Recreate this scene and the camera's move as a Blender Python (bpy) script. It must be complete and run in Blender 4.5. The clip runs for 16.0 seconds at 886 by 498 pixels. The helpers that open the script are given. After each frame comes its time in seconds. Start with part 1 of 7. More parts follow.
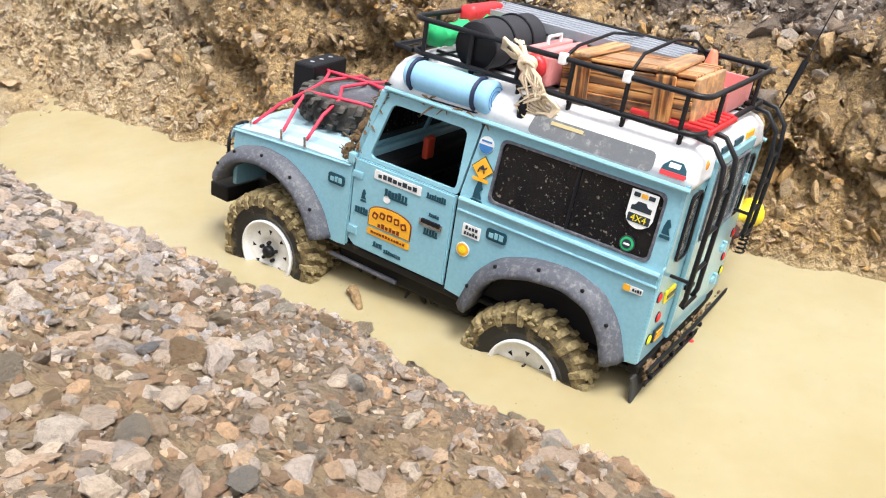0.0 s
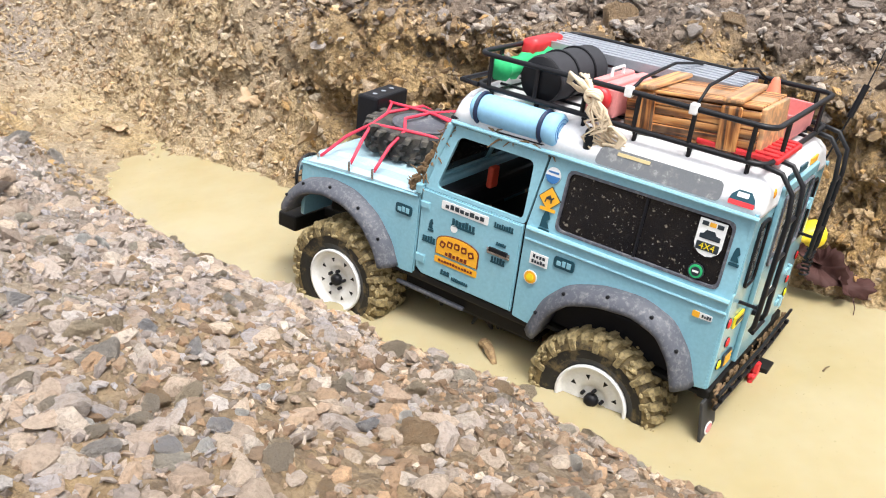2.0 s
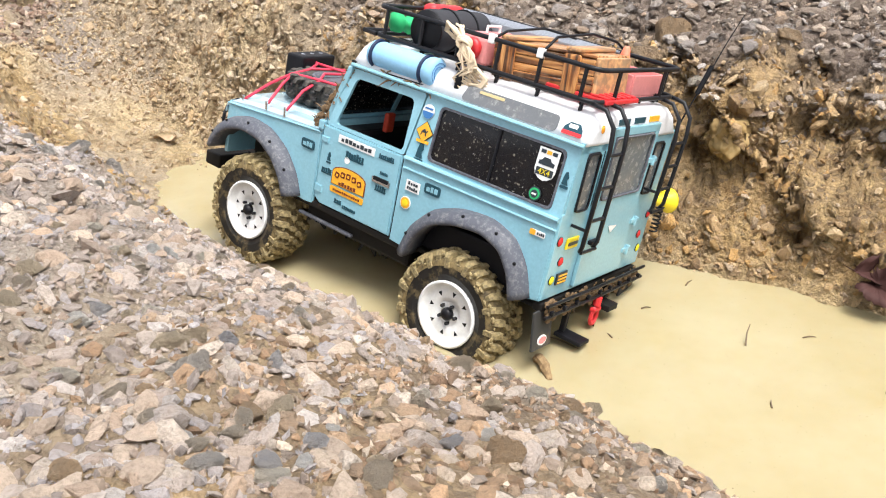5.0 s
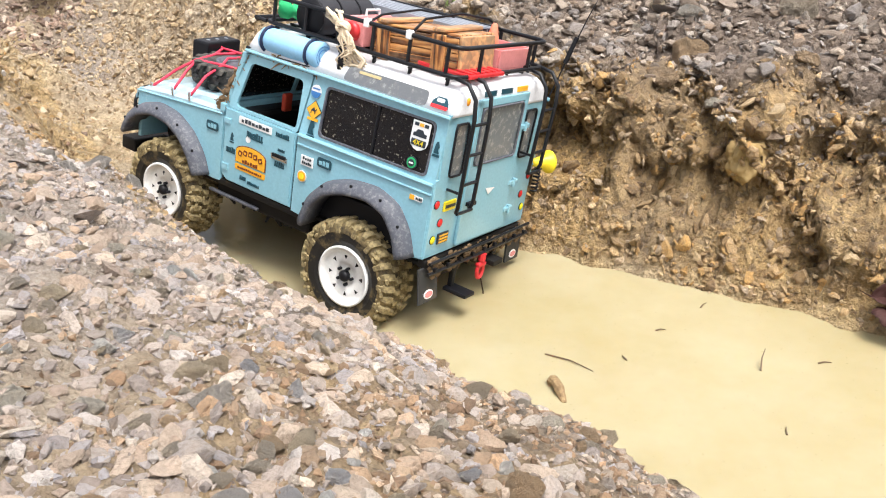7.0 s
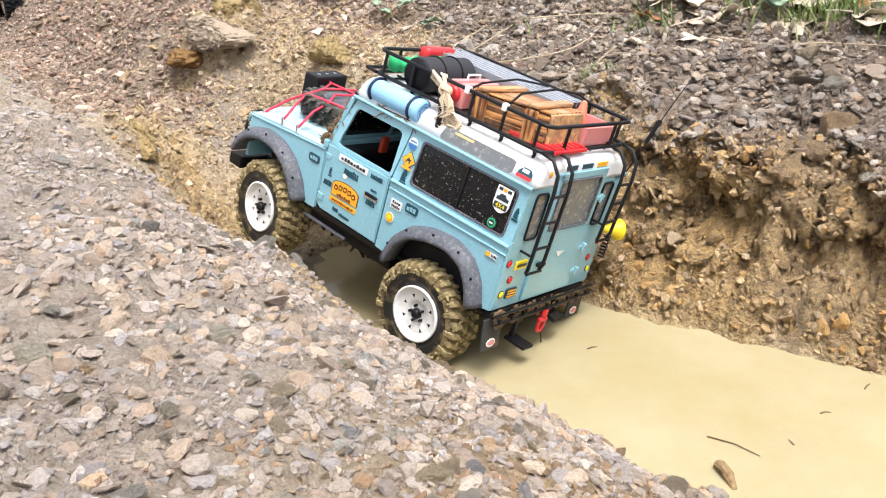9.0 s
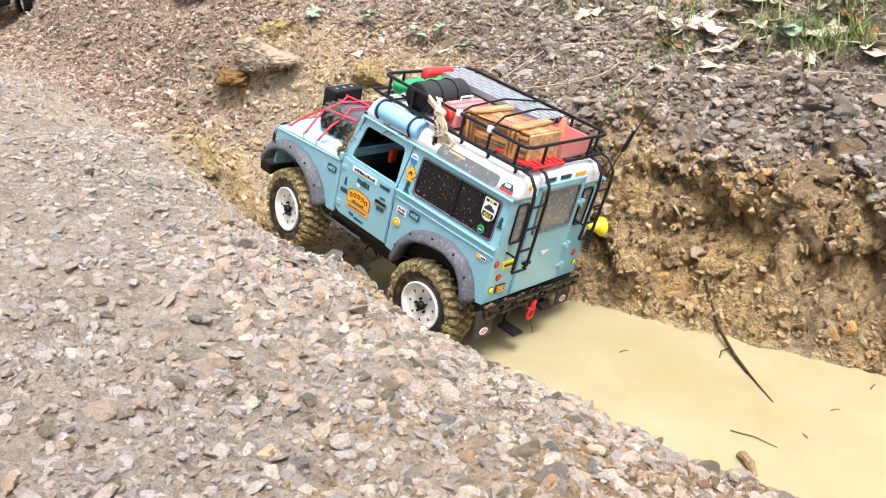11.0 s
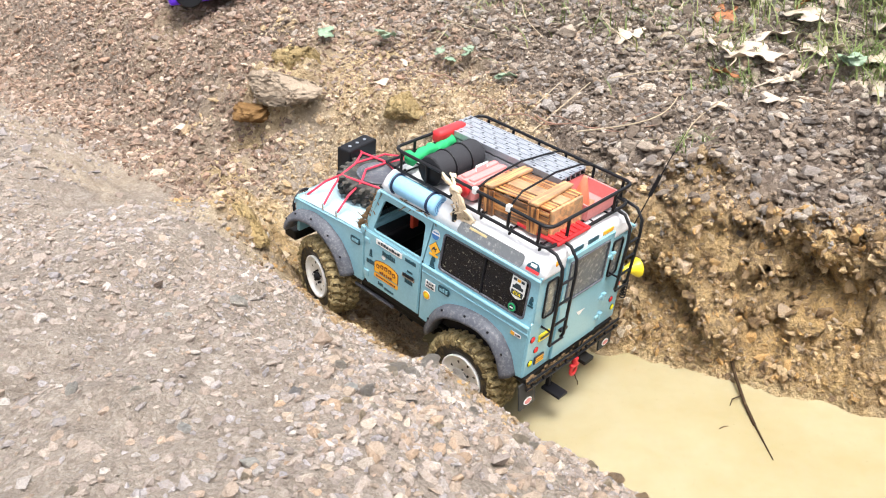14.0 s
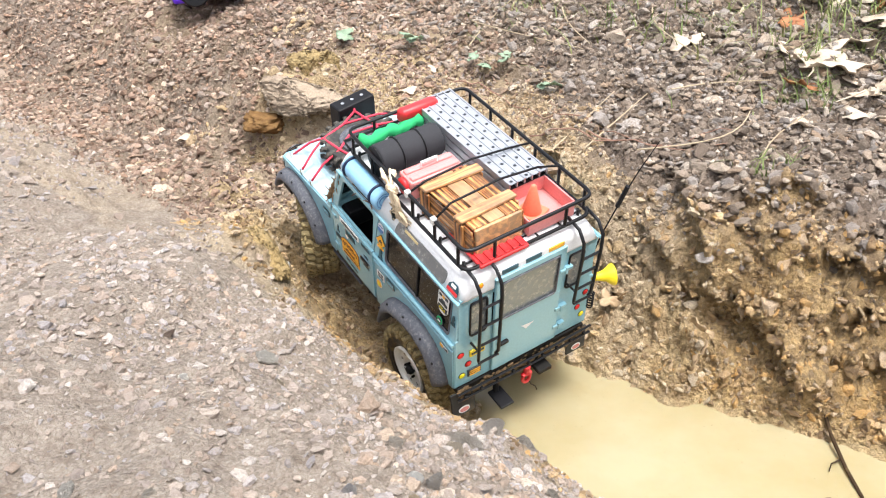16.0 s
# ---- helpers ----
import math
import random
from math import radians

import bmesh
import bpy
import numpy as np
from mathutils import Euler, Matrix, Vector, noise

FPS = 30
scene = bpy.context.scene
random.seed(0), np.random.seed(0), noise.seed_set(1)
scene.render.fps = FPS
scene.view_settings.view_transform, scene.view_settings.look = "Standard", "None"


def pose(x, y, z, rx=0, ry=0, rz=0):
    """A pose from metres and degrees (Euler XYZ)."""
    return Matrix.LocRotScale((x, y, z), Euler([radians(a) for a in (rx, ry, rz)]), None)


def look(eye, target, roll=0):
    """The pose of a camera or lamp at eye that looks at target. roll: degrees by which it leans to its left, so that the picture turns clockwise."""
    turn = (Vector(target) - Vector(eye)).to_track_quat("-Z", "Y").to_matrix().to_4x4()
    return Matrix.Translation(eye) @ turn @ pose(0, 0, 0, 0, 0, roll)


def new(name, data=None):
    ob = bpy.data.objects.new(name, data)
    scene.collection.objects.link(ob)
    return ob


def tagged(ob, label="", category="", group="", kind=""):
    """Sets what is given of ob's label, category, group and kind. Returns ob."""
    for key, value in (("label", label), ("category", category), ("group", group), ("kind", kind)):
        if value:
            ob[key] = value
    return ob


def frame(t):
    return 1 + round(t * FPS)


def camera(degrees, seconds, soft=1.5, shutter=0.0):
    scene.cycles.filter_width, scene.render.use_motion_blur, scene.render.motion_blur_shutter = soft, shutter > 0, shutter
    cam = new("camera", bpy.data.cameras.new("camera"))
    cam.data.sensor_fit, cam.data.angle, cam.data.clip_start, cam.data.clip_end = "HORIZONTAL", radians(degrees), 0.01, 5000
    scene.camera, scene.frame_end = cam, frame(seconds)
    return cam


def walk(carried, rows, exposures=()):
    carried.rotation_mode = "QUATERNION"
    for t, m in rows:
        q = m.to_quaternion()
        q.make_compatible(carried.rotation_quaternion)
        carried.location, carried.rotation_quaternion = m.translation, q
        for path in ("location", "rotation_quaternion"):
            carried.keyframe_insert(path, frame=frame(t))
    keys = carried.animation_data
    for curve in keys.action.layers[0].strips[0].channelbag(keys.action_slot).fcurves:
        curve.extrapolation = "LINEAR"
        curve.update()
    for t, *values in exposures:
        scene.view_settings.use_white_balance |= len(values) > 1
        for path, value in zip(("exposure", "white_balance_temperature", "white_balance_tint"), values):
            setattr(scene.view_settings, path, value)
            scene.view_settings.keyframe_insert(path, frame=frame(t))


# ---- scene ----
cam = camera(54.7, 16.0, soft=1.1)
PATH = [
    (0, (-0.004, 0.01, 0.415), (-0.007, 1.744, -0.581), -1.1),
    (0.5, (-0.017, 0.012, 0.418), (-0.029, 1.748, -0.574), -0.8),
    (1, (-0.042, 0.019, 0.424), (-0.067, 1.76, -0.56), -1.2),
    (1.5, (-0.067, 0.022, 0.435), (-0.129, 1.778, -0.521), -1.6),
    (2, (-0.086, 0.02, 0.437), (-0.182, 1.784, -0.499), -2.1),
    (2.5, (-0.096, 0.013, 0.434), (-0.206, 1.777, -0.502), -2.4),
    (3, (-0.099, 0.015, 0.435), (-0.215, 1.779, -0.501), -2.4),
    (3.5, (-0.104, 0.021, 0.44), (-0.221, 1.787, -0.49), -2.4),
    (4, (-0.11, 0.02, 0.442), (-0.241, 1.794, -0.472), -2.7),
    (4.5, (-0.113, 0.02, 0.44), (-0.256, 1.794, -0.472), -2.4),
    (7, (-0.119, 0.023, 0.453), (-0.296, 1.801, -0.445), -1.7),
    (7.5, (-0.127, 0.02, 0.463), (-0.326, 1.806, -0.414), -1.8),
    (8, (-0.142, 0.016, 0.469), (-0.398, 1.813, -0.371), -2.6),
    (8.5, (-0.169, 0.021, 0.478), (-0.472, 1.824, -0.334), -3.3),
    (9, (-0.191, 0.015, 0.487), (-0.555, 1.818, -0.298), -4.0),
    (9.5, (-0.194, 0.013, 0.485), (-0.584, 1.813, -0.295), -3.1),
    (12, (-0.255, -0.129, 0.572), (-0.626, 1.676, -0.205), -4.7),
    (12.5, (-0.278, -0.108, 0.572), (-0.648, 1.684, -0.235), -5.1),
    (13, (-0.307, -0.065, 0.616), (-0.677, 1.7, -0.249), -6.5),
    (13.5, (-0.336, -0.016, 0.653), (-0.671, 1.749, -0.227), -7.4),
    (14, (-0.379, 0.019, 0.689), (-0.665, 1.777, -0.22), -6.2),
    (14.5, (-0.4, 0.06, 0.702), (-0.676, 1.82, -0.208), -6.0),
    (15, (-0.424, 0.103, 0.685), (-0.699, 1.867, -0.218), -5.8),
    (15.5, (-0.448, 0.136, 0.675), (-0.721, 1.899, -0.228), -5.6),
    (16, (-0.466, 0.159, 0.662), (-0.733, 1.923, -0.243), -5.5),
]
walk(cam, [(t, look(eye, target, roll)) for t, eye, target, roll in PATH], [(0.0, 1.12), (4.5, 1.14), (9.5, 1.16), (12.0, 1.20), (16.0, 1.21)])

# the truck's way: seconds, place, roll, pitch (nose up is minus), heading
DRIVE = [
    (0, -0.0155, 0.7137, -0.0774, 8.6, -5.0, 144.2),
    (0.5, -0.0281, 0.7205, -0.0751, 8.6, -4.9, 144.6),
    (1, -0.0435, 0.7273, -0.0707, 7.2, -4.3, 145.1),
    (1.5, -0.0555, 0.7299, -0.0653, 7.6, -4.4, 145.1),
    (2, -0.0737, 0.7438, -0.0629, 7.0, -4.8, 145.2),
    (2.5, -0.1027, 0.7604, -0.0615, 7.1, -4.0, 145.0),
    (3, -0.1151, 0.7725, -0.0529, 6.3, -2.0, 145.9),
    (3.5, -0.1266, 0.7834, -0.0492, 6.6, -1.9, 145.1),
    (4, -0.1542, 0.8042, -0.0406, 11.0, -1.7, 146.0),
    (4.5, -0.2136, 0.8285, -0.0438, 13.8, -6.3, 143.2),
    (7, -0.3794, 0.9245, -0.0177, 9.5, -6.5, 149.0),
    (7.5, -0.4060, 0.9418, -0.0137, 9.4, -6.9, 149.2),
    (8, -0.4414, 0.9625, -0.0028, 11.4, -10.0, 148.6),
    (8.5, -0.4671, 0.9798, 0.0033, 11.9, -12.9, 147.4),
    (9, -0.4770, 0.9884, 0.0110, 11.9, -14.0, 146.4),
    (9.5, -0.4793, 0.9933, 0.0151, 12.4, -14.9, 145.5),
    (12, -0.5651, 1.0481, 0.0230, 5.3, -14.3, 144.6),
    (12.5, -0.5646, 1.0489, 0.0210, 6.4, -14.8, 144.2),
    (13, -0.5642, 1.0469, 0.0200, 6.6, -14.4, 144.0),
    (13.5, -0.5656, 1.0490, 0.0188, 6.6, -13.9, 143.6),
    (14, -0.5773, 1.0641, 0.0216, 2.5, -11.2, 142.2),
    (14.5, -0.5960, 1.0920, 0.0382, 0.5, -13.9, 137.4),
    (15, -0.6372, 1.1451, 0.0427, -0.7, -13.9, 134.6),
    (15.5, -0.6553, 1.1748, 0.0520, -3.7, -18.4, 131.9),
    (16, -0.6606, 1.1899, 0.0600, -5.4, -16.7, 129.1),
]

# ---- light: bright overcast ----
world = bpy.data.worlds.new("sky")
scene.world = world
world.use_nodes = True
wn = world.node_tree.nodes
sky = wn.new("ShaderNodeTexSky")
sky.sky_type = "NISHITA"
sky.sun_disc = False
sky.sun_elevation = radians(70)
sky.sun_rotation = radians(138)
sky.air_density, sky.dust_density, sky.ozone_density = 1.0, 4.0, 0.6
cloud = wn.new("ShaderNodeHueSaturation")
cloud.inputs["Saturation"].default_value = 0.35
world.node_tree.links.new(sky.outputs[0], cloud.inputs["Color"])
world.node_tree.links.new(cloud.outputs[0], wn["Background"].inputs["Color"])
wn["Background"].inputs["Strength"].default_value = 0.135
sun = new("sun", bpy.data.lights.new("sun", "SUN"))
sun.data.energy, sun.data.angle, sun.data.color = 1.85, radians(24), (0.99, 0.98, 0.97)
sun.matrix_world = look((1.05, -1.15, 4.2), (0, 0, 0))


# ---- materials ----
def nodes_of(name):
    m = bpy.data.materials.new(name)
    m.use_nodes = True
    return m, m.node_tree, m.node_tree.nodes["Principled BSDF"]


def put(tree, kind, **inputs):
    n = tree.nodes.new(kind)
    for k, v in inputs.items():
        n.inputs[k.replace("_", " ")].default_value = v
    return n


def noise_tex(tree, scale, detail=4.0, rough=0.6, space="Object"):
    tc = tree.nodes.new("ShaderNodeTexCoord")
    n = put(tree, "ShaderNodeTexNoise", Scale=scale, Detail=detail, Roughness=rough)
    tree.links.new(tc.outputs[space], n.inputs["Vector"])
    return n.outputs["Fac"]


def ramp(tree, fac, stops):
    r = tree.nodes.new("ShaderNodeValToRGB")
    el = r.color_ramp.elements
    while len(el) < len(stops):
        el.new(0.5)
    for e, (p, c) in zip(el, stops):
        e.position, e.color = p, (*c, 1)
    tree.links.new(fac, r.inputs["Fac"])
    return r.outputs["Color"]


def mixed(tree, fac, a, b, how="MIX"):
    n = tree.nodes.new("ShaderNodeMix")
    n.data_type, n.blend_type = "RGBA", how
    for sock, v in ((n.inputs[0], fac), (n.inputs[6], a), (n.inputs[7], b)):
        if hasattr(v, "is_linked"):
            tree.links.new(v, sock)
        else:
            sock.default_value = v if isinstance(v, float) else (*v, 1)
    return n.outputs[2]


def bump(tree, shader, height, strength, distance):
    b = put(tree, "ShaderNodeBump", Strength=strength, Distance=distance)
    tree.links.new(height, b.inputs["Height"])
    tree.links.new(b.outputs["Normal"], shader.inputs["Normal"])


def painted(name, colour, rough=0.4, metal=0.0, gloss=0.5, dirt=0.25, dirt_colour=(0.30, 0.22, 0.12), scale=40.0, relief=0.15, coat=0.0):
    """Paint, plastic or rubber with blotches of dried mud and a fine relief."""
    m, tree, sh = nodes_of(name)
    blot = noise_tex(tree, scale, 6.0, 0.7)
    fine = noise_tex(tree, scale * 9, 3.0, 0.6)
    tone = mixed(tree, ramp(tree, fine, [(0.3, (0, 0, 0)), (0.75, (1, 1, 1))]), tuple(c * 0.92 for c in colour), tuple(min(1, c * 1.05) for c in colour))
    mask = ramp(tree, blot, [(max(0.0, 0.72 - dirt * 0.5), (0, 0, 0)), (0.92 - dirt * 0.35, (0.85, 0.85, 0.85))])
    tree.links.new(mixed(tree, mask, tone, dirt_colour), sh.inputs["Base Color"])
    rmix = tree.nodes.new("ShaderNodeMapRange")
    rmix.inputs["To Min"].default_value, rmix.inputs["To Max"].default_value = rough, min(1.0, rough + 0.45)
    tree.links.new(mask, rmix.inputs["Value"])
    tree.links.new(rmix.outputs[0], sh.inputs["Roughness"])
    sh.inputs["Metallic"].default_value = metal
    sh.inputs["Specular IOR Level"].default_value = gloss
    sh.inputs["Coat Weight"].default_value = coat
    bump(tree, sh, blot, relief, 0.0008)
    return m


def chips(tree, scale, warp=0.5):
    """Small broken pieces: a random number and the edge distance of each cell."""
    tc = tree.nodes.new("ShaderNodeTexCoord")
    n = put(tree, "ShaderNodeTexNoise", Scale=scale * 0.8, Detail=2.0)
    tree.links.new(tc.outputs["Object"], n.inputs["Vector"])
    mix = tree.nodes.new("ShaderNodeVectorMath")
    mix.operation = "MULTIPLY_ADD"
    mix.inputs[1].default_value = (warp / scale * 2,) * 3
    tree.links.new(n.outputs["Color"], mix.inputs[0])
    tree.links.new(tc.outputs["Object"], mix.inputs[2])
    cell = put(tree, "ShaderNodeTexVoronoi", Scale=scale)
    edge = put(tree, "ShaderNodeTexVoronoi", Scale=scale)
    edge.feature = "DISTANCE_TO_EDGE"
    for v in (cell, edge):
        tree.links.new(mix.outputs[0], v.inputs["Vector"])
    sep = tree.nodes.new("ShaderNodeSeparateColor")
    tree.links.new(cell.outputs["Color"], sep.inputs[0])
    return sep.outputs[0], edge.outputs["Distance"]


def soil_material():
    m, tree, sh = nodes_of("soil")
    at = tree.nodes.new("ShaderNodeAttribute")
    at.attribute_name = "clay"
    wet = tree.nodes.new("ShaderNodeAttribute")
    wet.attribute_name = "wet"
    big, mid, fine = noise_tex(tree, 5, 5), noise_tex(tree, 38, 6, 0.7), noise_tex(tree, 260, 5, 0.75)
    tint, edge = chips(tree, 170)
    tint2, edge2 = chips(tree, 330)
    grav = ramp(tree, tint, [(0.0, (0.122, 0.091, 0.065)), (0.3, (0.202, 0.158, 0.119)), (0.5, (0.166, 0.137, 0.114)), (0.75, (0.249, 0.201, 0.156)), (1.0, (0.315, 0.270, 0.222))])
    grav = mixed(tree, 0.45, grav, ramp(tree, tint2, [(0.0, (0.109, 0.080, 0.057)), (0.5, (0.202, 0.158, 0.119)), (1.0, (0.315, 0.266, 0.213))]))
    pale = tree.nodes.new("ShaderNodeAttribute")
    pale.attribute_name = "pale"
    dry = mixed(tree, ramp(tree, mid, [(0.36, (0, 0, 0)), (0.60, (1, 1, 1))]), (0.248, 0.197, 0.156), (0.460, 0.389, 0.322))
    dry = mixed(tree, 0.4, dry, ramp(tree, tint2, [(0.0, (0.214, 0.170, 0.137)), (0.5, (0.391, 0.325, 0.268)), (1.0, (0.539, 0.475, 0.415))]))
    grav = mixed(tree, pale.outputs["Fac"], grav, dry)
    earth = tree.nodes.new("ShaderNodeAttribute")
    earth.attribute_name = "dark_earth"
    far = mixed(tree, ramp(tree, tint, [(0.0, (0, 0, 0)), (1.0, (1, 1, 1))]), (0.109, 0.077, 0.057), (0.293, 0.228, 0.180))
    grav = mixed(tree, earth.outputs["Fac"], grav, far)
    brown = mixed(tree, ramp(tree, mid, [(0.34, (0, 0, 0)), (0.62, (1, 1, 1))]), (0.204, 0.120, 0.050), (0.660, 0.455, 0.215))
    brown = mixed(tree, ramp(tree, big, [(0.46, (0, 0, 0)), (0.62, (0.45, 0.45, 0.45))]), brown, (0.640, 0.395, 0.140))
    brown = mixed(tree, ramp(tree, tint, [(0.0, (0.780, 0.744, 0.672)), (0.4, (0, 0, 0))]), brown, (0.221, 0.155, 0.095))
    cream = mixed(tree, ramp(tree, mid, [(0.34, (0, 0, 0)), (0.60, (1, 1, 1))]), (0.324, 0.211, 0.092), (0.756, 0.578, 0.331))
    cream = mixed(tree, ramp(tree, big, [(0.40, (0, 0, 0)), (0.66, (0.468, 0.450, 0.420))]), cream, (0.700, 0.560, 0.365))
    clay = mixed(tree, pale.outputs["Fac"], brown, cream)
    base = mixed(tree, at.outputs["Fac"], grav, clay)
    # dark chip edges and fine dips: crevice shade put into the soil colour
    base = mixed(tree, ramp(tree, edge, [(0.02, (0.22, 0.22, 0.22)), (0.12, (0, 0, 0))]), base, (0.14, 0.092, 0.045))
    base = mixed(tree, ramp(tree, fine, [(0.30, (0.6, 0.6, 0.6)), (0.43, (0, 0, 0))]), base, (0.18, 0.115, 0.06))
    tree.links.new(base, sh.inputs["Base Color"])
    r = tree.nodes.new("ShaderNodeMapRange")
    r.inputs["To Min"].default_value, r.inputs["To Max"].default_value = 0.8, 0.32
    tree.links.new(wet.outputs["Fac"], r.inputs["Value"])
    tree.links.new(r.outputs[0], sh.inputs["Roughness"])
    low = ramp(tree, edge, [(0.0, (0, 0, 0)), (0.22, (0.12, 0.12, 0.12))])
    low2 = ramp(tree, edge2, [(0.0, (0, 0, 0)), (0.22, (0.12, 0.12, 0.12))])
    low = mixed(tree, at.outputs["Fac"], low, (0.12, 0.12, 0.12))
    low2 = mixed(tree, at.outputs["Fac"], low2, ramp(tree, noise_tex(tree, 75, 4, 0.6), [(0.35, (0, 0, 0)), (0.65, (1.4, 1.4, 1.4))]))
    total = fine
    for piece in (low, low2, mid):
        add = tree.nodes.new("ShaderNodeMath")
        tree.links.new(total, add.inputs[0])
        tree.links.new(piece, add.inputs[1])
        total = add.outputs[0]
    bump(tree, sh, total, 1.0, 0.0065)
    return m


def stone_material(name, tones, rough=0.8, island=True, dust=(0.42, 0.34, 0.25), dusty=0.55, spread=(0.74, 1.18)):
    """Stone: a tone of its own for each piece, speckle, and dried earth caught on it."""
    m, tree, sh = nodes_of(name)
    if island:
        rnd = tree.nodes.new("ShaderNodeNewGeometry").outputs["Random Per Island"]
    else:
        rnd = tree.nodes.new("ShaderNodeObjectInfo").outputs["Random"]
    n = len(tones)
    tone = ramp(tree, rnd, [(i / n, c) for i, c in enumerate(tones)])
    tree.nodes[-1].color_ramp.interpolation = "CONSTANT"
    many = tree.nodes.new("ShaderNodeMath")
    many.operation = "MULTIPLY"
    many.inputs[1].default_value = 57.0
    tree.links.new(rnd, many.inputs[0])
    part_of = tree.nodes.new("ShaderNodeMath")
    part_of.operation = "FRACT"
    tree.links.new(many.outputs[0], part_of.inputs[0])
    tone = mixed(tree, 1.0, tone, ramp(tree, part_of.outputs[0], [(0.0, (spread[0],) * 3), (1.0, (spread[1], spread[1] * 0.985, spread[1] * 0.96))]), "MULTIPLY")
    fine, mid = noise_tex(tree, 420 if island else 9, 6, 0.75), noise_tex(tree, 75 if island else 1.6, 5, 0.7)
    tone = mixed(tree, ramp(tree, fine, [(0.36, (0.5, 0.5, 0.5) if island else (0.25, 0.25, 0.25)), (0.55, (0, 0, 0))]), tone, (0.17, 0.13, 0.09))
    tone = mixed(tree, ramp(tree, mid, [(0.42, (0, 0, 0)), (0.66, (dusty, dusty, dusty))]), tone, dust)
    tree.links.new(tone, sh.inputs["Base Color"])
    sh.inputs["Roughness"].default_value = rough
    sh.inputs["Specular IOR Level"].default_value = 0.3
    add = tree.nodes.new("ShaderNodeMath")
    tree.links.new(mid, add.inputs[0])
    tree.links.new(fine, add.inputs[1])
    bump(tree, sh, add.outputs[0], 0.9, 0.004 if island else 0.35)
    return m


def water_material():
    m, tree, sh = nodes_of("muddy_water")
    big = ramp(tree, noise_tex(tree, 4.0, 5, 0.65), [(0.35, (0, 0, 0)), (0.65, (1, 1, 1))])
    base = mixed(tree, big, (0.328, 0.268, 0.140), (0.383, 0.333, 0.208))
    scum = ramp(tree, noise_tex(tree, 420, 2, 0.5), [(0.715, (0, 0, 0)), (0.745, (0.6, 0.6, 0.6))])
    tree.links.new(mixed(tree, scum, base, (0.12, 0.085, 0.04)), sh.inputs["Base Color"])
    sh.inputs["Roughness"].default_value = 0.05
    sh.inputs["IOR"].default_value = 1.33
    sh.subsurface_method = "BURLEY"
    sh.inputs["Subsurface Weight"].default_value = 0.15
    sh.inputs["Subsurface Radius"].default_value = (1.0, 0.5, 0.18)
    sh.inputs["Subsurface Scale"].default_value = 0.008
    bump(tree, sh, noise_tex(tree, 14, 3), 0.08, 0.02)
    return m


def smoked_glass():
    m, tree, sh = nodes_of("smoked_glass")
    speck = ramp(tree, noise_tex(tree, 300, 2, 0.5), [(0.64, (0.010, 0.010, 0.012)), (0.72, (0.26, 0.23, 0.18))])
    speck = mixed(tree, ramp(tree, noise_tex(tree, 620, 1, 0.5), [(0.72, (0, 0, 0)), (0.77, (0.8, 0.8, 0.8))]), speck, (0.50, 0.47, 0.42))
    haze = mixed(tree, ramp(tree, noise_tex(tree, 38, 7, 0.75), [(0.52, (0, 0, 0)), (0.8, (0.14, 0.14, 0.14))]), speck, (0.17, 0.135, 0.09))
    tree.links.new(haze, sh.inputs["Base Color"])
    sh.inputs["Roughness"].default_value = 0.10
    sh.inputs["Transmission Weight"].default_value = 0.25
    sh.inputs["Specular IOR Level"].default_value = 0.3
    return m


def wood_material(name, grain, pale=0.0):
    m, tree, sh = nodes_of(name)
    tc = tree.nodes.new("ShaderNodeTexCoord")
    mp = tree.nodes.new("ShaderNodeMapping")
    mp.inputs["Scale"].default_value = grain
    tree.links.new(tc.outputs["Object"], mp.inputs["Vector"])
    n = put(tree, "ShaderNodeTexNoise", Scale=1.0, Detail=4.0, Distortion=0.6)
    tree.links.new(mp.outputs[0], n.inputs["Vector"])
    tone = ramp(tree, n.outputs["Fac"], [(0.40, (0.035, 0.011, 0.004)), (0.47, (0.19, 0.060, 0.014)), (0.54, (0.43, 0.165, 0.040)), (0.64, (0.66, 0.34, 0.115))])
    blot = noise_tex(tree, 60, 3)
    tree.links.new(mixed(tree, ramp(tree, blot, [(0.35, (pale, pale, pale)), (0.75, (min(1, pale + 0.25),) * 3)]), tone, (0.68, 0.44, 0.25)), sh.inputs["Base Color"])
    sh.inputs["Roughness"].default_value = 0.45
    bump(tree, sh, n.outputs["Fac"], 0.4, 0.001)
    return m


SOIL = soil_material()
GREY_STONE = stone_material("pale_stone", [(0.392, 0.332, 0.300), (0.510, 0.429, 0.372), (0.442, 0.405, 0.403), (0.545, 0.466, 0.406), (0.417, 0.332, 0.278), (0.478, 0.446, 0.455), (0.510, 0.387, 0.300), (0.468, 0.391, 0.339), (0.597, 0.547, 0.512)], dust=(0.502, 0.413, 0.354), dusty=0.5, spread=(0.68, 1.22))
MIXED_STONE = stone_material("mixed_stone", [(0.421, 0.337, 0.275), (0.548, 0.436, 0.342), (0.475, 0.411, 0.369), (0.585, 0.473, 0.372), (0.447, 0.337, 0.255), (0.513, 0.453, 0.417), (0.548, 0.393, 0.275), (0.502, 0.397, 0.311), (0.640, 0.555, 0.469)], dust=(0.539, 0.418, 0.324), dusty=0.5, spread=(0.76, 1.24))
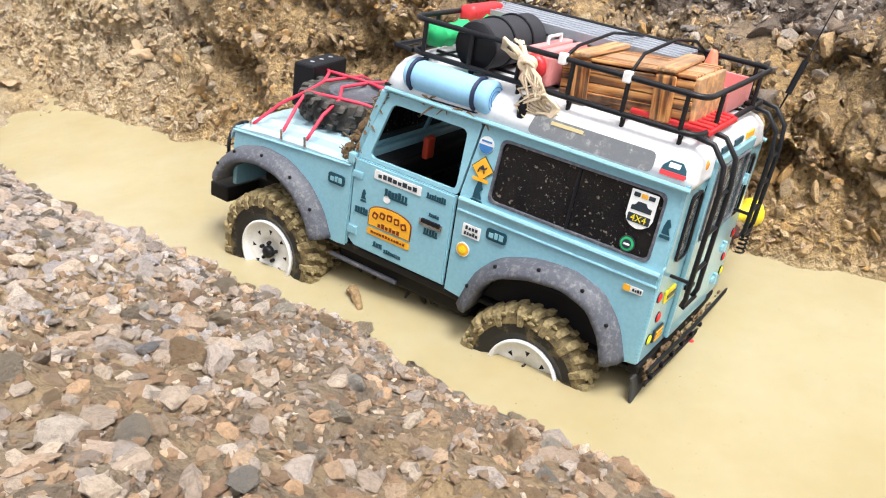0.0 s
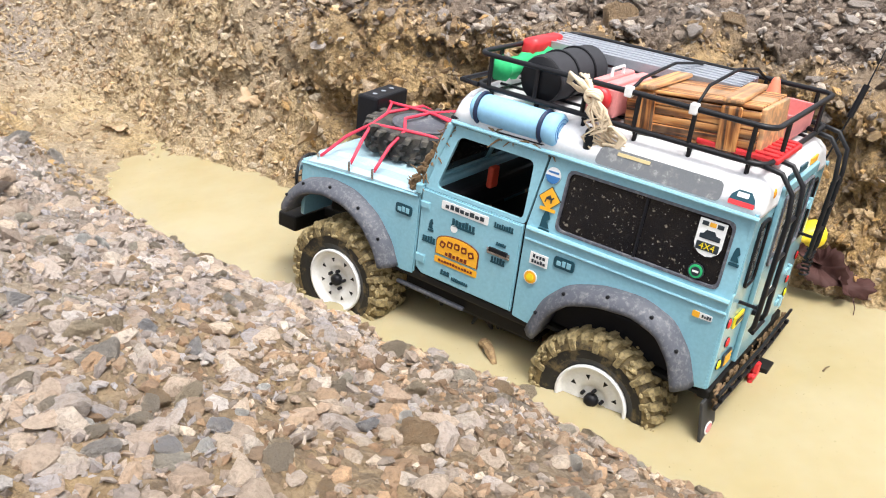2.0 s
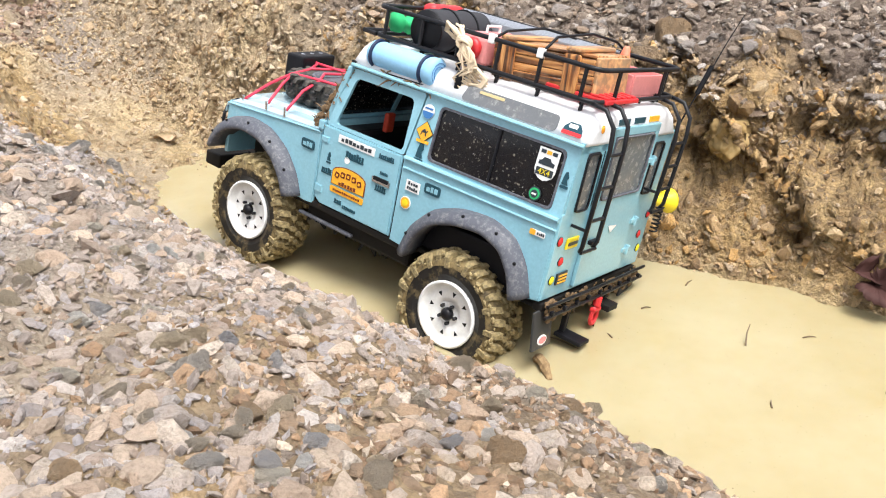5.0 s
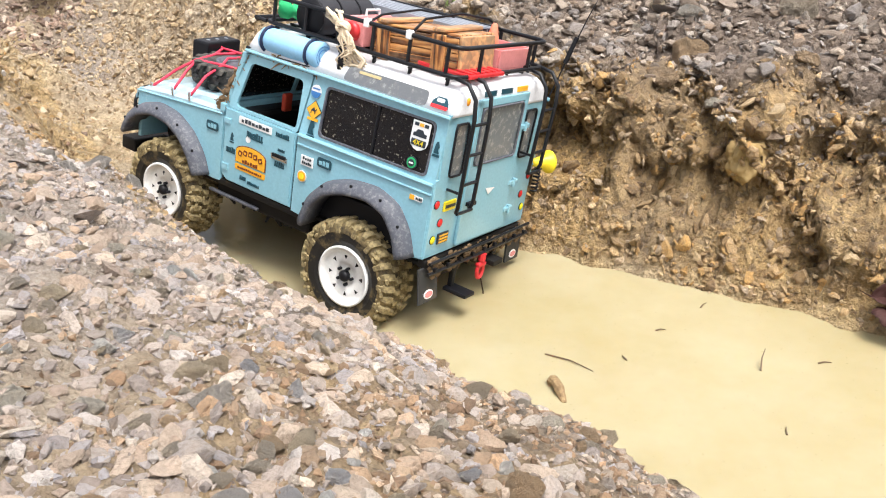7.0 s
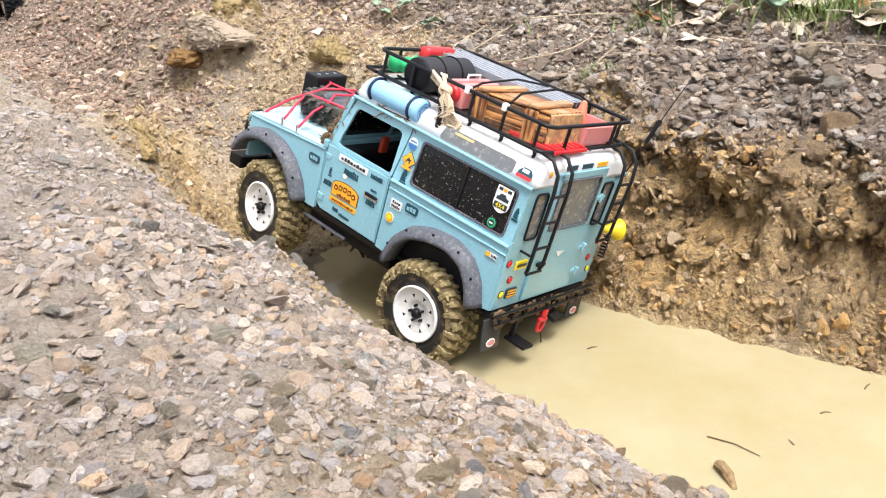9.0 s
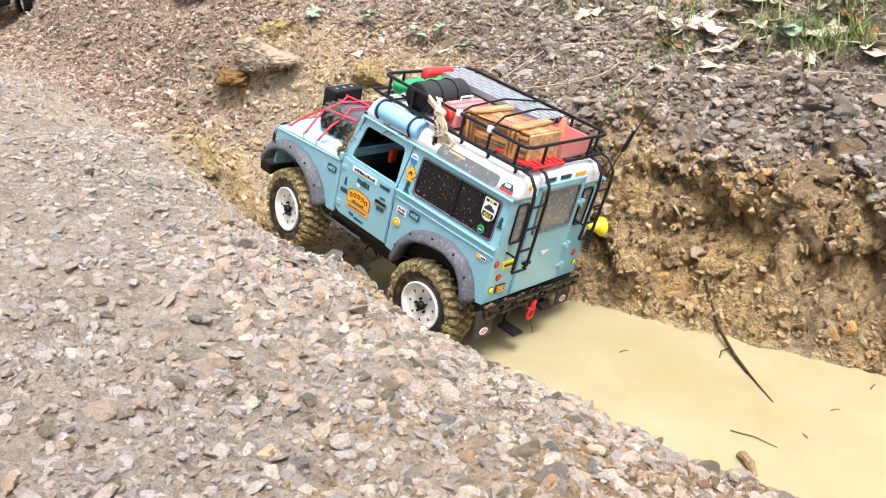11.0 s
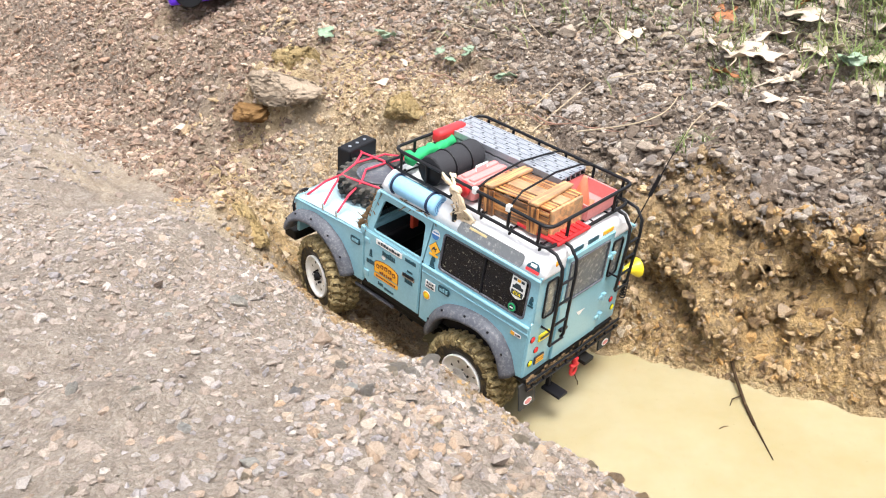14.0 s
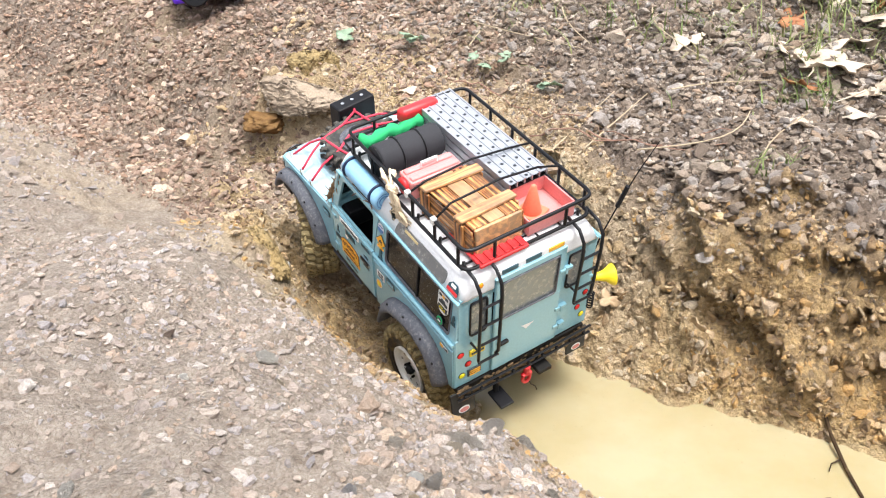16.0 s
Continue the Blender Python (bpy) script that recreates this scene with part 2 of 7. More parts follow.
DARK_STONE = stone_material("dark_stone", [(0.154, 0.120, 0.096), (0.356, 0.287, 0.231), (0.259, 0.230, 0.213), (0.429, 0.352, 0.282), (0.178, 0.138, 0.108), (0.373, 0.337, 0.314), (0.348, 0.253, 0.180), (0.300, 0.238, 0.188), (0.535, 0.466, 0.398)], dust=(0.324, 0.257, 0.198), dusty=0.3, rough=0.55, spread=(0.62, 1.36))
BANK_STONE = stone_material("brown_bank_stone", [(0.274, 0.178, 0.116), (0.459, 0.321, 0.213), (0.381, 0.308, 0.254), (0.527, 0.383, 0.262), (0.331, 0.210, 0.127), (0.439, 0.374, 0.323), (0.479, 0.312, 0.189), (0.645, 0.535, 0.426)], 0.7, dust=(0.459, 0.312, 0.192), dusty=0.35, spread=(0.62, 1.40))
LOOSE_STONE = stone_material("loose_stone", [(0.420, 0.356, 0.279), (0.521, 0.419, 0.293), (0.454, 0.419, 0.370), (0.571, 0.466, 0.328), (0.521, 0.356, 0.209), (0.689, 0.624, 0.517), (0.487, 0.419, 0.335)], island=False, dust=(0.521, 0.411, 0.293), dusty=0.45, spread=(0.88, 1.10))
CREAM_STONE = stone_material("cream_clay_chips", [(0.38, 0.27, 0.16), (0.62, 0.49, 0.33), (0.50, 0.375, 0.235), (0.68, 0.565, 0.41), (0.32, 0.21, 0.115), (0.54, 0.45, 0.34), (0.56, 0.40, 0.22)], 0.6, dust=(0.62, 0.48, 0.31), dusty=0.55)
FACE_STONE = stone_material("trench_face_stone", [(0.201, 0.127, 0.065), (0.573, 0.395, 0.215), (0.404, 0.276, 0.156), (0.690, 0.515, 0.310), (0.177, 0.113, 0.065), (0.573, 0.340, 0.126), (0.488, 0.378, 0.274)], 0.42, dust=(0.556, 0.371, 0.177), dusty=0.55)
RAMP_STONE = stone_material("ramp_stone", [(0.195, 0.127, 0.094), (0.409, 0.297, 0.229), (0.297, 0.212, 0.166), (0.480, 0.364, 0.282), (0.174, 0.113, 0.086), (0.368, 0.259, 0.202), (0.379, 0.241, 0.170), (0.368, 0.306, 0.266), (0.594, 0.472, 0.377)], 0.55, dust=(0.409, 0.293, 0.215), dusty=0.35, spread=(0.65, 1.35))
MOSSY = stone_material("ochre_clay_boulder", [(0.47, 0.35, 0.17), (0.43, 0.33, 0.17)], 0.6, dust=(0.32, 0.22, 0.08), dusty=0.5)
OCHRE = stone_material("pale_ochre_clay", [(0.52, 0.38, 0.18), (0.48, 0.36, 0.17)], 0.6, dust=(0.34, 0.23, 0.08), dusty=0.55)
PALE_ROCK = stone_material("pale_rock", [(0.568, 0.510, 0.445), (0.516, 0.476, 0.437)], island=False, dust=(0.482, 0.399, 0.302), dusty=0.5)
ORANGE_ROCK = stone_material("orange_rock", [(0.533, 0.357, 0.210), (0.550, 0.399, 0.260)], island=False, dust=(0.568, 0.451, 0.319), dusty=0.5)
BLUE_ROCK = stone_material("blue_grey_rock", [(0.388, 0.383, 0.400), (0.451, 0.435, 0.440)], island=False, dust=(0.537, 0.468, 0.389), dusty=0.4)
WHITE_ROCK = stone_material("white_rock", [(0.84, 0.82, 0.78), (0.76, 0.72, 0.66)], island=False, dust=(0.66, 0.57, 0.46), dusty=0.35)
BOULDER = stone_material("pale_boulder_stone", [(0.47, 0.375, 0.285), (0.50, 0.40, 0.305)], 0.85, dust=(0.42, 0.32, 0.225), dusty=0.5)
WATER = water_material()
BLUE = painted("pale_blue_paint", (0.25, 0.49, 0.58), 0.24, dirt=0.09, coat=0.7, relief=0.05)
# the body's blue made paler for the bonnet: sky sheen put into the colour
BONNET_BLUE = painted("sky_sheen_blue_paint", (0.412, 0.588, 0.655), 0.2, dirt=0.10, coat=0.8, relief=0.05)
TAG = painted("tan_label", (0.50, 0.40, 0.20), 0.5, dirt=0.3)
WHITE = painted("white_paint", (0.70, 0.70, 0.71), 0.35, dirt=0.10, coat=0.2, relief=0.05)
RIM_WHITE = painted("white_rim", (0.82, 0.82, 0.80), 0.4, dirt=0.12)
FLARE = painted("grey_flare_plastic", (0.080, 0.085, 0.104), 0.55, gloss=0.4, dirt=0.46, dirt_colour=(0.27, 0.265, 0.26), scale=240, relief=0.3)
BLACK = painted("black_plastic", (0.010, 0.010, 0.012), 0.45, gloss=0.2, dirt=0.06)
RACK_BLACK = painted("black_powder_coat", (0.009, 0.009, 0.011), 0.4, gloss=0.3, dirt=0.10, scale=60)
CHASSIS = painted("muddy_chassis", (0.012, 0.011, 0.010), 0.6, gloss=0.2, dirt=0.26, dirt_colour=(0.14, 0.095, 0.045))
TYRE_WALL = painted("tyre_wall", (0.016, 0.015, 0.014), 0.5, gloss=0.4, dirt=0.45, dirt_colour=(0.30, 0.22, 0.10), scale=80, relief=0.5)
TYRE = painted("muddy_tyre", (0.055, 0.043, 0.024), 0.55, gloss=0.5, dirt=0.95, dirt_colour=(0.43, 0.335, 0.16), scale=240, relief=1.0)
GROOVE = painted("muddy_groove", (0.035, 0.027, 0.016), 0.6, gloss=0.4, dirt=0.78, dirt_colour=(0.30, 0.22, 0.095), scale=110, relief=1.0)
SPARE_TYRE = painted("dusty_tyre", (0.026, 0.025, 0.024), 0.7, dirt=0.5, dirt_colour=(0.19, 0.165, 0.13), scale=70, relief=0.6)
GLASS = smoked_glass()
# rear panes: grey base holds painted sky reflection, blotches are dust
REAR_GLASS = painted("sky_grey_dusty_rear_glass", (0.17, 0.19, 0.20), 0.14, gloss=0.8, dirt=0.5, dirt_colour=(0.36, 0.34, 0.30), scale=150, relief=0.05, coat=0.8)
WOOD = wood_material("wood_along", (14, 300, 230))
WOOD_UP = wood_material("wood_upright", (260, 300, 14))
WOOD_ACROSS = wood_material("wood_across", (260, 14, 260), 0.30)
WOOD_PALE = wood_material("pale_wood", (14, 120, 150), 0.40)
RED = painted("red_plastic", (0.62, 0.03, 0.035), 0.4, dirt=0.05)
FADED_RED = painted("faded_red_plastic", (0.70, 0.26, 0.25), 0.5, dirt=0.12)
ORANGE = painted("orange_plastic", (0.78, 0.20, 0.11), 0.45, dirt=0.05)
YELLOW = painted("yellow_plastic", (0.85, 0.66, 0.02), 0.4, dirt=0.05)
STICKER_YELLOW = painted("yellow_sticker", (0.85, 0.42, 0.03), 0.35, dirt=0.06)
STICKER_WHITE = painted("white_sticker", (0.80, 0.80, 0.78), 0.35, dirt=0.08)
STICKER_BLACK = painted("black_sticker", (0.02, 0.03, 0.04), 0.35, dirt=0.03)
STICKER_TEAL = painted("dark_teal_sticker", (0.010, 0.060, 0.085), 0.35, dirt=0.03)
STICKER_MAROON = painted("maroon_sticker", (0.16, 0.025, 0.012), 0.35, dirt=0.04)
STICKER_BLUE = painted("blue_sticker", (0.04, 0.17, 0.42), 0.35, dirt=0.05)
GREEN = painted("green_cloth", (0.02, 0.42, 0.14), 0.8, dirt=0.05)
ROPE = painted("hemp_rope", (0.74, 0.60, 0.42), 0.9, dirt=0.2, scale=300, relief=0.8)
RED_CORD = painted("red_cord", (0.70, 0.04, 0.08), 0.6, dirt=0.05)
MAT_BLUE = painted("light_blue_foam", (0.28, 0.54, 0.76), 0.7, dirt=0.12, dirt_colour=(0.4, 0.35, 0.28))
MAT_DARK = painted("dark_grey_roll", (0.040, 0.040, 0.045), 0.8, gloss=0.2, dirt=0.10, dirt_colour=(0.2, 0.2, 0.2))
ALLOY = painted("grey_alloy", (0.42, 0.44, 0.48), 0.4, metal=0.5, dirt=0.1)
CHROME = painted("chrome", (0.75, 0.75, 0.75), 0.2, metal=1.0, dirt=0.05)
DEBRIS = painted("dried_grass_mud", (0.16, 0.10, 0.05), 0.95, dirt=0.3, scale=200, relief=0.9)
LEAF_PALE = painted("pale_dead_leaf", (0.56, 0.47, 0.37), 0.6, dirt=0.42, dirt_colour=(0.36, 0.22, 0.12), scale=45)
LEAF_TAN = painted("tan_dead_leaf", (0.42, 0.30, 0.18), 0.6, dirt=0.4, dirt_colour=(0.22, 0.12, 0.05), scale=45)
LEAF_BROWN = painted("brown_wet_leaf", (0.060, 0.026, 0.022), 0.7, gloss=0.2, dirt=0.2, scale=30)
LEAF_GREEN = painted("green_leaf", (0.25, 0.34, 0.23), 0.5, dirt=0.3, dirt_colour=(0.24, 0.24, 0.15), scale=60)
GRASS = painted("grass_blade", (0.15, 0.21, 0.055), 0.6, dirt=0.5, dirt_colour=(0.46, 0.39, 0.20), scale=8)
STRAW = painted("dry_stem", (0.46, 0.37, 0.25), 0.8, dirt=0.35, dirt_colour=(0.22, 0.15, 0.08), scale=60)
TWIG = painted("dark_twig", (0.045, 0.026, 0.013), 0.8, gloss=0.2, dirt=0.3, dirt_colour=(0.22, 0.15, 0.07), scale=90, relief=0.8)
SEAT = painted("red_seat", (0.5, 0.05, 0.02), 0.6)
PURPLE = painted("purple_body", (0.10, 0.02, 0.55), 0.35, dirt=0.03)
MAGENTA = painted("magenta_body", (0.6, 0.02, 0.35), 0.35, dirt=0.03)
AMBER = painted("amber_lens", (0.85, 0.33, 0.02), 0.2, dirt=0.03)
RED_LENS = painted("red_lens", (0.65, 0.02, 0.02), 0.2, dirt=0.03)
YELLOW_LENS = painted("yellow_lens", (0.80, 0.75, 0.02), 0.2, dirt=0.03)
MUD_FLAP = painted("mud_flap_rubber", (0.03, 0.03, 0.03), 0.7, dirt=0.35, dirt_colour=(0.2, 0.15, 0.09))


# ---- building helpers ----
def part(name, bm, material, parent=None, label="", smooth=False):
    me = bpy.data.meshes.new(name)
    bm.normal_update()
    bm.to_mesh(me)
    bm.free()
    me.materials.append(material)
    if smooth:
        me.polygons.foreach_set("use_smooth", [True] * len(me.polygons))
    ob = new(name, me)
    if parent is not None:
        ob.parent = parent
    if label:
        tagged(ob, label)
    return ob


def soup(name, verts, faces, material, parent=None, label=""):
    me = bpy.data.meshes.new(name)
    me.from_pydata(verts, [], faces)
    me.materials.append(material)
    ob = new(name, me)
    if parent is not None:
        ob.parent = parent
    if label:
        tagged(ob, label)
    return ob


def block(bm, x0, x1, y0, y1, z0, z1, edge=0.0015):
    r = bmesh.ops.create_cube(bm, size=1.0, matrix=Matrix.Translation(((x0 + x1) / 2, (y0 + y1) / 2, (z0 + z1) / 2)) @ Matrix.Diagonal((x1 - x0, y1 - y0, z1 - z0, 1)))
    if edge:
        edges = list({e for v in r["verts"] for e in v.link_edges})
        bmesh.ops.bevel(bm, geom=edges, offset=edge, segments=2, affect="EDGES", profile=0.5)
    return bm


def boxed(x0, x1, y0, y1, z0, z1, edge=0.0015):
    return block(bmesh.new(), x0, x1, y0, y1, z0, z1, edge)


def slab(bm, outline, at, thick, edge=0.0):
    """outline: (x, z) points; at(x, z): the y of the outer face; the slab goes in by thick towards y = 0."""
    a = [bm.verts.new((x, at(x, z), z)) for x, z in outline]
    b = [bm.verts.new((x, at(x, z) - math.copysign(thick, at(x, z)), z)) for x, z in outline]
    fs = [bm.faces.new(a), bm.faces.new(b[::-1])]
    n = len(a)
    for i in range(n):
        fs.append(bm.faces.new((a[i], b[i], b[(i + 1) % n], a[(i + 1) % n])))
    bmesh.ops.recalc_face_normals(bm, faces=fs)
    if edge:
        rim = [e for e in fs[0].edges]
        bmesh.ops.bevel(bm, geom=rim, offset=edge, segments=2, affect="EDGES")
    return bm


def ring(bm, outer, inner, at, thick):
    """A plate with one opening; both loops have the same number of points."""
    n = len(outer)
    la = [bm.verts.new((x, at(x, z), z)) for x, z in outer]
    lb = [bm.verts.new((x, at(x, z), z)) for x, z in inner]
    ma = [bm.verts.new((x, at(x, z) - math.copysign(thick, at(x, z)), z)) for x, z in outer]
    mb = [bm.verts.new((x, at(x, z) - math.copysign(thick, at(x, z)), z)) for x, z in inner]
    fs = []
    for i in range(n):
        j = (i + 1) % n
        fs += [bm.faces.new((la[i], la[j], lb[j], lb[i])), bm.faces.new((ma[i], mb[i], mb[j], ma[j])), bm.faces.new((la[i], ma[i], ma[j], la[j])), bm.faces.new((lb[i], lb[j], mb[j], mb[i]))]
    bmesh.ops.recalc_face_normals(bm, faces=fs)
    return bm


def rounded(pts, r, n=4):
    """The outline with its corners rounded, n + 1 points a corner."""
    out = []
    k = len(pts)
    for i in range(k):
        p, a, b = Vector(pts[i]), Vector(pts[i - 1]), Vector(pts[(i + 1) % k])
        u, v = (a - p).normalized(), (b - p).normalized()
        for s in range(n + 1):
            f = s / n
            out.append(tuple(p + u * r * (1 - f) ** 2 + v * r * f ** 2))
    return out


def tube(bm, pts, r, n=8, closed=False, r_end=None):
    pts = [Vector(p) for p in pts]
    rings = []
    m = len(pts)
    side = None
    for i, p in enumerate(pts):
        a = pts[i - 1] if i or closed else p
        b = pts[(i + 1) % m] if i < m - 1 or closed else p
        d = (b - a).normalized()
        if side is None:
            side = d.orthogonal().normalized()
        side = (side - d * side.dot(d)).normalized()
        up = d.cross(side)
        rr = r if r_end is None else r + (r_end - r) * i / (m - 1)
        rings.append([bm.verts.new(p + (side * math.cos(2 * math.pi * k / n) + up * math.sin(2 * math.pi * k / n)) * rr) for k in range(n)])
    for i in range(m if closed else m - 1):
        a, b = rings[i], rings[(i + 1) % m]
        for k in range(n):
            bm.faces.new((a[k], a[(k + 1) % n], b[(k + 1) % n], b[k]))
    if not closed:
        bm.faces.new(rings[0][::-1])
        bm.faces.new(rings[-1])
    return bm


def turned(bm, profile, n=24, m=None, caps=True):
    """profile: (radius, y) points turned about the y axis; closed at both ends where the radius is 0."""
    rows = []
    for r, y in profile:
        rows.append([bm.verts.new((r * math.cos(2 * math.pi * k / n), y, r * math.sin(2 * math.pi * k / n))) for k in range(n)])
    fs = []
    for a, b in zip(rows, rows[1:]):
        for k in range(n):
            fs.append(bm.faces.new((a[k], a[(k + 1) % n], b[(k + 1) % n], b[k])))
    for row in (rows[0], rows[-1]) if caps else ():
        fs.append(bm.faces.new(row))
    bmesh.ops.recalc_face_normals(bm, faces=fs)
    if m is not None:
        bmesh.ops.transform(bm, matrix=m, verts=[v for row in rows for v in row])
    return bm


def smoothed(a, b, x):
    t = np.clip((x - a) / (b - a), 0, 1)
    return t * t * (3 - 2 * t)


# ---- ground ----
LATTICE = np.random.RandomState(7).rand(256, 256)


def value_noise(x, y):
    xi, yi = np.floor(x).astype(int), np.floor(y).astype(int)
    fx, fy = x - xi, y - yi
    fx, fy = fx * fx * fx * (fx * (fx * 6 - 15) + 10), fy * fy * fy * (fy * (fy * 6 - 15) + 10)
    a, b = LATTICE[xi % 256, yi % 256], LATTICE[(xi + 1) % 256, yi % 256]
    c, d = LATTICE[xi % 256, (yi + 1) % 256], LATTICE[(xi + 1) % 256, (yi + 1) % 256]
    return (a * (1 - fx) + b * fx) * (1 - fy) + (c * (1 - fx) + d * fx) * fy - 0.5


def rough_noise(x, y, size, octaves=4, gain=0.55):
    total, amp, f = 0, 1.0, 1 / size
    for o in range(octaves):
        total = total + amp * value_noise(x * f + 17.3 * o, y * f + 9.1 * o)
        amp, f = amp * gain, f * 2.03
    return total


def bent(x, xs, ys, soft=0.05):
    return sum(np.interp(x + s, xs, ys) for s in (-soft, -soft / 2, 0, soft / 2, soft)) / 5


FAR_X, FAR_Y = [-6, -1.37, -1.05, -0.85, -0.65, -0.43, -0.31, -0.1, 0.1, 0.4, 1.0, 6], [5.3, 1.73, 1.46, 1.37, 1.27, 1.075, 1.01, 0.915, 0.815, 0.66, 0.40, -1.7]
NEAR_X, NEAR_Y = [-6, -1.4, -1.07, -0.82, -0.68, -0.55, -0.4, -0.25, -0.1, 0.0, 0.1, 0.3, 1.0, 6], [5.0, 1.62, 1.36, 1.17, 1.02, 0.92, 0.80, 0.69, 0.58, 0.49, 0.40, 0.22, -0.4, -4]
BED_X, BED_Z = [-6, -1.37, -0.94, -0.78, -0.62, -0.52, -0.38, 0, 1.2, 2.0, 6], [0.5, 0.2, 0.125, 0.075, 0.02, -0.01, -0.07, -0.13, -0.13, 0.15, 0.3]


def far_edge(x):
    return bent(x, FAR_X, FAR_Y) + 0.03 * rough_noise(x + 5, x * 0 + 3, 0.12, 3)


def near_edge(x):
    return bent(x, NEAR_X, NEAR_Y) + 0.025 * rough_noise(x + 2, x * 0 + 8, 0.1, 3)


def lay(x, y):
    """Height of the ground, the share of clay and the wetness."""
    bed = bent(x, BED_X, BED_Z)
    foot = np.maximum(bed, 0)
    df, dn = (y - far_edge(x)) * 0.88, (near_edge(x) - y) * 0.8
    steep = np.interp(df, [0, 0.03, 0.07, 0.12, 0.2, 0.3, 0.55, 1.0, 3.0, 9], [0, 0.05, 0.11, 0.165, 0.2, 0.235, 0.325, 0.4, 0.55, 0.8])
    gentle = np.interp(df, [0, 0.1, 0.3, 0.6, 1.5, 5], [0, 0.06, 0.145, 0.235, 0.36, 0.6])
    w = smoothed(-0.95, -0.6, x)
    far = np.where(w > 0, steep * w, 0) + (gentle + foot) * (1 - w) + foot * w * np.exp(-np.maximum(df, 0) / 0.2)
    far = far + smoothed(0.05, 0.16, df) * (0.018 * (1 - smoothed(-0.25, 0.0, x)) + 0.022 * (1 - smoothed(-0.75, -0.45, x)))
    foot_n = foot * np.exp(-np.maximum(dn, 0) / 0.3)
    low = np.interp(dn, [0, 0.03, 0.08, 0.15, 0.3, 0.5, 1.0, 3.0, 9], [0, 0.05, 0.1, 0.15, 0.225, 0.275, 0.31, 0.33, 0.4]) + foot_n
    high = np.interp(dn, [0, 0.03, 0.08, 0.14, 0.2, 0.3, 0.5, 1.0, 3.0, 9], [0, 0.052, 0.102, 0.148, 0.186, 0.238, 0.28, 0.31, 0.33, 0.4]) + foot_n * 0.4
    soft = np.interp(dn, [0, 0.03, 0.1, 0.25, 0.45, 0.8, 2], [0, 0.048, 0.085, 0.135, 0.205, 0.23, 0.25]) + foot * np.exp(-np.maximum(dn, 0) / 1.5)
    flat = np.interp(dn, [0, 0.15, 0.4, 0.8, 2], [0, 0.02, 0.065, 0.10, 0.12]) + foot * np.exp(-np.maximum(dn, 0) / 2.5)
    u1, u2, u3 = smoothed(-0.42, -0.26, x), smoothed(-0.86, -0.72, x), smoothed(-1.15, -0.85, x)
    near = low * u1 + (1 - u1) * (high * u2 + (1 - u2) * (soft * u3 + flat * (1 - u3)))
    near = near + 0.033 * (1 - smoothed(-0.60, -0.42, x)) * smoothed(0.05, 0.2, dn) + 0.012 * (1 - smoothed(-0.95, -0.8, x)) * smoothed(0.1, 0.3, dn)
    near = near + 0.022 * np.exp(-((x + 0.60) / 0.09) ** 2 - ((dn - 0.065) / 0.05) ** 2) + 0.018 * np.exp(-((x + 0.30) / 0.06) ** 2 - ((dn - 0.15) / 0.06) ** 2)
    near = near + 0.024 * np.exp(-((x + 0.508) / 0.035) ** 2 - ((y - 0.785) / 0.035) ** 2)
    inside = np.minimum(-df, -dn)
    trough = foot + (bed - foot) * smoothed(0, 0.06, inside) - 0.012 * smoothed(0, 0.1, inside)
    h = np.where(df > 0, far, np.where(dn > 0, near, trough))
    face = np.exp(-((df - 0.075) / 0.085) ** 2) * w * smoothed(-0.01, 0.03, df)
    n1 = rough_noise(x, y, 0.09, 5, 0.6)
    n2 = rough_noise(x + 3.7, y + 1.9, 0.028, 4, 0.6)
    lump = 0.010 + 0.022 * face + 0.012 * (df > 0) * smoothed(0, 0.05, df)
    crag = 1 - np.abs(rough_noise(x * 0.8 + 6.1, y + 2.2, 0.05, 4, 0.6)) * 4
    chip = 1 - np.abs(rough_noise(x + 1.3, y + 4.2, 0.02, 3, 0.6)) * 4
    h = h + lump * n1 * 1.3 + (0.006 + 0.016 * face) * n2 + 0.007 * (face + 0.35 * (1 - w)) * chip * (dn < 0.02) + 0.010 * (face + 0.25 * (1 - w) * (df > -0.3) * (dn < 0.02)) * crag
    reach = 0.5 * (1 - smoothed(-0.60, -0.36, x))
    clay = np.clip((1 - smoothed(0.09 + 0.3 * reach, 0.19 + 0.6 * reach, df)) * (df > -0.3) + 0.8 * (1 - smoothed(-0.85, -0.45, x)) * np.exp(-np.maximum(dn, 0) / 0.1) * np.exp(-np.maximum(df, 0) / 0.5), 0, 1)
    clay = np.clip(clay * (0.95 - 0.45 * (1 - smoothed(-0.9, -0.6, x)) + 1.0 * rough_noise(x + 9, y, 0.2, 3)), 0, 1)
    clay = clay * (1 - 0.72 * (1 - smoothed(-0.98, -0.72, x)) * smoothed(-0.2, 0.1, df + 0.25 * (x < -0.9)))
    clay = np.where(dn > 0.0, clay * 0.7 + np.clip(0.1 + 1.1 * rough_noise(x + 11, y + 2, 0.16, 4), 0, 0.55) * smoothed(-0.45, -0.2, x), clay)
    for cx, cy, size, tall in ((-0.905, 1.555, 0.080, 0.034), (-0.838, 1.108, 0.055, 0.030), (-0.884, 1.600, 0.045, 0.012), (-0.876, 1.268, 0.07, 0.024), (-0.913, 1.231, 0.05, 0.02), (-0.651, 1.465, 0.055, 0.020), (-0.968, 1.500, 0.045, -0.045), (-0.985, 1.399, 0.05, 0.018), (-0.192, 1.151, 0.04, 0.010)):
        d2 = ((x - cx) / size) ** 2 + ((y - cy) / (size * 0.75)) ** 2
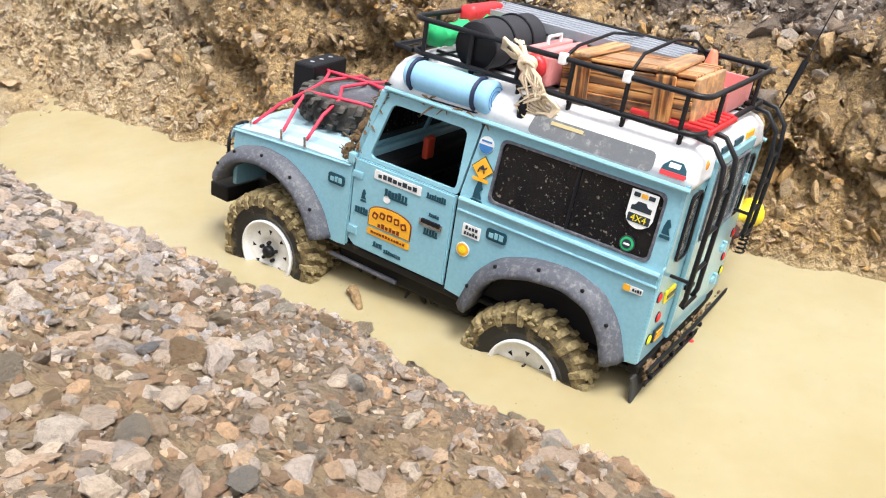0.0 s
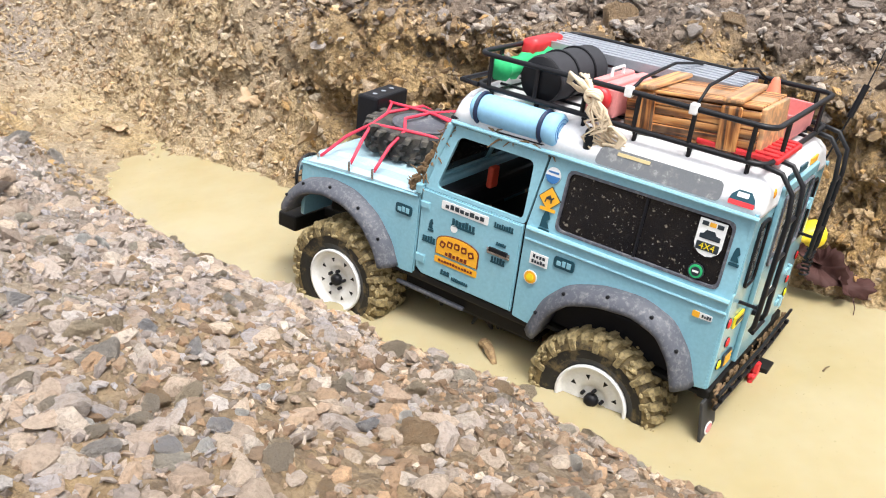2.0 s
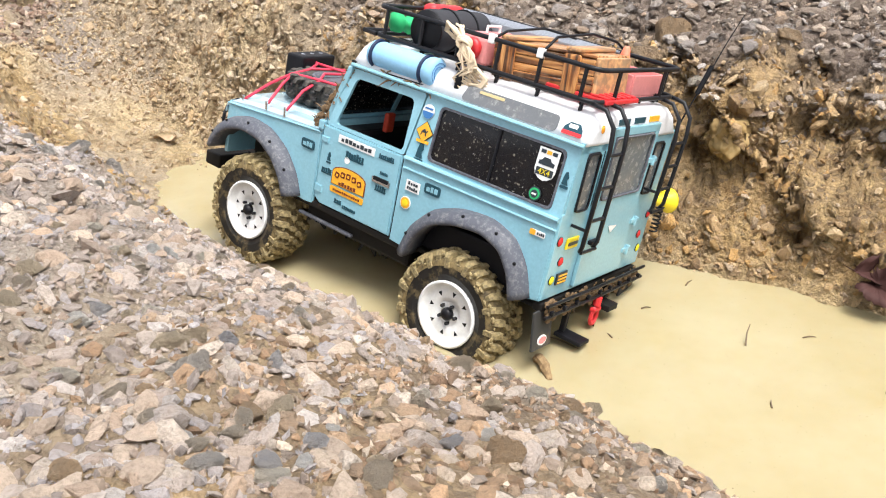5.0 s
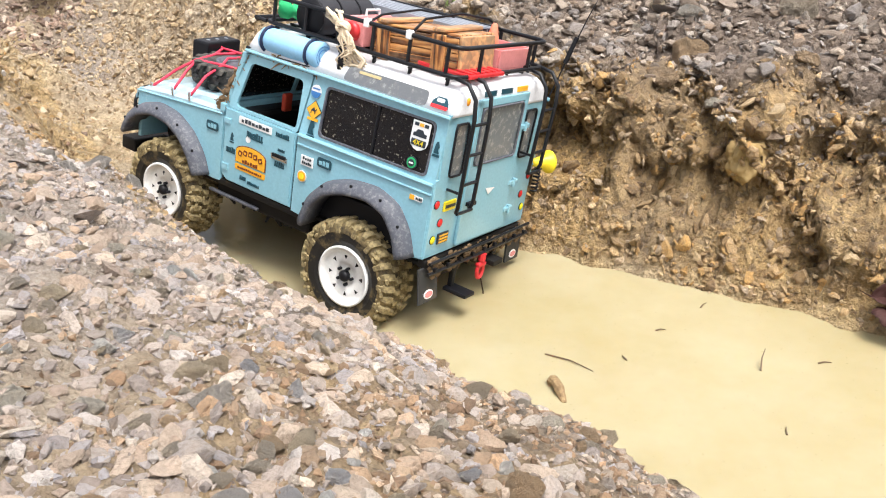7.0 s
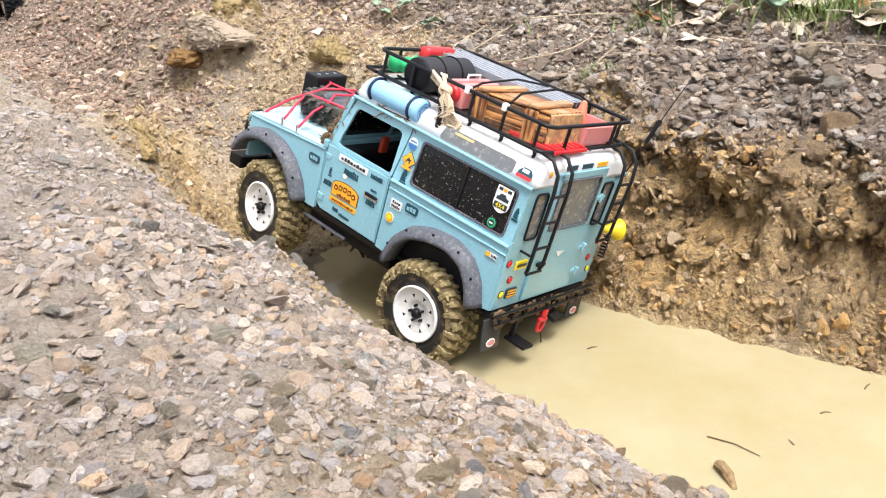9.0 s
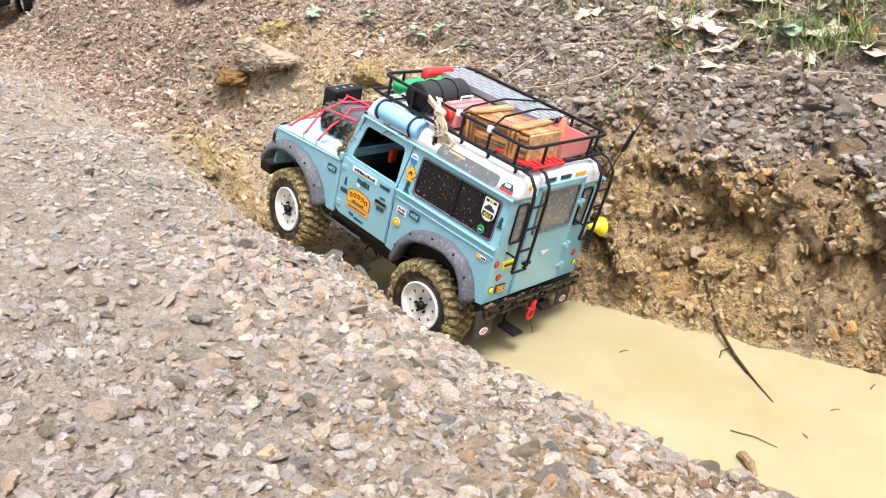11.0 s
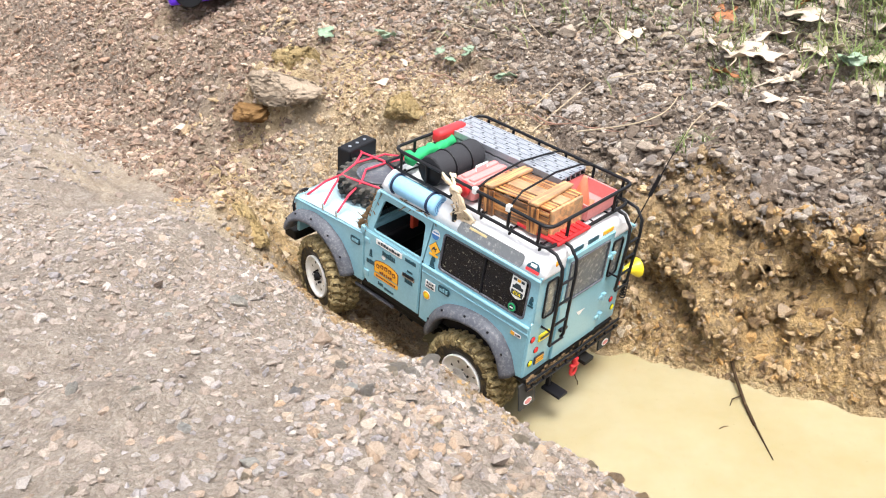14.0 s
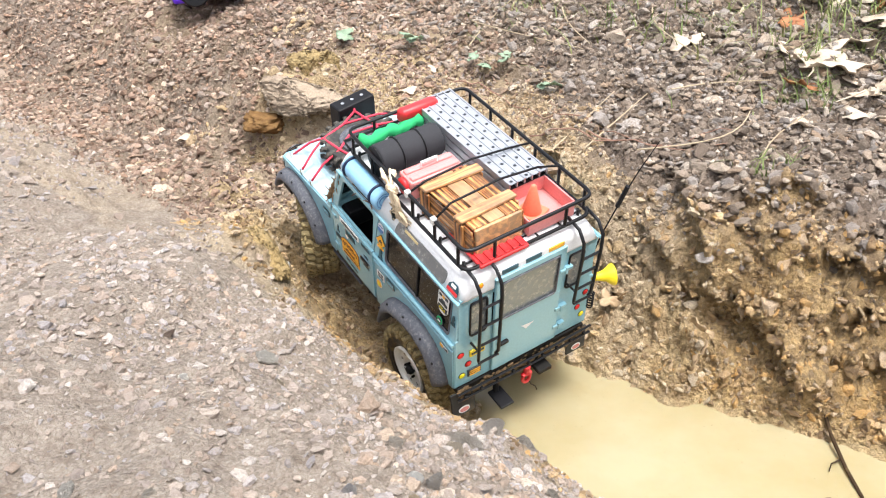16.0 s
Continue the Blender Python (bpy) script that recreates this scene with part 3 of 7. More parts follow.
        hump = np.exp(-d2 * d2 * 0.6 - d2 * 0.3)
        h = h + tall * hump * (1 + 1.2 * n1)
        clay = np.maximum(clay, 0.95 * hump)
    rut = (1 - smoothed(-0.50, -0.42, x)) * smoothed(-1.0, -0.85, x) * (1 - smoothed(0.05, 0.13, dn + 0.10 * rough_noise(x + 4, y + 6, 0.08, 3))) * (dn > -0.05)
    clay = np.maximum(clay, rut)
    pale = np.maximum(1 - smoothed(-0.46, -0.18, x + 0.12 * rough_noise(x, y + 7, 0.1, 3)), 0.75 * np.exp(-(h / 0.012) ** 2)) * (1 - 0.55 * rut)
    wet = np.clip(np.maximum(1.2 - np.abs(h) / 0.07, rut), 0, 1)
    dark = np.maximum(smoothed(0.05, 0.2, df), 0.8 * (1 - smoothed(-1.0, -0.8, x)) * (1 - smoothed(-0.02, 0.06, dn))) * smoothed(-2.6, -1.8, x)
    return h, clay, wet, dark, pale


def leaning(x, y, h):
    """The trench face bulges and overhangs: the ground's points shifted sideways, by place along the face and height."""
    df = (y - far_edge(x)) * 0.88
    lip = smoothed(-0.80, -0.45, x) * smoothed(0.0, 0.05, df) * (1 - smoothed(0.16, 0.26, df))
    brow = smoothed(-0.80, -0.45, x) * smoothed(0.06, 0.12, df) * (1 - smoothed(0.13, 0.24, df))
    out = brow * (0.004 + 0.045 * np.maximum(0, rough_noise(x + 4, h * 0.8 + 2, 0.14, 3))) + lip * (0.05 * rough_noise(x + h * 0.7 + 8, h * 1.3 + 5, 0.075, 4, 0.6) + 0.020 * rough_noise(x + h * 0.8 + 2, h * 1.6 + 1, 0.024, 4, 0.65))
    for cx, ch, rx, rh, deep in ((-0.07, 0.106, 0.055, 0.030, 0.055), (-0.27, 0.075, 0.035, 0.03, 0.035), (-0.13, 0.05, 0.04, 0.018, 0.03), (0.07, 0.085, 0.05, 0.022, 0.04), (0.20, 0.11, 0.06, 0.025, 0.045), (0.33, 0.07, 0.05, 0.025, 0.04), (-0.42, 0.09, 0.04, 0.025, 0.035)):
        out = out - lip * deep * np.exp(-((x - cx + 0.3 * (h - ch)) / rx) ** 2 - ((h - ch) / rh) ** 2)
    out = out * (0.40 + 0.60 * smoothed(-0.42, -0.14, x))
    side = lip * 0.014 * rough_noise(x + 1, h * 1.3 + 7, 0.035, 3)
    return x - out * 0.45 + side, y - out * 0.85


def ladder_of(a, b, step, far_a, far_b):
    mid = np.arange(a, b, step)
    lo, hi, s = [], [], step
    p = a
    while p > far_a:
        s *= 1.35
        p -= s
        lo.append(p)
    p, s = mid[-1], step
    while p < far_b:
        s *= 1.35
        p += s
        hi.append(p)
    return np.concatenate([lo[::-1], mid, hi])


def ground():
    xs, ys = ladder_of(-1.9, 0.70, 0.0048, -60, 60), ladder_of(0.10, 2.35, 0.0050, -60, 60)
    gx, gy = np.meshgrid(xs, ys, indexing="ij")
    h, clay, wet, dark, pale = lay(np.clip(gx, -6, 6), np.clip(gy, -6, 6))
    away = smoothed(2.2, 3.6, np.hypot(gx + 0.3, gy - 0.8))
    clay, pale, dark = clay * (1 - away), pale + (0.45 - pale) * away, dark + (0.4 - dark) * away
    gx, gy = leaning(gx, gy, h)
    n, m = gx.shape
    me = bpy.data.meshes.new("ground")
    idx = np.arange(n * m).reshape(n, m)
    quads = np.stack([idx[:-1, :-1], idx[1:, :-1], idx[1:, 1:], idx[:-1, 1:]], -1).reshape(-1, 4)
    me.vertices.add(n * m)
    me.vertices.foreach_set("co", np.stack([gx, gy, h], -1).ravel())
    me.loops.add(quads.size)
    me.loops.foreach_set("vertex_index", quads.ravel())
    me.polygons.add(len(quads))
    me.polygons.foreach_set("loop_start", np.arange(0, quads.size, 4))
    me.update(calc_edges=True)
    me.polygons.foreach_set("use_smooth", np.ones(len(quads), bool))
    for key, v in (("clay", clay), ("wet", wet), ("dark_earth", dark), ("pale", pale)):
        me.attributes.new(key, "FLOAT", "POINT").data.foreach_set("value", v.ravel().astype(np.float32))
    me.materials.append(SOIL)
    return tagged(new("ground", me), "rutted gravel and yellow clay ground with a flooded trench", "ground", kind="structure")


GROUND = ground()


def water():
    bm = bmesh.new()
    bmesh.ops.create_grid(bm, x_segments=40, y_segments=30, size=0.5)
    for v in bm.verts:
        v.co = (v.co.x * 3.0 + 0.7, v.co.y * 3.2 + 0.1, 0.0)
    return tagged(part("water", bm, WATER), "opaque yellow-brown muddy water standing in the trench", "water", kind="structure")


water()


# ---- the model truck: x ahead, y to its left, z up from the tyres' foot ----
DUSTY_GLASS = painted("dusty_glass", (0.12, 0.125, 0.13), 0.16, gloss=0.9, coat=0.6, dirt=0.4, dirt_colour=(0.34, 0.33, 0.31), scale=90, relief=0.02)
TRUCK = tagged(new("model_truck"), "pale blue scale model off-road truck with white roof, muddy", "model truck")
HUBS = [(0.129, 0.088, 0.066), (-0.149, 0.088, 0.066), (0.129, -0.088, 0.066), (-0.149, -0.088, 0.066)]


def wall_y(z):
    return 0.098 if z <= 0.187 else 0.0965 - 0.10 * (z - 0.187)


def skin(side, out=0.0):
    return lambda x, z: side * (wall_y(z) + out)


REAR_ARCH = [(-0.091, 0.101), (-0.099, 0.125), (-0.115, 0.142), (-0.140, 0.151), (-0.168, 0.154), (-0.190, 0.147), (-0.203, 0.130), (-0.210, 0.109)]
FRONT_ARCH = [(0.195, 0.117), (0.186, 0.133), (0.170, 0.145), (0.146, 0.151), (0.120, 0.148), (0.098, 0.136), (0.083, 0.119), (0.075, 0.102)]


def flare(side, path, grow):
    """The plastic arch round a wheel opening: a thick bowed lip."""
    bm = bmesh.new()
    n = len(path)
    fine = []
    for i in range(n - 1):
        for s in range(4):
            fine.append(Vector(path[i]).lerp(Vector(path[i + 1]), s / 4))
    fine.append(Vector(path[-1]))
    for _ in range(1):
        fine = [fine[0]] + [(fine[i - 1] + fine[i] * 2 + fine[i + 1]) / 4 for i in range(1, len(fine) - 1)] + [fine[-1]]
    mid = Vector((sum(p.x for p in fine) / len(fine), 0.09))
    rows = []
    for p in fine:
        u = (p - mid).normalized()
        rows.append([(p + u * a, y) for a, y in ((0.0, 0.088), (-0.0005, 0.1125), (0.001, 0.1140), (grow * 0.35, 0.1135), (grow * 0.85, 0.1075), (grow, 0.1000), (grow, 0.090))])
    rings = [[bm.verts.new((q.x, side * y, q.y)) for q, y in row] for row in rows]
    k = len(rings[0])
    fs = []
    for a, b in zip(rings, rings[1:]):
        for i in range(k):
            fs.append(bm.faces.new((a[i], a[(i + 1) % k], b[(i + 1) % k], b[i])))
    fs += [bm.faces.new(rings[0]), bm.faces.new(rings[-1])]
    bmesh.ops.recalc_face_normals(bm, faces=fs)
    fl = part("wheel_arch_flare", bm, FLARE, TRUCK, "grey textured plastic wheel arch flare with rivets", True)
    for j in range(3, len(fine) - 2, 5):
        u = (fine[j] - mid).normalized()
        q = fine[j] + u * grow * 0.72
        bolt = bmesh.new()
        turned(bolt, [(0.0016, 0), (0.0016, 0.0012), (0.0008, 0.0018)], 8)
        if side < 0:
            bmesh.ops.scale(bolt, vec=(1, -1, 1), verts=bolt.verts)
            bmesh.ops.reverse_faces(bolt, faces=bolt.faces)
        bmesh.ops.translate(bolt, vec=(q.x, side * 0.1092, q.y), verts=bolt.verts)
        part("rivet", bolt, BLACK, fl)


def side_panels(side):
    s = skin(side)
    bm = bmesh.new()
    slab(bm, [(-0.231, 0.113), (-0.231, 0.187), (-0.061, 0.187), (-0.061, 0.104)] + REAR_ARCH, s, 0.003, 0.0012)
    part("rear_quarter_panel", bm, BLUE, TRUCK)
    bm = bmesh.new()
    slab(bm, [(0.190, 0.134), (0.188, 0.170), (0.045, 0.181), (0.045, 0.102), (0.056, 0.101)] + [(0.075, 0.102), (0.083, 0.119), (0.098, 0.136), (0.120, 0.148), (0.146, 0.151), (0.170, 0.145), (0.186, 0.133)], s, 0.003, 0.0012)
    part("front_wing", bm, BLUE, TRUCK)
    # beads along the belt
    for x0, x1, z, r in ((-0.231, -0.063, 0.1868, 0.0022), (-0.231, -0.063, 0.1775, 0.0012), (0.047, 0.188, 0.168, 0.0012)):
        bm = bmesh.new()
        za, zb = (z, z) if x0 < 0 else (0.178, z)
        tube(bm, [(x0, side * 0.0985, za), (x1, side * 0.0985, zb)], r, 8)
        part("belt_moulding", bm, BLUE, TRUCK)
    # rear side window wall
    outer = rounded([(-0.231, 0.187), (-0.061, 0.187), (-0.070, 0.248), (-0.231, 0.248)], 0.003)
    inner = rounded([(-0.219, 0.1925), (-0.087, 0.1925), (-0.0885, 0.241), (-0.219, 0.2415)], 0.006)
    bm = bmesh.new()
    ring(bm, outer, inner, s, 0.003)
    part("upper_side_panel", bm, BLUE, TRUCK)
    win = bmesh.new()
    slab(win, inner, skin(side, -0.0012), 0.001)
    w = part("side_window", win, GLASS, TRUCK, "dark smoked sliding window spattered with mud")
    fr = bmesh.new()
    out2 = [(x + 0.0012 * (1 if x > -0.15 else -1), z + 0.0012 * (1 if z > 0.217 else -1)) for x, z in inner]
    in2 = [(x - 0.0008 * (1 if x > -0.15 else -1), z - 0.0008 * (1 if z > 0.217 else -1)) for x, z in inner]
    ring(fr, out2, in2, skin(side, 0.0008), 0.002)
    part("window_seal", fr, FLARE, w)
    d = bmesh.new()
    slab(d, [(-0.1545, 0.1925), (-0.1525, 0.1925), (-0.1525, 0.241), (-0.1545, 0.241)], skin(side, 0.0004), 0.002)
    part("window_divider", d, BLACK, w)
    # front door
    bm = bmesh.new()
    slab(bm, [(-0.0592, 0.107), (-0.0592, 0.187), (0.0435, 0.187), (0.0435, 0.112), (0.036, 0.107)], skin(side, 0.0006), 0.003, 0.0012)
    door = part("front_door", bm, BLUE, TRUCK)
    bm = bmesh.new()
    outer = rounded([(-0.0592, 0.1875), (0.0425, 0.1875), (0.0235, 0.2475), (-0.068, 0.2475)], 0.003)
    inner = rounded([(-0.0565, 0.1905), (0.031, 0.1905), (0.0165, 0.2395), (-0.0565, 0.2395)], 0.006)
    ring(bm, outer, inner, s, 0.003)
    part("door_window_frame", bm, BLUE, door)
    bm = bmesh.new()
    slab(bm, [(0.033, 0.118), (0.043, 0.118), (0.043, 0.126), (0.033, 0.126)], skin(side, 0.002), 0.003, 0.0006)
    part("door_hinge", bm, BLUE, door)
    bm = bmesh.new()
    slab(bm, [(0.033, 0.170), (0.043, 0.170), (0.043, 0.176), (0.033, 0.176)], skin(side, 0.002), 0.003, 0.0006)
    part("door_hinge", bm, BLUE, door)
    bm = bmesh.new()
    slab(bm, [(-0.052, 0.1525), (-0.030, 0.1525), (-0.029, 0.158), (-0.052, 0.158)], skin(side, 0.003), 0.003, 0.001)
    hd = part("door_handle", bm, CHROME, door, "chrome lift handle in a black recess")
    bm = bmesh.new()
    slab(bm, [(-0.050, 0.1555), (-0.032, 0.1555), (-0.032, 0.159), (-0.050, 0.159)], skin(side, 0.0036), 0.002)
    part("recess", bm, BLACK, hd)
    # sill under the door
    part("sill", boxed(-0.088, 0.075, min(side * 0.084, side * 0.097), max(side * 0.084, side * 0.097), 0.098, 0.106, 0.002), CHASSIS, TRUCK, "muddy sill rail")
    flare(side, REAR_ARCH, 0.013)
    flare(side, FRONT_ARCH, 0.013)
    # alpine window in the roof's flank
    bm = bmesh.new()
    up = lambda x, z: side * (0.0935 - 0.50 * (z - 0.250) + 0.0009)
    slab(bm, rounded([(-0.204, 0.2535), (-0.106, 0.2535), (-0.108, 0.2665), (-0.203, 0.2665)], 0.0045), up, 0.001)
    part("alpine_window", bm, DUSTY_GLASS, TRUCK, "long dark roof-side window filmed with dust")
    # gutter
    bm = bmesh.new()
    tube(bm, [(-0.234, side * 0.0935, 0.2500), (0.024, side * 0.0935, 0.2510)], 0.0019, 8)
    part("roof_gutter", bm, BLUE, TRUCK, "pale blue roof gutter lip")


for side in (1, -1):
    side_panels(side)


def roof():
    half = [(0.0935, 0.2495), (0.0860, 0.2640), (0.0805, 0.2705), (0.0715, 0.2750), (0.0450, 0.2780), (0.0150, 0.2792)]
    section = half + [(-y, z) for y, z in half[::-1]]
    bm = bmesh.new()
    rows = []
    for x, f, dz in ((0.028, 0.965, -0.0055), (0.024, 0.985, -0.002), (0.015, 1, 0), (-0.100, 1, 0), (-0.216, 1, 0), (-0.226, 0.99, -0.002), (-0.2315, 0.97, -0.006), (-0.2330, 0.95, -0.012)):
        rows.append([bm.verts.new((x, y * f, max(0.2485, z + dz * (1 if z > 0.26 else 0)))) for y, z in section])
    fs = []
    k = len(section)
    for a, b in zip(rows, rows[1:]):
        for i in range(k):
            fs.append(bm.faces.new((a[i], a[(i + 1) % k], b[(i + 1) % k], b[i])))
    fs += [bm.faces.new(rows[0]), bm.faces.new(rows[-1])]
    bmesh.ops.recalc_face_normals(bm, faces=fs)
    part("roof", bm, WHITE, TRUCK, "glossy white roof speckled with mud", True)


def rear_face():
    back = -0.232
    bm = bmesh.new()
    block(bm, back, back + 0.003, -0.096, 0.096, 0.113, 0.192, 0.001)
    for y0, y1 in ((0.078, 0.092), (0.050, 0.057), (-0.052, -0.045), (-0.092, -0.074)):
        block(bm, back, back + 0.003, y0, y1, 0.190, 0.250, 0)
    block(bm, back, back + 0.003, -0.090, 0.090, 0.243, 0.252, 0)
    part("rear_panel", bm, BLUE, TRUCK)
    for y0, y1 in ((0.057, 0.078), (-0.074, -0.053)):
        bm = bmesh.new()
        block(bm, back + 0.0005, back + 0.002, y0 - 0.001, y1 + 0.001, 0.190, 0.244, 0)
        w = part("rear_corner_window", bm, REAR_GLASS, TRUCK, "narrow dark corner window")
        bm = bmesh.new()
        loop = [(back - 0.001, y, z) for y, z in rounded([(y0, 0.192), (y1, 0.192), (y1, 0.242), (y0, 0.242)], 0.005)]
        tube(bm, loop, 0.0012, 6, True)
        part("window_seal", bm, BLACK, w)
    bm = bmesh.new()
    block(bm, back - 0.004, back, -0.044, 0.049, 0.117, 0.198, 0.0012)
    block(bm, back - 0.004, back, 0.043, 0.049, 0.197, 0.262, 0.001)
    block(bm, back - 0.004, back, -0.044, -0.036, 0.197, 0.262, 0.001)
    block(bm, back - 0.004, back, -0.044, 0.049, 0.255, 0.263, 0.001)
    door = part("rear_door", bm, BLUE, TRUCK)
    bm = bmesh.new()
    block(bm, back - 0.0025, back - 0.0012, -0.037, 0.044, 0.196, 0.257, 0)
    w = part("rear_window", bm, REAR_GLASS, door, "rear window with sky reflection in its grey colour, brown film and muddy streaks")
    bm = bmesh.new()
    tube(bm, [(back - 0.0042, y, z) for y, z in rounded([(-0.035, 0.199), (0.042, 0.199), (0.042, 0.254), (-0.035, 0.254)], 0.005)], 0.0012, 6, True)
    part("window_seal", bm, FLARE, w)
    for z in (0.135, 0.165, 0.225):
        bm = bmesh.new()
        block(bm, back - 0.0055, back, -0.056, -0.038, z, z + 0.005, 0.001)
        tube(bm, [(back - 0.005, -0.047, z - 0.002), (back - 0.005, -0.047, z + 0.007)], 0.002, 8)
        part("door_hinge", bm, BLUE, door)
    bm = bmesh.new()
    block(bm, back - 0.008, back - 0.003, 0.030, 0.044, 0.158, 0.162, 0.001)
    part("door_handle", bm, BLACK, door)
    bm = bmesh.new()
    slab(bm, [(0.005, 0.163), (-0.006, 0.169), (0.012, 0.171)], lambda x, z: 0.0002, 0.0001)
    bmesh.ops.transform(bm, matrix=Matrix.Translation((back - 0.0045, 0, 0)) @ pose(0, 0, 0, 0, 0, 90), verts=bm.verts)
    part("badge", bm, STICKER_WHITE, door, "small white triangular sticker")
    # lamps: two columns
    for y0 in (0.085, -0.085):
        for z, dy, m, lab in ((0.167, 0.004, RED_LENS, "round red tail lamp"), (0.147, -0.006, RED_LENS, "round red tail lamp"), (0.131, 0.002, YELLOW_LENS, "round yellow indicator lamp")):
            bm = bmesh.new()
            turned(bm, [(0.0040, 0.0), (0.0038, 0.0011), (0.0026, 0.0017), (0.0010, 0.0019)], 14, Matrix.Translation((back, y0 + dy * (1 if y0 > 0 else -1), z)) @ pose(0, 0, 0, 0, 0, 90))
            lamp = part("tail_lamp", bm, m, TRUCK, lab, True)
            bm = bmesh.new()
            turned(bm, [(0.0044, 0.0), (0.0044, 0.0007), (0.0040, 0.0007)], 14, Matrix.Translation((back, y0 + dy * (1 if y0 > 0 else -1), z)) @ pose(0, 0, 0, 0, 0, 90))
            part("bezel", bm, BLACK, lamp)
    bm = bmesh.new()
    block(bm, back - 0.002, back, 0.058, 0.078, 0.158, 0.168, 0.0008)
    part("number_board", bm, YELLOW, TRUCK, "small yellow plate with a dark bar")
    bm = bmesh.new()
    block(bm, back - 0.0026, back - 0.002, 0.060, 0.076, 0.1615, 0.1645, 0)
    part("bar", bm, STICKER_BLACK, TRUCK)
    bm = bmesh.new()
    block(bm, back - 0.002, back, 0.062, 0.080, 0.125, 0.136, 0.0008)
    part("tail_sticker", bm, STICKER_BLACK, TRUCK, "black and yellow striped sticker")
    bm = bmesh.new()
    for k in range(3):
        block(bm, back - 0.0026, back - 0.002, 0.064, 0.078, 0.1265 + 0.0032 * k, 0.128 + 0.0032 * k, 0)
    part("stripe", bm, STICKER_YELLOW, TRUCK)
    # amber marker on the roof's rear shoulder and two small plates above the door
    bm = bmesh.new()
    turned(bm, [(0.0040, 0.0), (0.0040, 0.0015), (0.0022, 0.0026)], 14, Matrix.Translation((-0.231, 0.066, 0.262)) @ pose(0, 0, 0, 0, 0, 90))
    part("marker_lamp", bm, AMBER, TRUCK, "amber marker lamp", True)
    for y, m in ((0.030, STICKER_TEAL), (0.000, STICKER_TEAL), (-0.030, STICKER_YELLOW)):
        bm = bmesh.new()
        block(bm, -0.2338, -0.2325, y - 0.010, y + 0.010, 0.2645, 0.2695, 0)
        part("rear_sticker", bm, m, TRUCK)


roof()
rear_face()


def front_end():
    # bonnet with a raised middle
    bm = bmesh.new()
    rows = []
    for x, dz in ((0.046, 0.0), (0.100, -0.002), (0.150, -0.005), (0.180, -0.0085), (0.190, -0.013), (0.192, -0.020)):
        sec = [(0.098, 0.1800), (0.090, 0.1825), (0.076, 0.1830), (0.072, 0.1865), (0.040, 0.1880), (0.0, 0.1885)]
        rows.append([bm.verts.new((x, y, z + dz)) for y, z in sec] + [bm.verts.new((x, -y, z + dz)) for y, z in sec[-2::-1]])
    for a, b in zip(rows, rows[1:]):
        for i in range(len(a) - 1):
            bm.faces.new((a[i], b[i], b[i + 1], a[i + 1]))
    r = bmesh.ops.extrude_face_region(bm, geom=bm.faces[:])
    bmesh.ops.translate(bm, vec=(0, 0, -0.003), verts=[v for v in r["geom"] if isinstance(v, bmesh.types.BMVert)])
    bmesh.ops.recalc_face_normals(bm, faces=bm.faces)
    part("bonnet", bm, BONNET_BLUE, TRUCK, "pale blue bonnet with the sky's sheen painted into its colour")
    # scuttle and windscreen
    part("scuttle", boxed(0.036, 0.050, -0.094, 0.094, 0.176, 0.192, 0.002), BLUE, TRUCK)
    lean = pose(0.046, 0, 0.190, 0, -20, 0)
    bm = bmesh.new()
    for y0, y1, z0, z1 in ((-0.094, -0.086, 0, 0.062), (0.086, 0.094, 0, 0.062), (-0.092, 0.092, 0.054, 0.062), (-0.092, 0.092, 0, 0.006), (-0.003, 0.003, 0.004, 0.056)):
        block(bm, -0.003, 0.003, y0 * (1 if z0 == 0 and abs(y0) > 0.093 else 0.99), y1, z0, z1, 0.001)
    bmesh.ops.transform(bm, matrix=lean, verts=bm.verts)
    ws = part("windscreen", bm, BLUE, TRUCK)
    bm = boxed(-0.0008, 0.0008, -0.088, 0.088, 0.004, 0.058, 0)
    bmesh.ops.transform(bm, matrix=lean, verts=bm.verts)
    part("pane", bm, GLASS, ws)
    # front panel, grille, head lamps
    part("front_panel", boxed(0.186, 0.191, -0.095, 0.095, 0.112, 0.170, 0.001), BLUE, TRUCK)
    bm = boxed(0.1905, 0.194, -0.052, 0.052, 0.118, 0.164, 0.001)
    g = part("grille", bm, BLACK, TRUCK, "black front grille")
    for k in range(6):
        part("slat", boxed(0.193, 0.1955, -0.050, 0.050, 0.121 + 0.007 * k, 0.1235 + 0.007 * k, 0.0004), FLARE, g)
    for y in (0.074, -0.074):
        bm = bmesh.new()
        turned(bm, [(0.015, 0.0), (0.015, -0.004), (0.009, -0.007), (0.003, -0.008)], 20, Matrix.Translation((0.190, y, 0.146)) @ pose(0, 0, 0, 0, 0, 90))
        hl = part("head_lamp", bm, CHROME, TRUCK, "round glass head lamp behind a mesh guard", True)
        bm = bmesh.new()
        loop = [(0.203 - 0.004 * math.cos(a) ** 2, y + 0.020 * math.cos(a), 0.146 + 0.020 * math.sin(a)) for a in [2 * math.pi * i / 20 for i in range(20)]]
        tube(bm, loop, 0.0018, 6, True)
        for dy in (-0.014, -0.007, 0, 0.007, 0.014):
            h = math.sqrt(0.020 ** 2 - dy ** 2)
            tube(bm, [(0.203, y + dy, 0.146 - h), (0.204, y + dy, 0.146), (0.203, y + dy, 0.146 + h)], 0.0007, 5)
            tube(bm, [(0.203, y - h, 0.146 + dy), (0.204, y, 0.146 + dy), (0.203, y + h, 0.146 + dy)], 0.0007, 5)
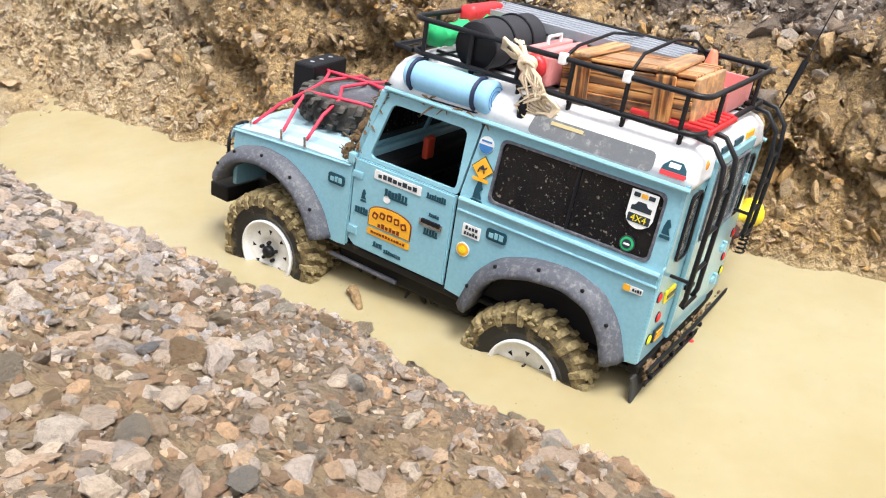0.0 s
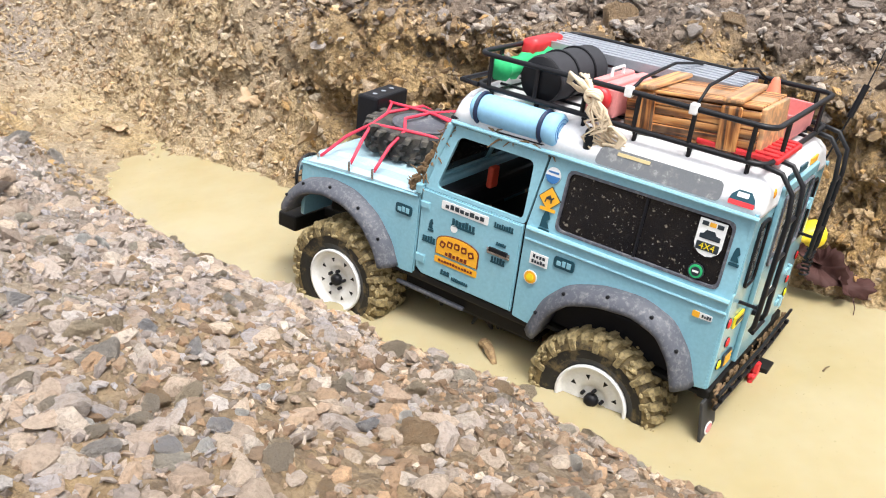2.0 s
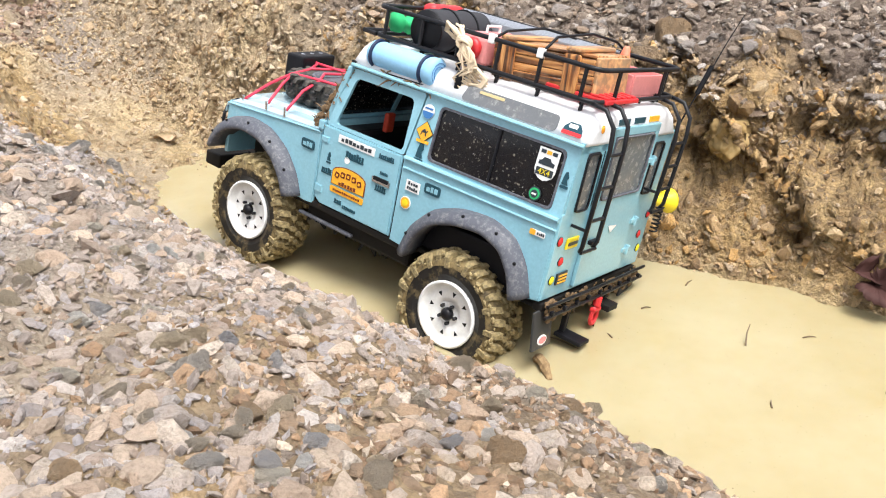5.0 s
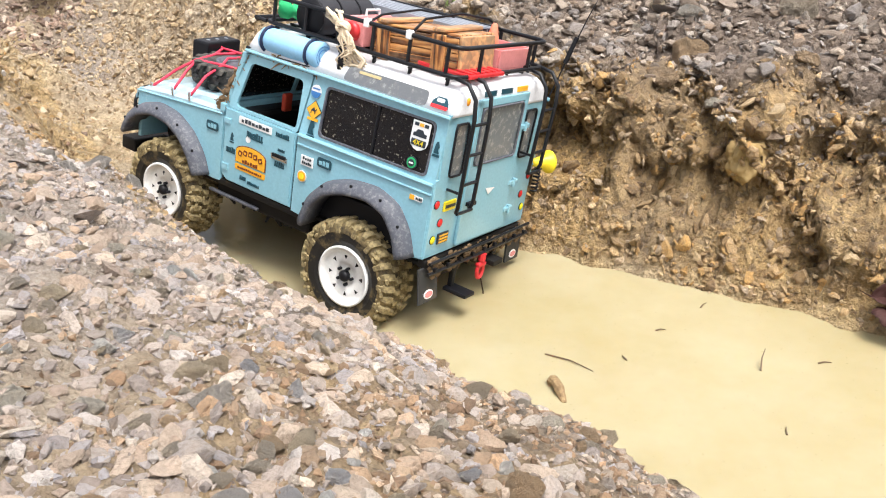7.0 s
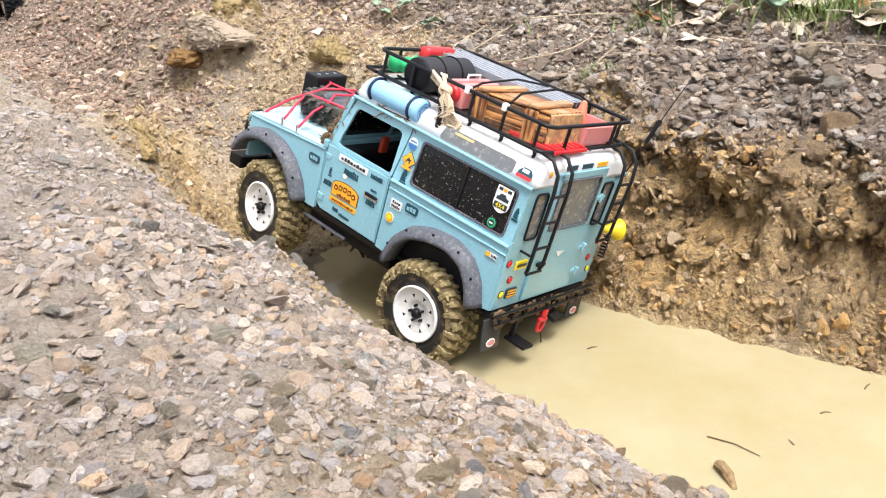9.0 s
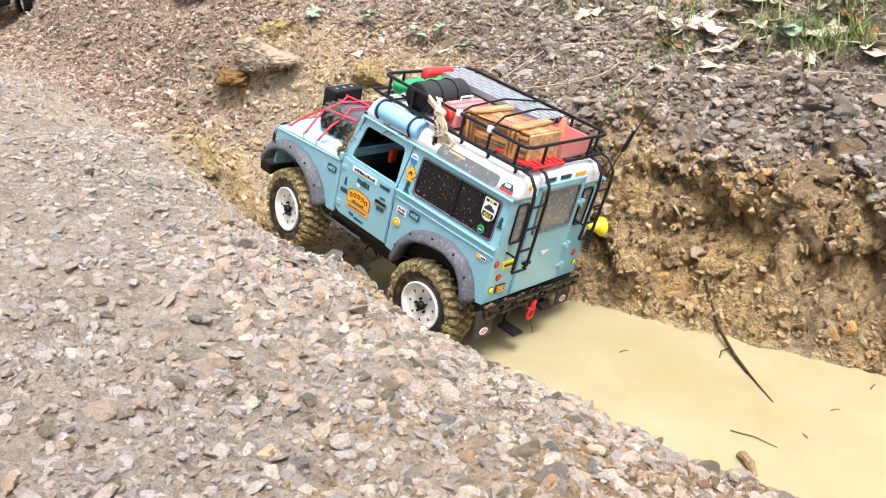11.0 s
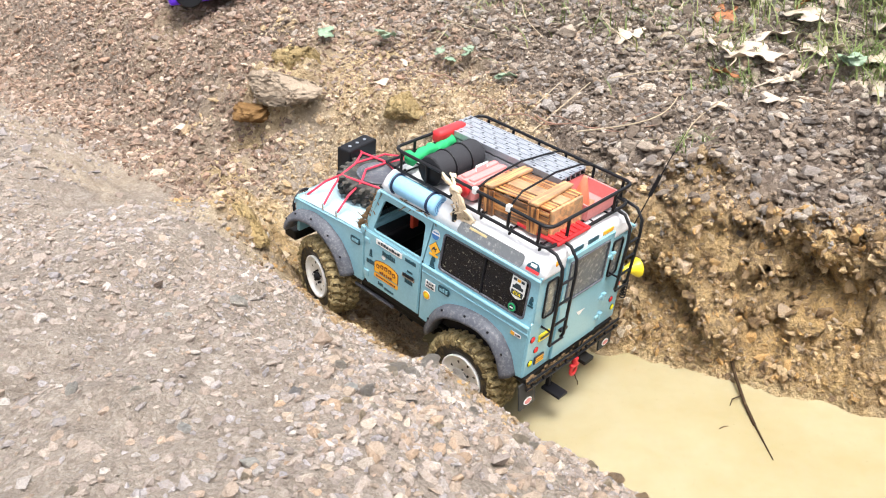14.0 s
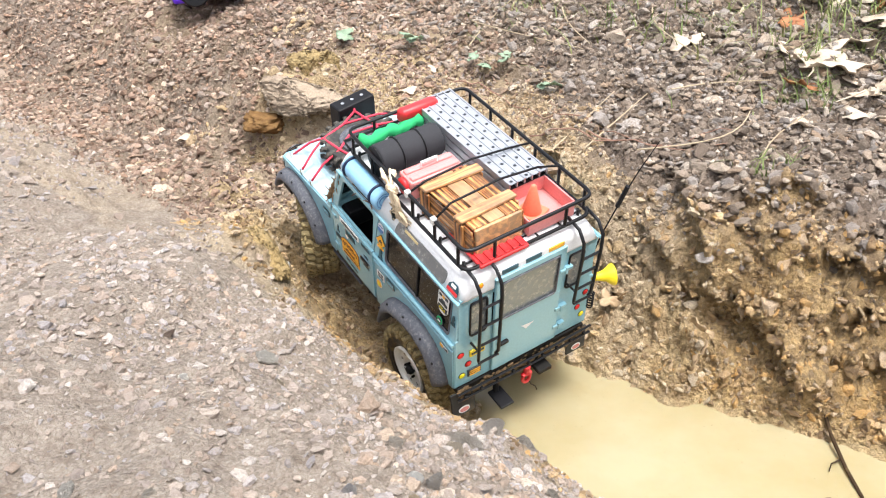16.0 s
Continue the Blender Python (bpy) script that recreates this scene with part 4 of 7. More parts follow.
        tube(bm, [(0.190, y, 0.164), (0.203, y, 0.166)], 0.0014, 5)
        part("lamp_guard", bm, RACK_BLACK, hl, "black wire lamp guard")
    # steel bumper with a winch
    bm = boxed(0.200, 0.225, -0.092, 0.092, 0.087, 0.103, 0.002)
    bp = part("front_bumper", bm, CHASSIS, TRUCK, "black steel front bumper streaked with mud")
    part("winch", boxed(0.190, 0.206, -0.035, 0.035, 0.112, 0.126, 0.003), BLACK, bp)
    for y in (0.045, -0.045):
        part("bumper_arm", boxed(0.150, 0.204, y - 0.005, y + 0.005, 0.094, 0.104, 0.001), CHASSIS, bp)


front_end()


def underside():
    for y in (0.038, -0.038):
        part("chassis_rail", boxed(-0.235, 0.200, y - 0.005, y + 0.005, 0.086, 0.100, 0.0015), CHASSIS, TRUCK, "muddy black chassis rail")
    for s in (-1, 1):
        y0, y1 = sorted((s * 0.058, s * 0.0885))
        # added block: stands for the dark shade in the open gap below the sill
        bm = boxed(-0.082, 0.060, y0, y1, 0.080, 0.100, 0.004)
        sm = part("side_member", bm, CHASSIS, TRUCK, "black block added under the sill for the dark shade there")
        rnd = random.Random(13 + s)
        bm = bmesh.new()
        for k in range(46):
            p = Vector((rnd.uniform(-0.080, 0.058), s * rnd.uniform(0.060, 0.086), 0.082))
            tube(bm, [p, p + Vector((rnd.uniform(-0.004, 0.004), rnd.uniform(-0.003, 0.003), -rnd.uniform(0.002, 0.009)))], rnd.uniform(0.002, 0.0042), 5, r_end=0.0012)
        tagged(part("hanging_mud", bm, CHASSIS, sm, "drips of dark mud and roots"), kind="stuff")
        part("step_bar", boxed(-0.010, 0.066, *sorted((s * 0.0900, s * 0.0945)), 0.0845, 0.0880, 0.0012), FLARE, TRUCK, "dull grey muddy step bar below the door")
    bm = boxed(-0.129, -0.101, 0.0602, 0.0630, 0.1100, 0.1262, 0.001)
    tag = part("arch_tag", bm, TAG, TRUCK, "tan label plate inside the wheel arch")
    for k in range(2):
        part("print_bar", boxed(-0.121, -0.109, 0.0630, 0.0634, 0.1150 + 0.005 * k, 0.1167 + 0.005 * k, 0), BLACK, tag)
    part("floor_pan", boxed(-0.228, 0.050, -0.094, 0.094, 0.104, 0.108, 0.001), CHASSIS, TRUCK)
    for x in (0.129, -0.149):
        s = 1 if x > 0 else -1
        part("inner_arch", boxed(x - 0.062, x + 0.055, -0.060, 0.060, 0.108, 0.160, 0.004), CHASSIS, TRUCK, "black inner wheel housing")
        bm = bmesh.new()
        tube(bm, [(x, -0.075, 0.062), (x, 0.075, 0.062)], 0.0075, 10)
        ax = part("axle", bm, CHASSIS, TRUCK, "muddy axle tube with a round diff", True)
        bm = bmesh.new()
        bmesh.ops.create_icosphere(bm, subdivisions=2, radius=0.019, matrix=Matrix.Translation((x, 0.018, 0.062)) @ Matrix.Diagonal((1.1, 0.9, 1.0, 1)))
        part("diff_housing", bm, CHASSIS, ax, "", True)
        for y in (0.056, -0.056):
            bm = bmesh.new()
            tube(bm, [(x + 0.012, y, 0.060), (x + 0.004, y * 0.92, 0.150)], 0.0035, 8)
            sp = part("shock_absorber", bm, CHASSIS, ax, "", True)
            bm = bmesh.new()
            pts = []
            for i in range(60):
                a, f = i * 0.75, i / 59
                pts.append((x + 0.012 - 0.008 * f + 0.0065 * math.cos(a), y * (1 - 0.08 * f) + 0.0065 * math.sin(a), 0.070 + 0.065 * f))
            tube(bm, pts, 0.0012, 5)
            part("spring", bm, CHASSIS, ax)
        for y in (0.030, -0.045):
            bm = bmesh.new()
            tube(bm, [(x, y, 0.056), (x - s * 0.085, y * 0.7, 0.078)], 0.0032, 8)
            part("link", bm, CHASSIS, ax, "", True)
    bm = bmesh.new()
    tube(bm, [(-0.130, 0.015, 0.066), (0.130, 0.015, 0.066)], 0.0045, 8)
    part("prop_shaft", bm, CHASSIS, TRUCK, "", True)
    part("gearbox_skid", boxed(-0.035, 0.035, -0.036, 0.036, 0.070, 0.098, 0.006), CHASSIS, TRUCK, "mud-caked gearbox skid plate")
    # cabin inside
    part("cabin_floor", boxed(-0.225, 0.040, -0.090, 0.090, 0.109, 0.140, 0.002), BLACK, TRUCK)
    part("dashboard", boxed(0.015, 0.040, -0.088, 0.088, 0.160, 0.186, 0.004), BLACK, TRUCK)
    part("bulkhead", boxed(-0.082, -0.078, -0.088, 0.088, 0.138, 0.245, 0.001), BLACK, TRUCK)
    for y in (0.045, -0.045):
        bm = boxed(-0.060, -0.005, y - 0.022, y + 0.022, 0.138, 0.160, 0.005)
        block(bm, -0.070, -0.056, y - 0.022, y + 0.022, 0.155, 0.215, 0.005)
        part("cab_seat", bm, BLACK, TRUCK, "black moulded cab seat")
        part("seat_belt_pad", boxed(0.004, 0.010, y - 0.006, y + 0.006, 0.186, 0.206, 0.002), SEAT, TRUCK, "small red cabin fitting")
    # rear bumper, step, flaps, hook
    bm = boxed(-0.245, -0.235, -0.094, 0.094, 0.102, 0.111, 0.002)
    rb = part("rear_bumper", bm, CHASSIS, TRUCK, "black steel rear bumper splashed with mud")
    bm = bmesh.new()
    for z in (0.112, 0.101):
        tube(bm, [(-0.252, -0.098, z), (-0.2535, 0, z), (-0.252, 0.098, z)], 0.0016, 6)
    part("bumper_rail", bm, RACK_BLACK, rb)
    for k in range(9):
        y = -0.088 + 0.022 * k
        part("bumper_stud", boxed(-0.2545, -0.251, y - 0.002, y + 0.002, 0.102, 0.106, 0.0008), BLACK, rb)
    for y, tilt in ((0.087, 10), (-0.084, 4)):
        bm = boxed(-0.0012, 0.0012, -0.0155, 0.0155, -0.036, 0.0, 0.0006)
        m = pose(-0.243, y, 0.104, 0, tilt, 0)
        bmesh.ops.transform(bm, matrix=m, verts=bm.verts)
        fl = part("mud_flap", bm, MUD_FLAP, TRUCK, "black rubber mud flap with a red and white oval")
        bm = bmesh.new()
        turned(bm, [(0.0075, 0.0012), (0.0075, 0.0018)], 20, m @ pose(0, 0, -0.028, 0, 0, 90) @ Matrix.Diagonal((1, 1, 0.62, 1)))
        part("oval_mark", bm, STICKER_WHITE, fl, "white oval")
        bm = bmesh.new()
        turned(bm, [(0.0060, 0.0018), (0.0060, 0.0022)], 20, m @ pose(0, 0, -0.028, 0, 0, 90) @ Matrix.Diagonal((1, 1, 0.50, 1)))
        part("oval_centre", bm, FADED_RED, fl, "red oval centre")
    bm = boxed(-0.262, -0.236, -0.030, -0.010, 0.084, 0.090, 0.001)
    part("tow_receiver", bm, CHASSIS, rb)
    bm = boxed(-0.268, -0.240, 0.030, 0.048, 0.066, 0.070, 0.001)
    block(bm, -0.246, -0.241, 0.036, 0.042, 0.068, 0.098, 0.001)
    part("step", bm, BLACK, rb, "black drop step plate")
    bm = bmesh.new()
    loop = [(-0.262, -0.013 + 0.0055 * math.cos(a), 0.081 + 0.0085 * math.sin(a)) for a in [2 * math.pi * i / 16 for i in range(16)]]
    tube(bm, loop, 0.0022, 8, True)
    tube(bm, [(-0.262, -0.013, 0.092), (-0.262, -0.013, 0.100)], 0.004, 8)
    block(bm, -0.265, -0.259, -0.020, -0.006, 0.086, 0.090, 0.0012)
    part("tow_hook", bm, RED, TRUCK, "red metal tow shackle")
    bm = bmesh.new()
    tube(bm, [(-0.262, -0.016, 0.074), (-0.263, -0.022, 0.062), (-0.262, -0.030, 0.052), (-0.263, -0.032, 0.045)], 0.0008, 5)
    part("hanging_wire", bm, TWIG, TRUCK)


underside()


def mud_splash():
    rnd = random.Random(9)
    bm = bmesh.new()
    for k in range(130):
        p = Vector((-0.2465 - rnd.uniform(0, 0.004), rnd.uniform(-0.095, 0.095), rnd.uniform(0.094, 0.113)))
        bmesh.ops.create_icosphere(bm, subdivisions=1, radius=rnd.uniform(0.0012, 0.0036), matrix=Matrix.Translation(p) @ Matrix.Diagonal((0.6, 1.3, 1.0, 1)))
    for k in range(26):
        p = Vector((-0.248, rnd.uniform(-0.09, 0.09), rnd.uniform(0.098, 0.112)))
        tube(bm, [p, p + Vector((rnd.uniform(-0.004, 0.0), rnd.uniform(-0.008, 0.008), rnd.uniform(-0.014, 0.004)))], 0.0007, 4)
    tagged(part("mud_splash", bm, DEBRIS, TRUCK, "brown mud clods stuck to bumper and sills"), kind="stuff")


mud_splash()


# ---- wheels ----
def tyre_mesh(w=0.043):
    bm = bmesh.new()
    h = w / 2
    turned(bm, [(0.030, -h * 0.80), (0.038, -h * 0.98), (0.049, -h), (0.050, -h * 0.9), (0.050, h * 0.9), (0.049, h), (0.038, h * 0.98), (0.030, h * 0.80)], 44, None, False)
    return bm


def tread_band(w=0.043):
    """The band between the cleats, from shoulder to shoulder."""
    bm = bmesh.new()
    h = w / 2
    turned(bm, [(0.0455, -h * 1.012), (0.0495, -h * 1.01), (0.0542, -h * 0.87), (0.0557, -h * 0.4), (0.0562, 0), (0.0557, h * 0.4), (0.0542, h * 0.87), (0.0495, h * 1.01), (0.0455, h * 1.012)], 44, None, False)
    return bm


def tread_blocks(wheel, material, lugs=30, r=0.060, w=0.043, shared={}):
    """The cleats of a tyre: one long block and one shoulder block by turns, each an object on shared meshes."""
    h = w / 2
    for s in (-1, 1):
        if (s, material.name) not in shared:
            bm = bmesh.new()
            rows = []
            for y, r0, r1, half, skew in ((0.0015, 0.0545, r - 0.0006, 0.040, 0.10), (h * 0.36, 0.0545, r, 0.052, 0.085), (h * 0.46, 0.0545, r - 0.0016, 0.040, 0.045), (h * 0.56, 0.0540, r, 0.058, 0.0), (h * 0.94, 0.0500, r - 0.0014, 0.066, -0.03), (h * 1.06, 0.0450, 0.0550, 0.048, -0.03)):
                row = []
                for rr, f in ((r0, 1.1), (r1, 0.85)):
                    for d in (-half * f, half * f):
                        aa = d + skew * s
                        row.append(bm.verts.new((rr * math.cos(aa), s * y, rr * math.sin(aa))))
                rows.append(row)
            fs = []
            for a, b in zip(rows, rows[1:]):
                for i, j in ((0, 1), (1, 3), (3, 2), (2, 0)):
                    fs.append(bm.faces.new((a[i], a[j], b[j], b[i])))
            for row in (rows[0], rows[-1]):
                fs.append(bm.faces.new((row[0], row[1], row[3], row[2])))
            bmesh.ops.recalc_face_normals(bm, faces=fs)
            me = bpy.data.meshes.new("tread_block")
            bm.to_mesh(me)
            bm.free()
            me.materials.append(material)
            shared[(s, material.name)] = me
        for k in range(lugs):
            ob = new("tread_block", shared[(s, material.name)])
            ob.parent = wheel
            ob.rotation_euler = (0, 2 * math.pi * (k + 0.25 * s) / lugs, 0)
            wide = 1.0 if k % 2 else 0.93
            ob.scale = (0.975 + 0.035 * ((k * 7) % 5) / 5, wide, 0.975 + 0.035 * ((k * 7) % 5) / 5)


def mud_cake(wheel, seed, w=0.043):
    """Wet mud packed between and over the cleats, in small uneven clots."""
    rnd = random.Random(50 + seed)
    bm = bmesh.new()
    for k in range(300):
        a, v = rnd.uniform(0, 2 * math.pi), rnd.uniform(-1, 1)
        side = rnd.random() < 0.4
        r = rnd.uniform(0.046, 0.056) if side else rnd.uniform(0.0545, 0.0585)
        y = math.copysign(w / 2 * rnd.uniform(0.97, 1.04), v) if side else v * w / 2 * 0.95
        size = rnd.uniform(0.0009, 0.0026)
        m = Matrix.Translation((r * math.cos(a), y, r * math.sin(a))) @ Matrix.Rotation(-a, 4, "Y") @ Matrix.Diagonal((0.8, rnd.uniform(0.7, 1.5), rnd.uniform(0.8, 1.8), 1))
        bmesh.ops.create_icosphere(bm, subdivisions=1, radius=size, matrix=m)
    tagged(part("mud_cake", bm, TYRE, wheel, "clots of wet yellow mud on the tread"), kind="stuff")


def rim_parts(wheel, s, h=0.0215):
    bm = bmesh.new()
    turned(bm, [(0.0310, s * h * 0.72), (0.0318, s * h * 0.98), (0.0295, s * h * 1.00), (0.0282, s * h * 0.86), (0.0262, s * h * 0.735), (0.0215, s * h * 0.745), (0.0120, s * h * 0.75), (0.0110, s * h * 0.60), (0.004, s * h * 0.60)], 32)
    rim = part("rim", bm, RIM_WHITE, wheel, "white steel rim with dark triangular vents", True)
    for k in range(8):
        a = 2 * math.pi * k / 8
        c, sn = math.cos(a), math.sin(a)
        bm = bmesh.new()
        tri = [(0.0215, -0.0021), (0.0215, 0.0021), (0.0170, 0.0)]
        y0 = s * h * 0.755
        vs = [bm.verts.new((r * c - t * sn, y0, r * sn + t * c)) for r, t in tri] + [bm.verts.new((r * c - t * sn, y0 - s * 0.004, r * sn + t * c)) for r, t in tri]
        fs = [bm.faces.new(vs[:3]), bm.faces.new(vs[3:])] + [bm.faces.new((vs[i], vs[(i + 1) % 3], vs[(i + 1) % 3 + 3], vs[i + 3])) for i in range(3)]
        bmesh.ops.recalc_face_normals(bm, faces=fs)
        part("vent", bm, BLACK, rim)
    bm = bmesh.new()
    turned(bm, [(0.0062, s * h * 0.60), (0.0058, s * h * 0.92), (0.0035, s * h * 1.02), (0.001, s * h * 1.03)], 14)
    hub = part("hub_cap", bm, BLACK, wheel, "black hub cap", True)
    for k in range(5):
        a = 2 * math.pi * k / 5 + 0.3
        bm = bmesh.new()
        turned(bm, [(0.0017, s * h * 0.60), (0.0017, s * h * 0.90), (0.0008, s * h * 0.94)], 6, Matrix.Translation((0.0090 * math.cos(a), 0, 0.0090 * math.sin(a))))
        part("wheel_nut", bm, BLACK, wheel)


WHEELS = []
for hx, hy, hz in HUBS:
    w = part("wheel", tyre_mesh(), TYRE_WALL, TRUCK, "chunky off-road tyre caked in yellow mud on a white rim")
    part("tread_band", tread_band(), GROOVE, w, "", True)
    tread_blocks(w, TYRE)
    mud_cake(w, len(WHEELS))
    rim_parts(w, 1 if hy > 0 else -1)
    w.location = (hx, hy, hz)
    WHEELS.append(w)


# ---- rack, ladders, aerial ----
def rack():
    r = 0.0021
    zt, zf = 0.309, 0.283
    x0, x1, y = -0.222, 0.012, 0.077
    loop = lambda z, g: [(a, b, z) for a, b in rounded([(x0 - g, -y - g), (x1 + g, -y - g), (x1 + g, y + g), (x0 - g, y + g)], 0.012)]
    bm = bmesh.new()
    tube(bm, loop(zt, 0.003), r, 8, True)
    base = part("roof_rack", bm, RACK_BLACK, TRUCK, "black tubular roof rack with two rails", True)
    bm = bmesh.new()
    tube(bm, loop(zf, 0.003), r, 8, True)
    part("lower_rail", bm, RACK_BLACK, base, "", True)
    for k in range(6):
        x = x0 + 0.010 + (x1 - x0 - 0.02) * k / 5
        for s in (-1, 1):
            bm = bmesh.new()
            tube(bm, [(x, s * (y + 0.003), zf), (x, s * (y + 0.003), zt)], r * 0.9, 6)
            part("post", bm, RACK_BLACK, base)
            bm = bmesh.new()
            tube(bm, [(x, s * (y - 0.004), zf), (x, s * (y - 0.002), 0.268)], r * 0.9, 6)
            part("foot", bm, RACK_BLACK, base)
        bm = bmesh.new()
        tube(bm, [(x, -y, zf - 0.004), (x, y, zf - 0.004)], r * 0.6, 6)
        part("cross_bar", bm, RACK_BLACK, base)
    for yy in (-0.045, -0.015, 0.015, 0.045):
        for xx in (x0 - 0.003, x1 + 0.003):
            if abs(yy) < 0.03:
                continue
            bm = bmesh.new()
            tube(bm, [(xx, yy, zf), (xx, yy, zt)], r * 0.9, 6)
            part("post", bm, RACK_BLACK, base)
        bm = bmesh.new()
        tube(bm, [(x0, yy, zf - 0.004), (x1, yy, zf - 0.004)], r * 0.6, 6)
        part("slat", bm, RACK_BLACK, base)
    # front lip that reaches over the windscreen
    bm = bmesh.new()
    tube(bm, [(x1, y + 0.003, zf), (x1 + 0.018, y + 0.001, zf), (x1 + 0.018, -y - 0.001, zf), (x1, -y - 0.003, zf)], r, 8)
    part("front_lip", bm, RACK_BLACK, base)


def rear_ladder(y0, y1, zlow):
    bm = bmesh.new()
    base = None
    for y in (y0, y1):
        b2 = bmesh.new()
        tube(b2, [(-0.215, y, 0.283), (-0.236, y, 0.280), (-0.246, y, 0.268), (-0.248, y, 0.250), (-0.247, y, zlow + 0.006), (-0.245, (y0 + y1) / 2 + (y - (y0 + y1) / 2) * 0.85, zlow)], 0.0020, 8)
        if base is None:
            base = part("rear_ladder", b2, RACK_BLACK, TRUCK, "black tubular rear ladder", True)
        else:
            part("ladder_rail", b2, RACK_BLACK, base, "", True)
    n = 4
    for k in range(n):
        z = zlow + (0.245 - zlow) * k / (n - 1)
        b2 = bmesh.new()
        tube(b2, [(-0.247, y0, z), (-0.247, y1, z)], 0.0016, 6)
        part("rung", b2, RACK_BLACK, base)
    b2 = bmesh.new()
    tube(b2, [(-0.247, y0, zlow + 0.02), (-0.232, y0, zlow + 0.02)], 0.0014, 6)
    part("bracket", b2, RACK_BLACK, base)
    bm.free()


rack()
rear_ladder(0.076, 0.050, 0.160)
rear_ladder(-0.056, -0.082, 0.178)


def truck_trim():
    # spring lamp and yellow horn on the far rear corner
    bm = bmesh.new()
    pts = [(-0.243 + 0.0034 * math.cos(i * 0.7), -0.088 + 0.0034 * math.sin(i * 0.7), 0.152 + 0.00045 * i) for i in range(60)]
    tube(bm, pts, 0.0010, 5)
    part("coil", bm, BLACK, TRUCK, "black coiled cable")
    bm = bmesh.new()
    turned(bm, [(0.004, 0.0), (0.0045, -0.006), (0.007, -0.016), (0.0125, -0.024), (0.0125, -0.026), (0.010, -0.025), (0.003, -0.012)], 14, pose(-0.226, -0.104, 0.177, 0, 0, -20) @ Matrix.Scale(1.05, 4))
    part("yellow_horn", bm, YELLOW, TRUCK, "yellow flared plastic horn", True)
    # aerial
    bm = bmesh.new()
    tube(bm, [(-0.226, -0.099, 0.225), (-0.228, -0.101, 0.245), (-0.240, -0.109, 0.306), (-0.243, -0.124, 0.338), (-0.246, -0.140, 0.366)], 0.0011, 6, r_end=0.0004)
    an = part("aerial", bm, BLACK, TRUCK, "thin black whip aerial leaning back")
    bm = bmesh.new()
    tube(bm, [(-0.236, -0.1065, 0.288), (-0.2405, -0.112, 0.316)], 0.0026, 8)
    part("aerial_sleeve", bm, BLACK, an)
    # snorkel stub on the roof
    bm = bmesh.new()
    turned(bm, [(0.0042, 0.0), (0.0044, 0.010), (0.0040, 0.014), (0.0022, 0.0165)], 14, pose(-0.096, 0.0845, 0.2600, 90, 0, 0))
    part("roof_vent", bm, BLACK, TRUCK, "stubby black roof vent", True)
    # mirror mount and antenna base at the screen
    bm = boxed(0.043, 0.050, 0.094, 0.100, 0.181, 0.190, 0.001)
    part("screen_hinge", bm, BLUE, TRUCK)
    # mud and dead grass caught on the screen pillar and gutter
    rnd = random.Random(5)
    bm = bmesh.new()
    for k in range(150):
        f = rnd.random()
        if k < 105:
            p = Vector((0.056 - 0.034 * f, 0.092 - 0.004 * f, 0.182 + 0.066 * f))
        else:
            p = Vector((0.026 - 0.105 * f, 0.0885, 0.251))
        d = Vector((rnd.uniform(-1, 1), rnd.uniform(-0.4, 0.7), rnd.uniform(-1, 0.6))) * rnd.uniform(0.005, 0.015)
        tube(bm, [p, p + d * 0.5 + Vector((0, 0.001, 0.001)), p + d], rnd.uniform(0.0006, 0.0018), 5, r_end=0.0004)
    for k in range(80):
        f = rnd.random()
        p = Vector((0.060 - 0.036 * f + rnd.uniform(-0.003, 0.003), 0.0945 - 0.004 * f, 0.182 + 0.067 * f)) if k < 56 else Vector((0.026 - 0.09 * f, 0.0885, 0.2505))
        bmesh.ops.create_icosphere(bm, subdivisions=1, radius=rnd.uniform(0.0014, 0.0032), matrix=Matrix.Translation(p) @ Matrix.Diagonal((1.3, 0.9, 1.2, 1)))
    tagged(part("mud_clump", bm, DEBRIS, TRUCK, "brown clump of mud and dead grass on the screen pillar"), kind="stuff")
    # loose cable along the gutter
    bm = bmesh.new()
    tube(bm, [(0.028, 0.089, 0.253), (-0.02, 0.0905, 0.2525), (-0.06, 0.0900, 0.2535), (-0.088, 0.088, 0.252), (-0.096, 0.085, 0.256)], 0.0016, 6)
    part("gutter_cable", bm, BLACK, TRUCK, "black cable along the gutter")


truck_trim()


# ---- the load on the truck; each thing's place in the truck's space ----
LOADS = []
STICKER_NAVY = painted("navy_strap", (0.01, 0.02, 0.06), 0.6, dirt=0.05)


def load(ob, place, label, category, group=""):
    LOADS.append((ob, place))
    ob.matrix_basis = place
    return tagged(ob, label, category, group)


